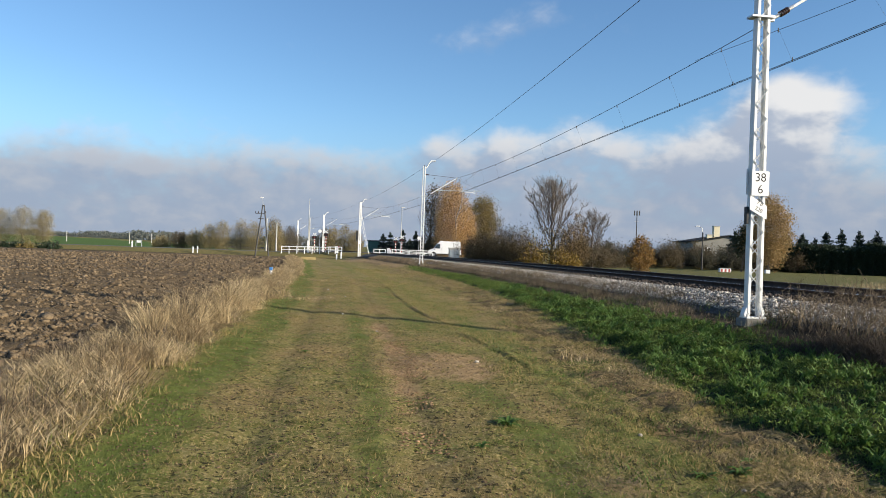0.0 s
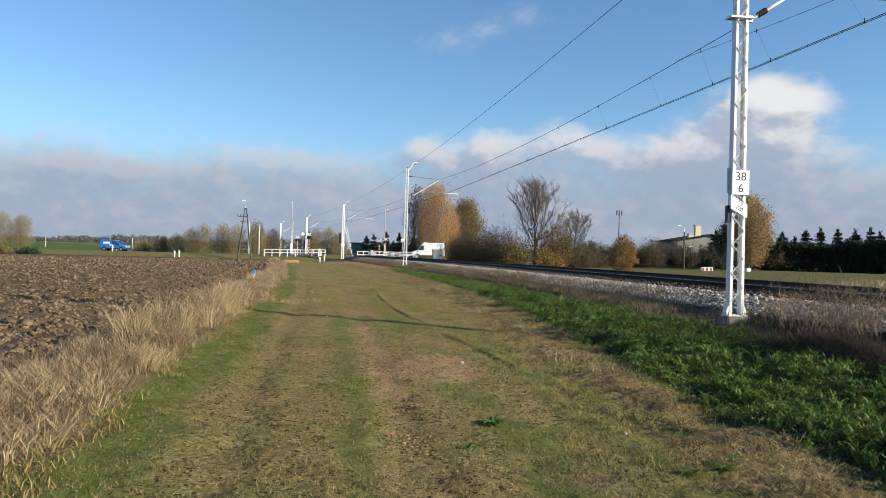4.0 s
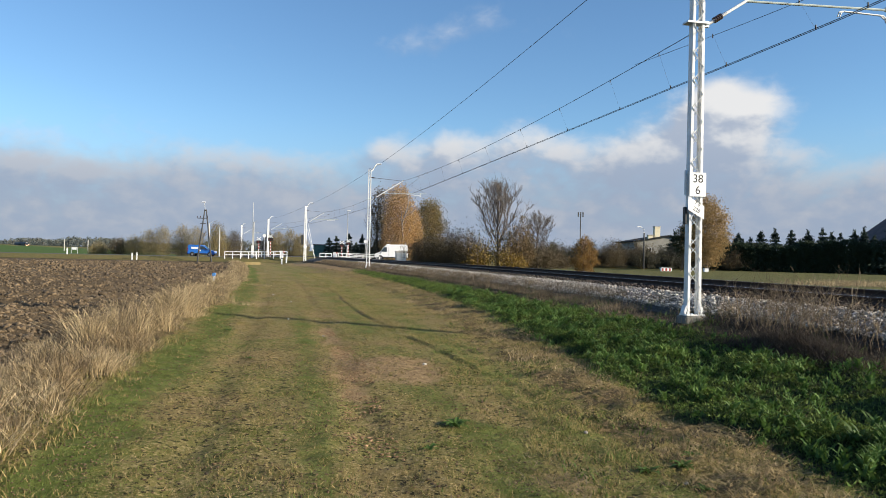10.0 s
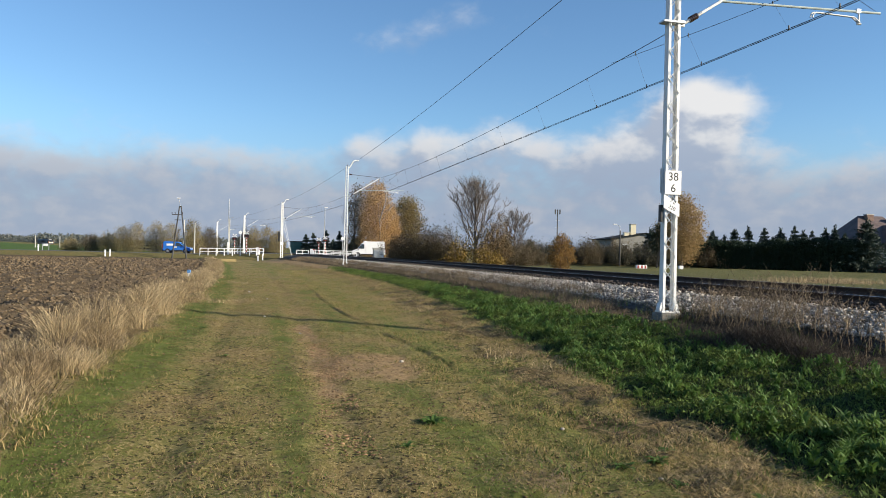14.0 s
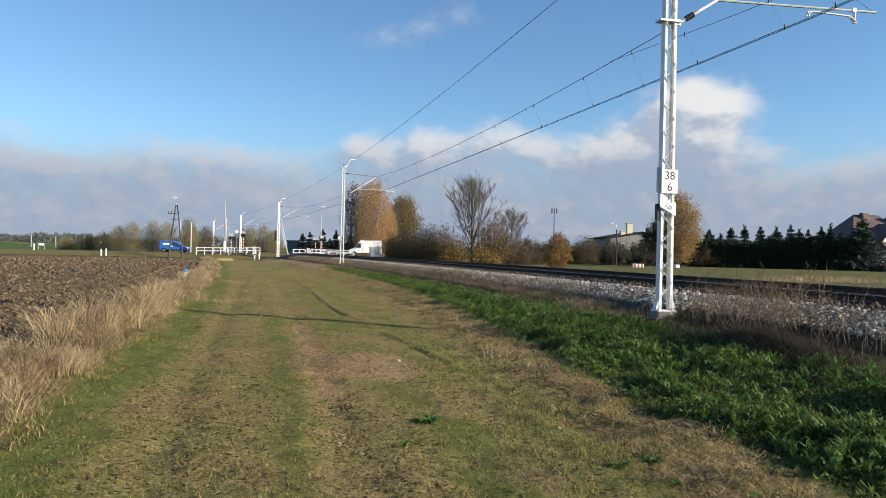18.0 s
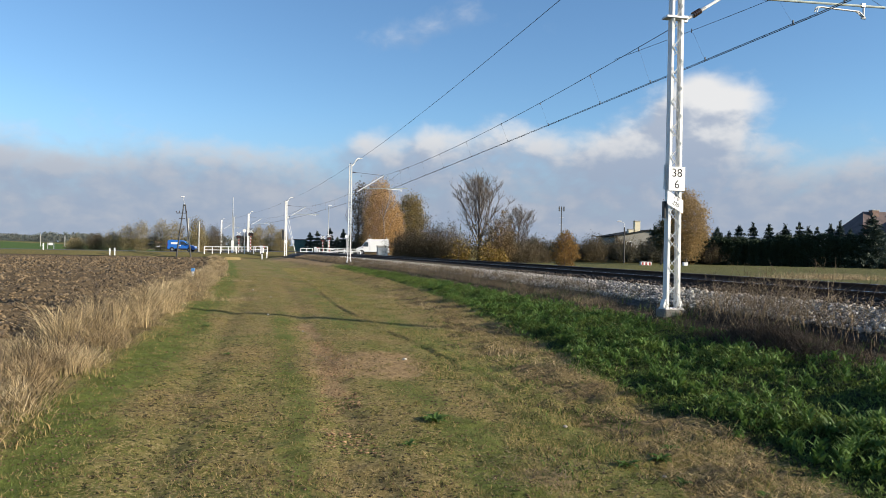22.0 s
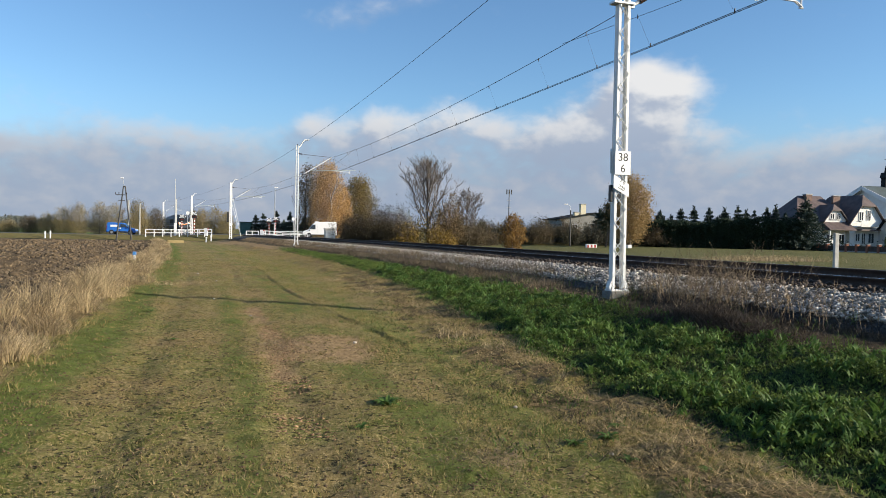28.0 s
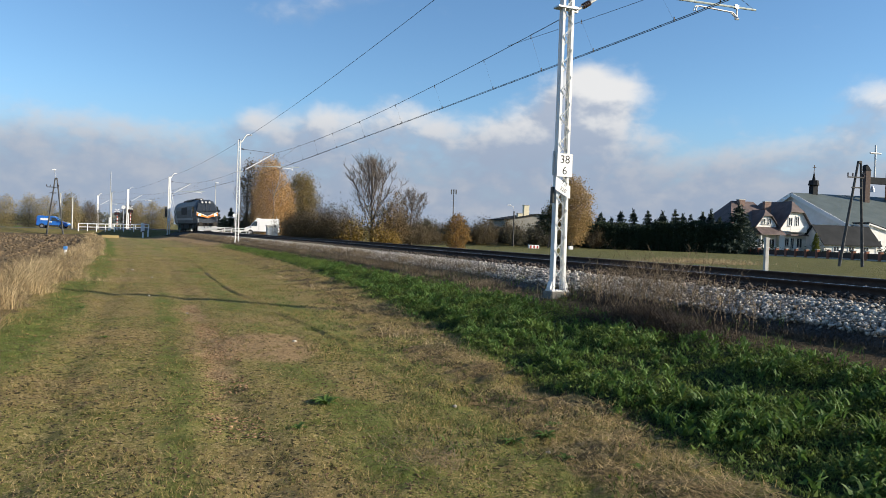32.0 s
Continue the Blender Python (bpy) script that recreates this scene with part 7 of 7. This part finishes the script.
# culvert head, sign boards far off
cu = thing("culvert_head", pose(-17.6, 95, float(ground_z(-17.4, 94)) - 0.1, 0, 0, 12), "low yellowish concrete culvert head in the grass", "culvert")
part("wall", box(1.9, 0.5, 0.45, 0, 0, 0, 0.05), surface("yellowish_concrete", (0.26, 0.20, 0.09), (0.33, 0.26, 0.12), 3, 20, 0.9, bump=0.2, dist=0.01), cu)
bl = thing("direction_board", pose(-53.5, 128, float(ground_z(-53.5, 128))), "white board on two posts beyond the road", "sign")
for sx in (-1, 1):
    part("post", rod((sx * 0.5, 0, -0.1), (sx * 0.5, 0, 1.8), 0.05), galvanised, bl)
part("board", box(0.7, 0.06, 0.4, 0, -0.05, 1.4), plate_white, bl)
# red and white markers in front of the farm
for k, (x, y, c, w) in enumerate(((36.9, 96, red_paint, 1.5), (42.9, 97, plate_white, 0.6))):
    t = thing("marker_block", pose(x, y, float(ground_z(x, y)) - 0.03), "red and white striped block at the lawn's edge" if c is red_paint else "low white block at the lawn's edge", "marker")
    part("block", box(w, 0.5, 0.5, 0, 0, 0, 0.06), plate_white, t)
    if c is red_paint:
        for dx in (-0.5, 0.0, 0.5):
            part("stripe", box(0.26, 0.52, 0.4, dx, 0, 0.05, 0.01), red_paint, t, "red stripe")
# pale dry tuft in the meadow
q = np.stack([rng.normal(31, 2.2, 2600), rng.normal(47, 1.2, 2600)], -1)
P = np.column_stack([q, ground_z(q[:, 0], q[:, 1])])
stuff("meadow_weeds", blades(P, rng.uniform(0.15, 0.5, len(P)), rng.uniform(0.012, 0.02, len(P)), rng.uniform(0.1, 0.7, len(P)), 2), dry_grass, "pale dry weeds in the meadow", "grass")

# ---- vehicles ----
van_white = surface("white_van_paint", (0.80, 0.80, 0.80), (0.77, 0.77, 0.77), 2, 20, 0.3, bump=0.0, own=True, spec=0.5)
car_blue = surface("blue_car_paint", (0.02, 0.13, 0.48), (0.025, 0.15, 0.52), 2, 20, 0.3, bump=0.0, own=True, spec=0.5)
tyre_mat = surface("black_rubber", (0.02, 0.02, 0.02), (0.03, 0.03, 0.03), 8, 50, 0.9, bump=0.0, own=True)
plastic = surface("black_plastic", (0.025, 0.025, 0.025), (0.035, 0.035, 0.035), 8, 50, 0.6, bump=0.0, own=True)
rim_mat = surface("grey_wheel_rim", (0.35, 0.35, 0.36), (0.45, 0.45, 0.46), 6, 30, 0.4, 0.7, 0.0, own=True)
lamp_glass = glassy("clear_lamp_glass", (0.6, 0.6, 0.58), 0.1)
tail_red = glassy("red_tail_lamp", (0.35, 0.01, 0.01), 0.15)


def side_shell(outline, width, tuck=0.10, bev=0.09):
    """A closed body from a side outline (y forward, z up), narrower towards the top, with rounded edges."""
    bm = bmesh.new()
    ztop, zmid = max(z for _, z in outline), 0.95
    rows = []
    for sx in (-1, 1):
        rows.append([bm.verts.new((sx * (width / 2 - tuck * max(0, (z - zmid) / (ztop - zmid))), y, z)) for y, z in outline])
    bm.faces.new(rows[0])
    bm.faces.new(rows[1][::-1])
    n = len(outline)
    for k in range(n):
        bm.faces.new((rows[0][k], rows[1][k], rows[1][(k + 1) % n], rows[0][(k + 1) % n]))
    bmesh.ops.recalc_face_normals(bm, faces=bm.faces)
    bmesh.ops.bevel(bm, geom=bm.edges, offset=bev, segments=2, affect="EDGES", profile=0.5, clamp_overlap=True)
    return bm


def wheel(parent, x, y, r, w=0.2):
    o = new("wheel")
    o.parent = parent
    o.matrix_basis = pose(x, y, r)
    part("tyre", rod((-w / 2, 0, 0), (w / 2, 0, 0), r, sides=20), tyre_mat, o)
    sx = 1 if x > 0 else -1
    part("rim", rod((sx * (w / 2 - 0.02), 0, 0), (sx * (w / 2 + 0.012), 0, 0), r * 0.62, sides=16), rim_mat, o)
    for k in range(5):
        a = radians(k * 72)
        part("rim_hole", rod((sx * (w / 2 + 0.010), math.cos(a) * r * 0.38, math.sin(a) * r * 0.38), (sx * (w / 2 + 0.016), math.cos(a) * r * 0.38, math.sin(a) * r * 0.38), r * 0.12, sides=8), plastic, o)
    return o


def side_glass(parent, pts, x, sx, tuck, width, label=""):
    bm = bmesh.new()
    vs = [bm.verts.new((sx * (width / 2 + 0.006 - tuck * max(0, (z - 0.95) / (x - 0.95))), y, z)) for y, z in pts]
    f = bm.faces.new(vs if sx > 0 else vs[::-1])
    r = bmesh.ops.extrude_face_region(bm, geom=[f])
    bmesh.ops.translate(bm, vec=(sx * 0.012, 0, 0), verts=[v for v in r["geom"] if isinstance(v, bmesh.types.BMVert)])
    bmesh.ops.recalc_face_normals(bm, faces=bm.faces)
    return part("side_window", bm, pane_mat, parent)


def front_glass(parent, y0, z0, y1, z1, w, name="windscreen"):
    """A pane across the body between two heights of the slope, lifted a little off it."""
    bm = bmesh.new()
    n = Vector((0, z1 - z0, y0 - y1)).normalized()
    if n.z < 0:
        n = -n
    pts = [Vector((-w / 2, y0, z0)), Vector((w / 2, y0, z0)), Vector((w / 2 - 0.08, y1, z1)), Vector((-w / 2 + 0.08, y1, z1))]
    lo = [bm.verts.new(p + n * 0.004) for p in pts]
    hi = [bm.verts.new(p + n * 0.02) for p in pts]
    bm.faces.new(lo[::-1])
    bm.faces.new(hi)
    for k in range(4):
        bm.faces.new((lo[k], lo[(k + 1) % 4], hi[(k + 1) % 4], hi[k]))
    bmesh.ops.recalc_face_normals(bm, faces=bm.faces)
    return part(name, bm, pane_mat, parent)


def van(name, m, paint, outline, width, top, wheels, r, glass, screen, label, category):
    t = thing(name, m, label, category)
    body = part("body", side_shell(outline, width), paint, t)
    for sx in (-1, 1):
        for g_ in glass:
            side_glass(t, g_, top, sx, 0.10, width)
    front_glass(t, *screen, width - 0.35)
    ws = []
    for y in wheels:
        for sx in (-1, 1):
            part("wheel_arch", rod((sx * (width / 2 - 0.14), y, r), (sx * (width / 2 + 0.012), y, r), r + 0.07, sides=20), plastic, t)
            ws.append(wheel(t, sx * (width / 2 - 0.08), y, r))
    front = max(y for y, z in outline)
    back = min(y for y, z in outline)
    part("front_bumper", box(width - 0.1, 0.16, 0.26, 0, front - 0.05, 0.28, 0.05), plastic, t)
    part("rear_bumper", box(width - 0.1, 0.16, 0.22, 0, back + 0.04, 0.32, 0.05), plastic, t)
    for sx in (-1, 1):
        part("headlight", box(0.34, 0.2, 0.2, sx * (width / 2 - 0.26), front - 0.12, 0.68, 0.05), lamp_glass, t)
        part("tail_light", box(0.14, 0.08, 0.5, sx * (width / 2 - 0.12), back + 0.01, 0.8, 0.02), tail_red, t)
        part("mirror", box(0.16, 0.12, 0.22, sx * (width / 2 + 0.08), screen[0] - 0.15, 1.02, 0.04), plastic, t)
        part("sill_trim", box(0.03, wheels[0] - wheels[1] - 0.9, 0.14, sx * (width / 2 + 0.005), (wheels[0] + wheels[1]) / 2, 0.36, 0.01), plastic, t)
        part("door_seam", box(0.012, 0.015, top * 0.62, sx * (width / 2 + 0.002), screen[0] - 1.35, 0.45), plastic, t)
    return t, ws


BIG = [(2.7, 0.35), (2.74, 0.75), (2.62, 1.0), (1.85, 1.28), (1.15, 2.2), (0.75, 2.48), (-2.45, 2.52), (-2.6, 2.3), (-2.66, 0.4)]
vz = float(ground_z(0.6, 118.4)) + 0.05
white_van, _ = van("delivery_van", pose(0.1, 118.6, vz, 0, 0, 90), van_white, BIG, 2.0, 2.52, (1.75, -1.6), 0.34, [[(1.75, 1.32), (1.2, 2.02), (0.75, 2.06), (0.75, 1.30)]], (1.85, 1.32, 1.22, 2.12), "white panel van standing on the road", "van")
part("roof_hump", box(1.1, 0.6, 0.12, 0, 0.6, 2.45, 0.04), van_white, white_van)
SMALL = [(2.12, 0.3), (2.17, 0.62), (2.02, 0.86), (1.15, 1.05), (0.45, 1.66), (0.15, 1.78), (-1.95, 1.84), (-2.1, 1.7), (-2.16, 0.38)]
CAR_Z = ROAD_Z + 0.05
blue_car, car_wheels = van("blue_van", pose(-85, 120, CAR_Z, 0, 0, -90), car_blue, SMALL, 1.75, 1.84, (1.35, -1.35), 0.31, [[(1.0, 1.1), (0.45, 1.58), (-0.1, 1.62), (-0.1, 1.1)]], (1.15, 1.08, 0.5, 1.6), "small blue delivery van", "van")
for sx in (-1, 1):
    part("decal", box(0.012, 1.1, 0.32, sx * 0.845, -1.0, 1.15, 0.003), van_white, blue_car, "pale blue and white decal band")
    part("decal", box(0.012, 0.5, 0.2, sx * 0.85, -0.1 - 0.15, 0.85, 0.003), van_white, blue_car)
part("roof_rack", merge(box(1.3, 0.05, 0.06, 0, -0.2, 1.84), box(1.3, 0.05, 0.06, 0, -1.5, 1.85)), plastic, blue_car)

# diesel locomotive, its front at the origin, nose towards +y
loco_blue = surface("dark_blue_grey_paint", (0.016, 0.023, 0.033), (0.026, 0.035, 0.046), 0.8, 10, 0.55, bump=0.05, dist=0.01, own=True, spec=0.5)
loco_orange = surface("orange_stripe_paint", (0.65, 0.20, 0.04), (0.72, 0.25, 0.06), 2, 20, 0.45, bump=0.0, own=True)
under = surface("sooty_underframe", (0.025, 0.023, 0.02), (0.05, 0.045, 0.04), 3, 30, 0.85, bump=0.1, dist=0.01, own=True)
beam = glow("headlamp_glow", (1.0, 0.62, 0.22), 7.0)
stripe_grey = surface("pale_grey_stripe", (0.20, 0.205, 0.21), (0.25, 0.255, 0.26), 1, 10, 0.5, bump=0.0, own=True)
LEN = 19.0
LA = HEAD + 100 / BEND
loco = thing("locomotive", pose(0, 0, 0), "dark blue diesel locomotive with orange front stripe", "locomotive")
prof = [(-1.45, 1.15), (1.45, 1.15), (1.48, 2.9), (1.38, 3.45), (1.05, 3.95), (0.55, 4.2), (-0.55, 4.2), (-1.05, 3.95), (-1.38, 3.45), (-1.48, 2.9)]
part("body", prism(prof, LEN - 2.6, None, Matrix.Translation((0, -LEN + 0.3, 0))), loco_blue, loco)
# the sloping, rounded cab end
cabm = bmesh.new()
rows = []
for yy, sc, lift in ((-2.3, 1.0, 0.0), (-1.2, 0.995, -0.01), (-0.55, 0.96, -0.08), (-0.2, 0.90, -0.22)):
    rows.append([cabm.verts.new((x * sc, yy + (0.55 if 1.1 < z < 2.5 else 0.0) * (1 if yy > -0.6 else 0) - (0.55 * max(0, z - 2.6) / 1.6 if yy > -0.6 else 0), z + (lift if z > 3 else 0))) for x, z in prof])
for p, q in zip(rows, rows[1:]):
    for k in range(len(prof)):
        cabm.faces.new((p[k], p[(k + 1) % len(prof)], q[(k + 1) % len(prof)], q[k]))
cabm.faces.new(rows[-1])
cabm.faces.new(rows[0][::-1])
bmesh.ops.recalc_face_normals(cabm, faces=cabm.faces)
part("cab", cabm, loco_blue, loco)
part("roof_unit", box(1.6, 5.0, 0.25, 0, -9.0, 4.15, 0.06), loco_blue, loco)
part("roof_fan", rod((0, -14.5, 4.15), (0, -14.5, 4.32), 0.7, sides=16), under, loco)
part("exhaust", box(0.8, 1.6, 0.3, 0, -6.0, 4.18, 0.05), under, loco)
# windscreen leaning back over the stripe
ws_ = bmesh.new()
lo = [ws_.verts.new(p) for p in ((-1.22, -0.12, 2.62), (1.22, -0.12, 2.62), (1.0, -0.55, 3.66), (-1.0, -0.55, 3.66))]
hi = [ws_.verts.new(v.co + Vector((0, 0.06, 0.03))) for v in lo]
ws_.faces.new(lo[::-1])
ws_.faces.new(hi)
for k in range(4):
    ws_.faces.new((lo[k], lo[(k + 1) % 4], hi[(k + 1) % 4], hi[k]))
bmesh.ops.recalc_face_normals(ws_, faces=ws_.faces)
part("windscreen", ws_, pane_mat, loco)
for sx in (-1, 1):
    st_ = bmesh.new()
    prism([(0, 1.78), (0, 1.98), (sx * 1.34, 2.52), (sx * 1.34, 2.12)], 0.05, st_, Matrix.Translation((0, 0.33, 0)))
    bmesh.ops.recalc_face_normals(st_, faces=st_.faces)
    part("front_stripe", st_, loco_orange, loco, "orange chevron stripe")
    part("white_edge", prism([(0, 1.98), (0, 2.05), (sx * 1.34, 2.60), (sx * 1.34, 2.52)], 0.05, None, Matrix.Translation((0, 0.33, 0))), plate_white, loco)
    part("side_stripe", box(0.03, LEN - 3.5, 0.30, sx * 1.475, -LEN / 2, 1.55), stripe_grey, loco)
    hl = part("headlight_bezel", rod((sx * 1.0, 0.30, 2.18), (sx * 1.0, 0.40, 2.18), 0.20, sides=14), plastic, loco)
    part("headlight", rod((sx * 1.0, 0.38, 2.18), (sx * 1.0, 0.43, 2.18), 0.15, sides=14), beam, hl)
    bf = part("buffer", rod((sx * 0.88, 0.1, 1.05), (sx * 0.88, 0.62, 1.05), 0.10, sides=10), under, loco)
    part("buffer_plate", rod((sx * 0.88, 0.60, 1.05), (sx * 0.88, 0.66, 1.05), 0.24, sides=14), under, bf)
    part("cab_window", box(0.03, 0.9, 0.8, sx * 1.465, -1.5, 2.5), pane_mat, loco)
    part("cab_door", box(0.03, 0.7, 1.9, sx * 1.475, -2.7, 1.35, 0.01), loco_blue, loco)
    part("side_grille", box(0.03, 5.0, 1.0, sx * 1.475, -9.0, 2.3), under, loco)
    part("handrail", rod((sx * 1.52, -2.25, 1.3), (sx * 1.52, -2.25, 3.0), 0.025, sides=6), galvanised, loco)
for x in (-0.45, 0.0, 0.45):
    part("top_light", rod((x, -0.62, 3.86), (x, -0.52, 3.84), 0.13, sides=12), lamp_glass, loco)
part("buffer_beam", box(2.7, 0.25, 0.55, 0, 0.05, 0.78, 0.04), under, loco)
part("coupler_hook", merge(box(0.14, 0.4, 0.2, 0, 0.35, 0.95, 0.03), rod((0, 0.55, 0.5), (0, 0.55, 0.95), 0.05)), under, loco)
part("snow_plough", prism([(-1.25, 0.18), (1.25, 0.18), (1.2, 0.72), (-1.2, 0.72)], 0.12, None, Matrix.Translation((0, 0.12, 0))), galvanised, loco, "scuffed grey snow plough")
part("centre_pillar", bar((0, 0.0, 2.62), (0, -0.43, 3.66), 0.07, 0.05), loco_blue, loco)
for sx in (-1, 1):
    part("wiper", rod((sx * 0.35, 0.02, 2.70), (sx * 0.62, -0.28, 3.36), 0.018, sides=5), plastic, loco)
    part("front_handrail", rod((sx * 1.18, 0.42, 1.25), (sx * 1.18, 0.42, 1.85), 0.022, sides=6), galvanised, loco)
    part("air_hose", rod((sx * 0.35, 0.3, 1.0), (sx * 0.4, 0.42, 0.5), 0.03, sides=6), plastic, loco)
part("horn", rod((0.5, -1.4, 4.12), (0.5, -0.95, 4.20), 0.07, 0.10, 8), galvanised, loco)
part("fuel_tank", box(2.3, 4.6, 0.75, 0, -LEN / 2 - 0.2, 0.38, 0.1), under, loco)
part("frame", box(2.7, LEN - 1.0, 0.25, 0, -LEN / 2, 0.98, 0.03), under, loco)
loco_wheels = []
for yb in (-4.0, -LEN + 4.0):
    for sx in (-1, 1):
        part("bogie_frame", box(0.16, 4.6, 0.45, sx * 1.02, yb, 0.45, 0.05), under, loco)
        for dy in (-1.2, 1.2):
            part("spring", rod((sx * 1.05, yb + dy, 0.5), (sx * 1.05, yb + dy, 0.95), 0.11, sides=10), under, loco)
    for dy in (-1.8, 0, 1.8):
        o = new("wheelset")
        o.parent = loco
        o.matrix_basis = pose(0, yb + dy, 0.53)
        for sx in (-1, 1):
            part("wheel", merge(rod((sx * 0.68, 0, 0), (sx * 0.82, 0, 0), 0.53, sides=22), rod((sx * 0.66, 0, 0), (sx * 0.69, 0, 0), 0.56, sides=22)), under, o)
        part("axle", rod((-0.7, 0, 0), (0.7, 0, 0), 0.09, sides=10), under, o)
        loco_wheels.append(o)


# ---- what moves ----
CAR_X = [(0.0, -85.2), (1.0, -76.2), (2.0, -67.2), (3.0, -58.6), (4.0, -50.9), (5.0, -44.4), (6.0, -39.3), (7.0, -35.7), (8.0, -33.0), (9.0, -31.0), (10.0, -30.25), (11.0, -30.12), (32.0, -30.12)]


def car_at(t):
    ts, xs = zip(*CAR_X)
    return float(np.interp(t, ts, xs))


LOCO_V, LOCO_END = 23.3, 86.5


def motions():
    walk(blue_car, [(t, pose(x, 120.0, CAR_Z, 0, 0, -90)) for t, x in CAR_X])
    spin = [k / 30 for k in range(0, 11 * 30 + 1)] + [32.0]
    for w in car_wheels:
        x, y, z = w.matrix_basis.translation
        walk(w, [(t, pose(x, y, z, -math.degrees((car_at(t) + 85.2) / 0.31), 0, 0)) for t in spin if t <= 11.0 or t == 32.0])
    rows = []
    for k in range(65):
        t = k * 0.5
        s = LOCO_END + LOCO_V * (32.0 - t)
        p = on_track(s + 9.5, 0, RAIL_Z)
        n = on_track(s, 0, RAIL_Z)
        rows.append((t, pose(n.x, n.y, RAIL_Z, 0, CANT, 180 + turn_at(s + 9.5))))
    walk(loco, rows)
    for w in loco_wheels:
        x, y, z = w.matrix_basis.translation
        ts = [0.0, 25.0] + [25.0 + k / 30 for k in range(1, 211)]
        walk(w, [(t, pose(x, y, z, -math.degrees(LOCO_V * max(0.0, t - 25.0) / 0.53), 0, 0)) for t in ts])


motions()
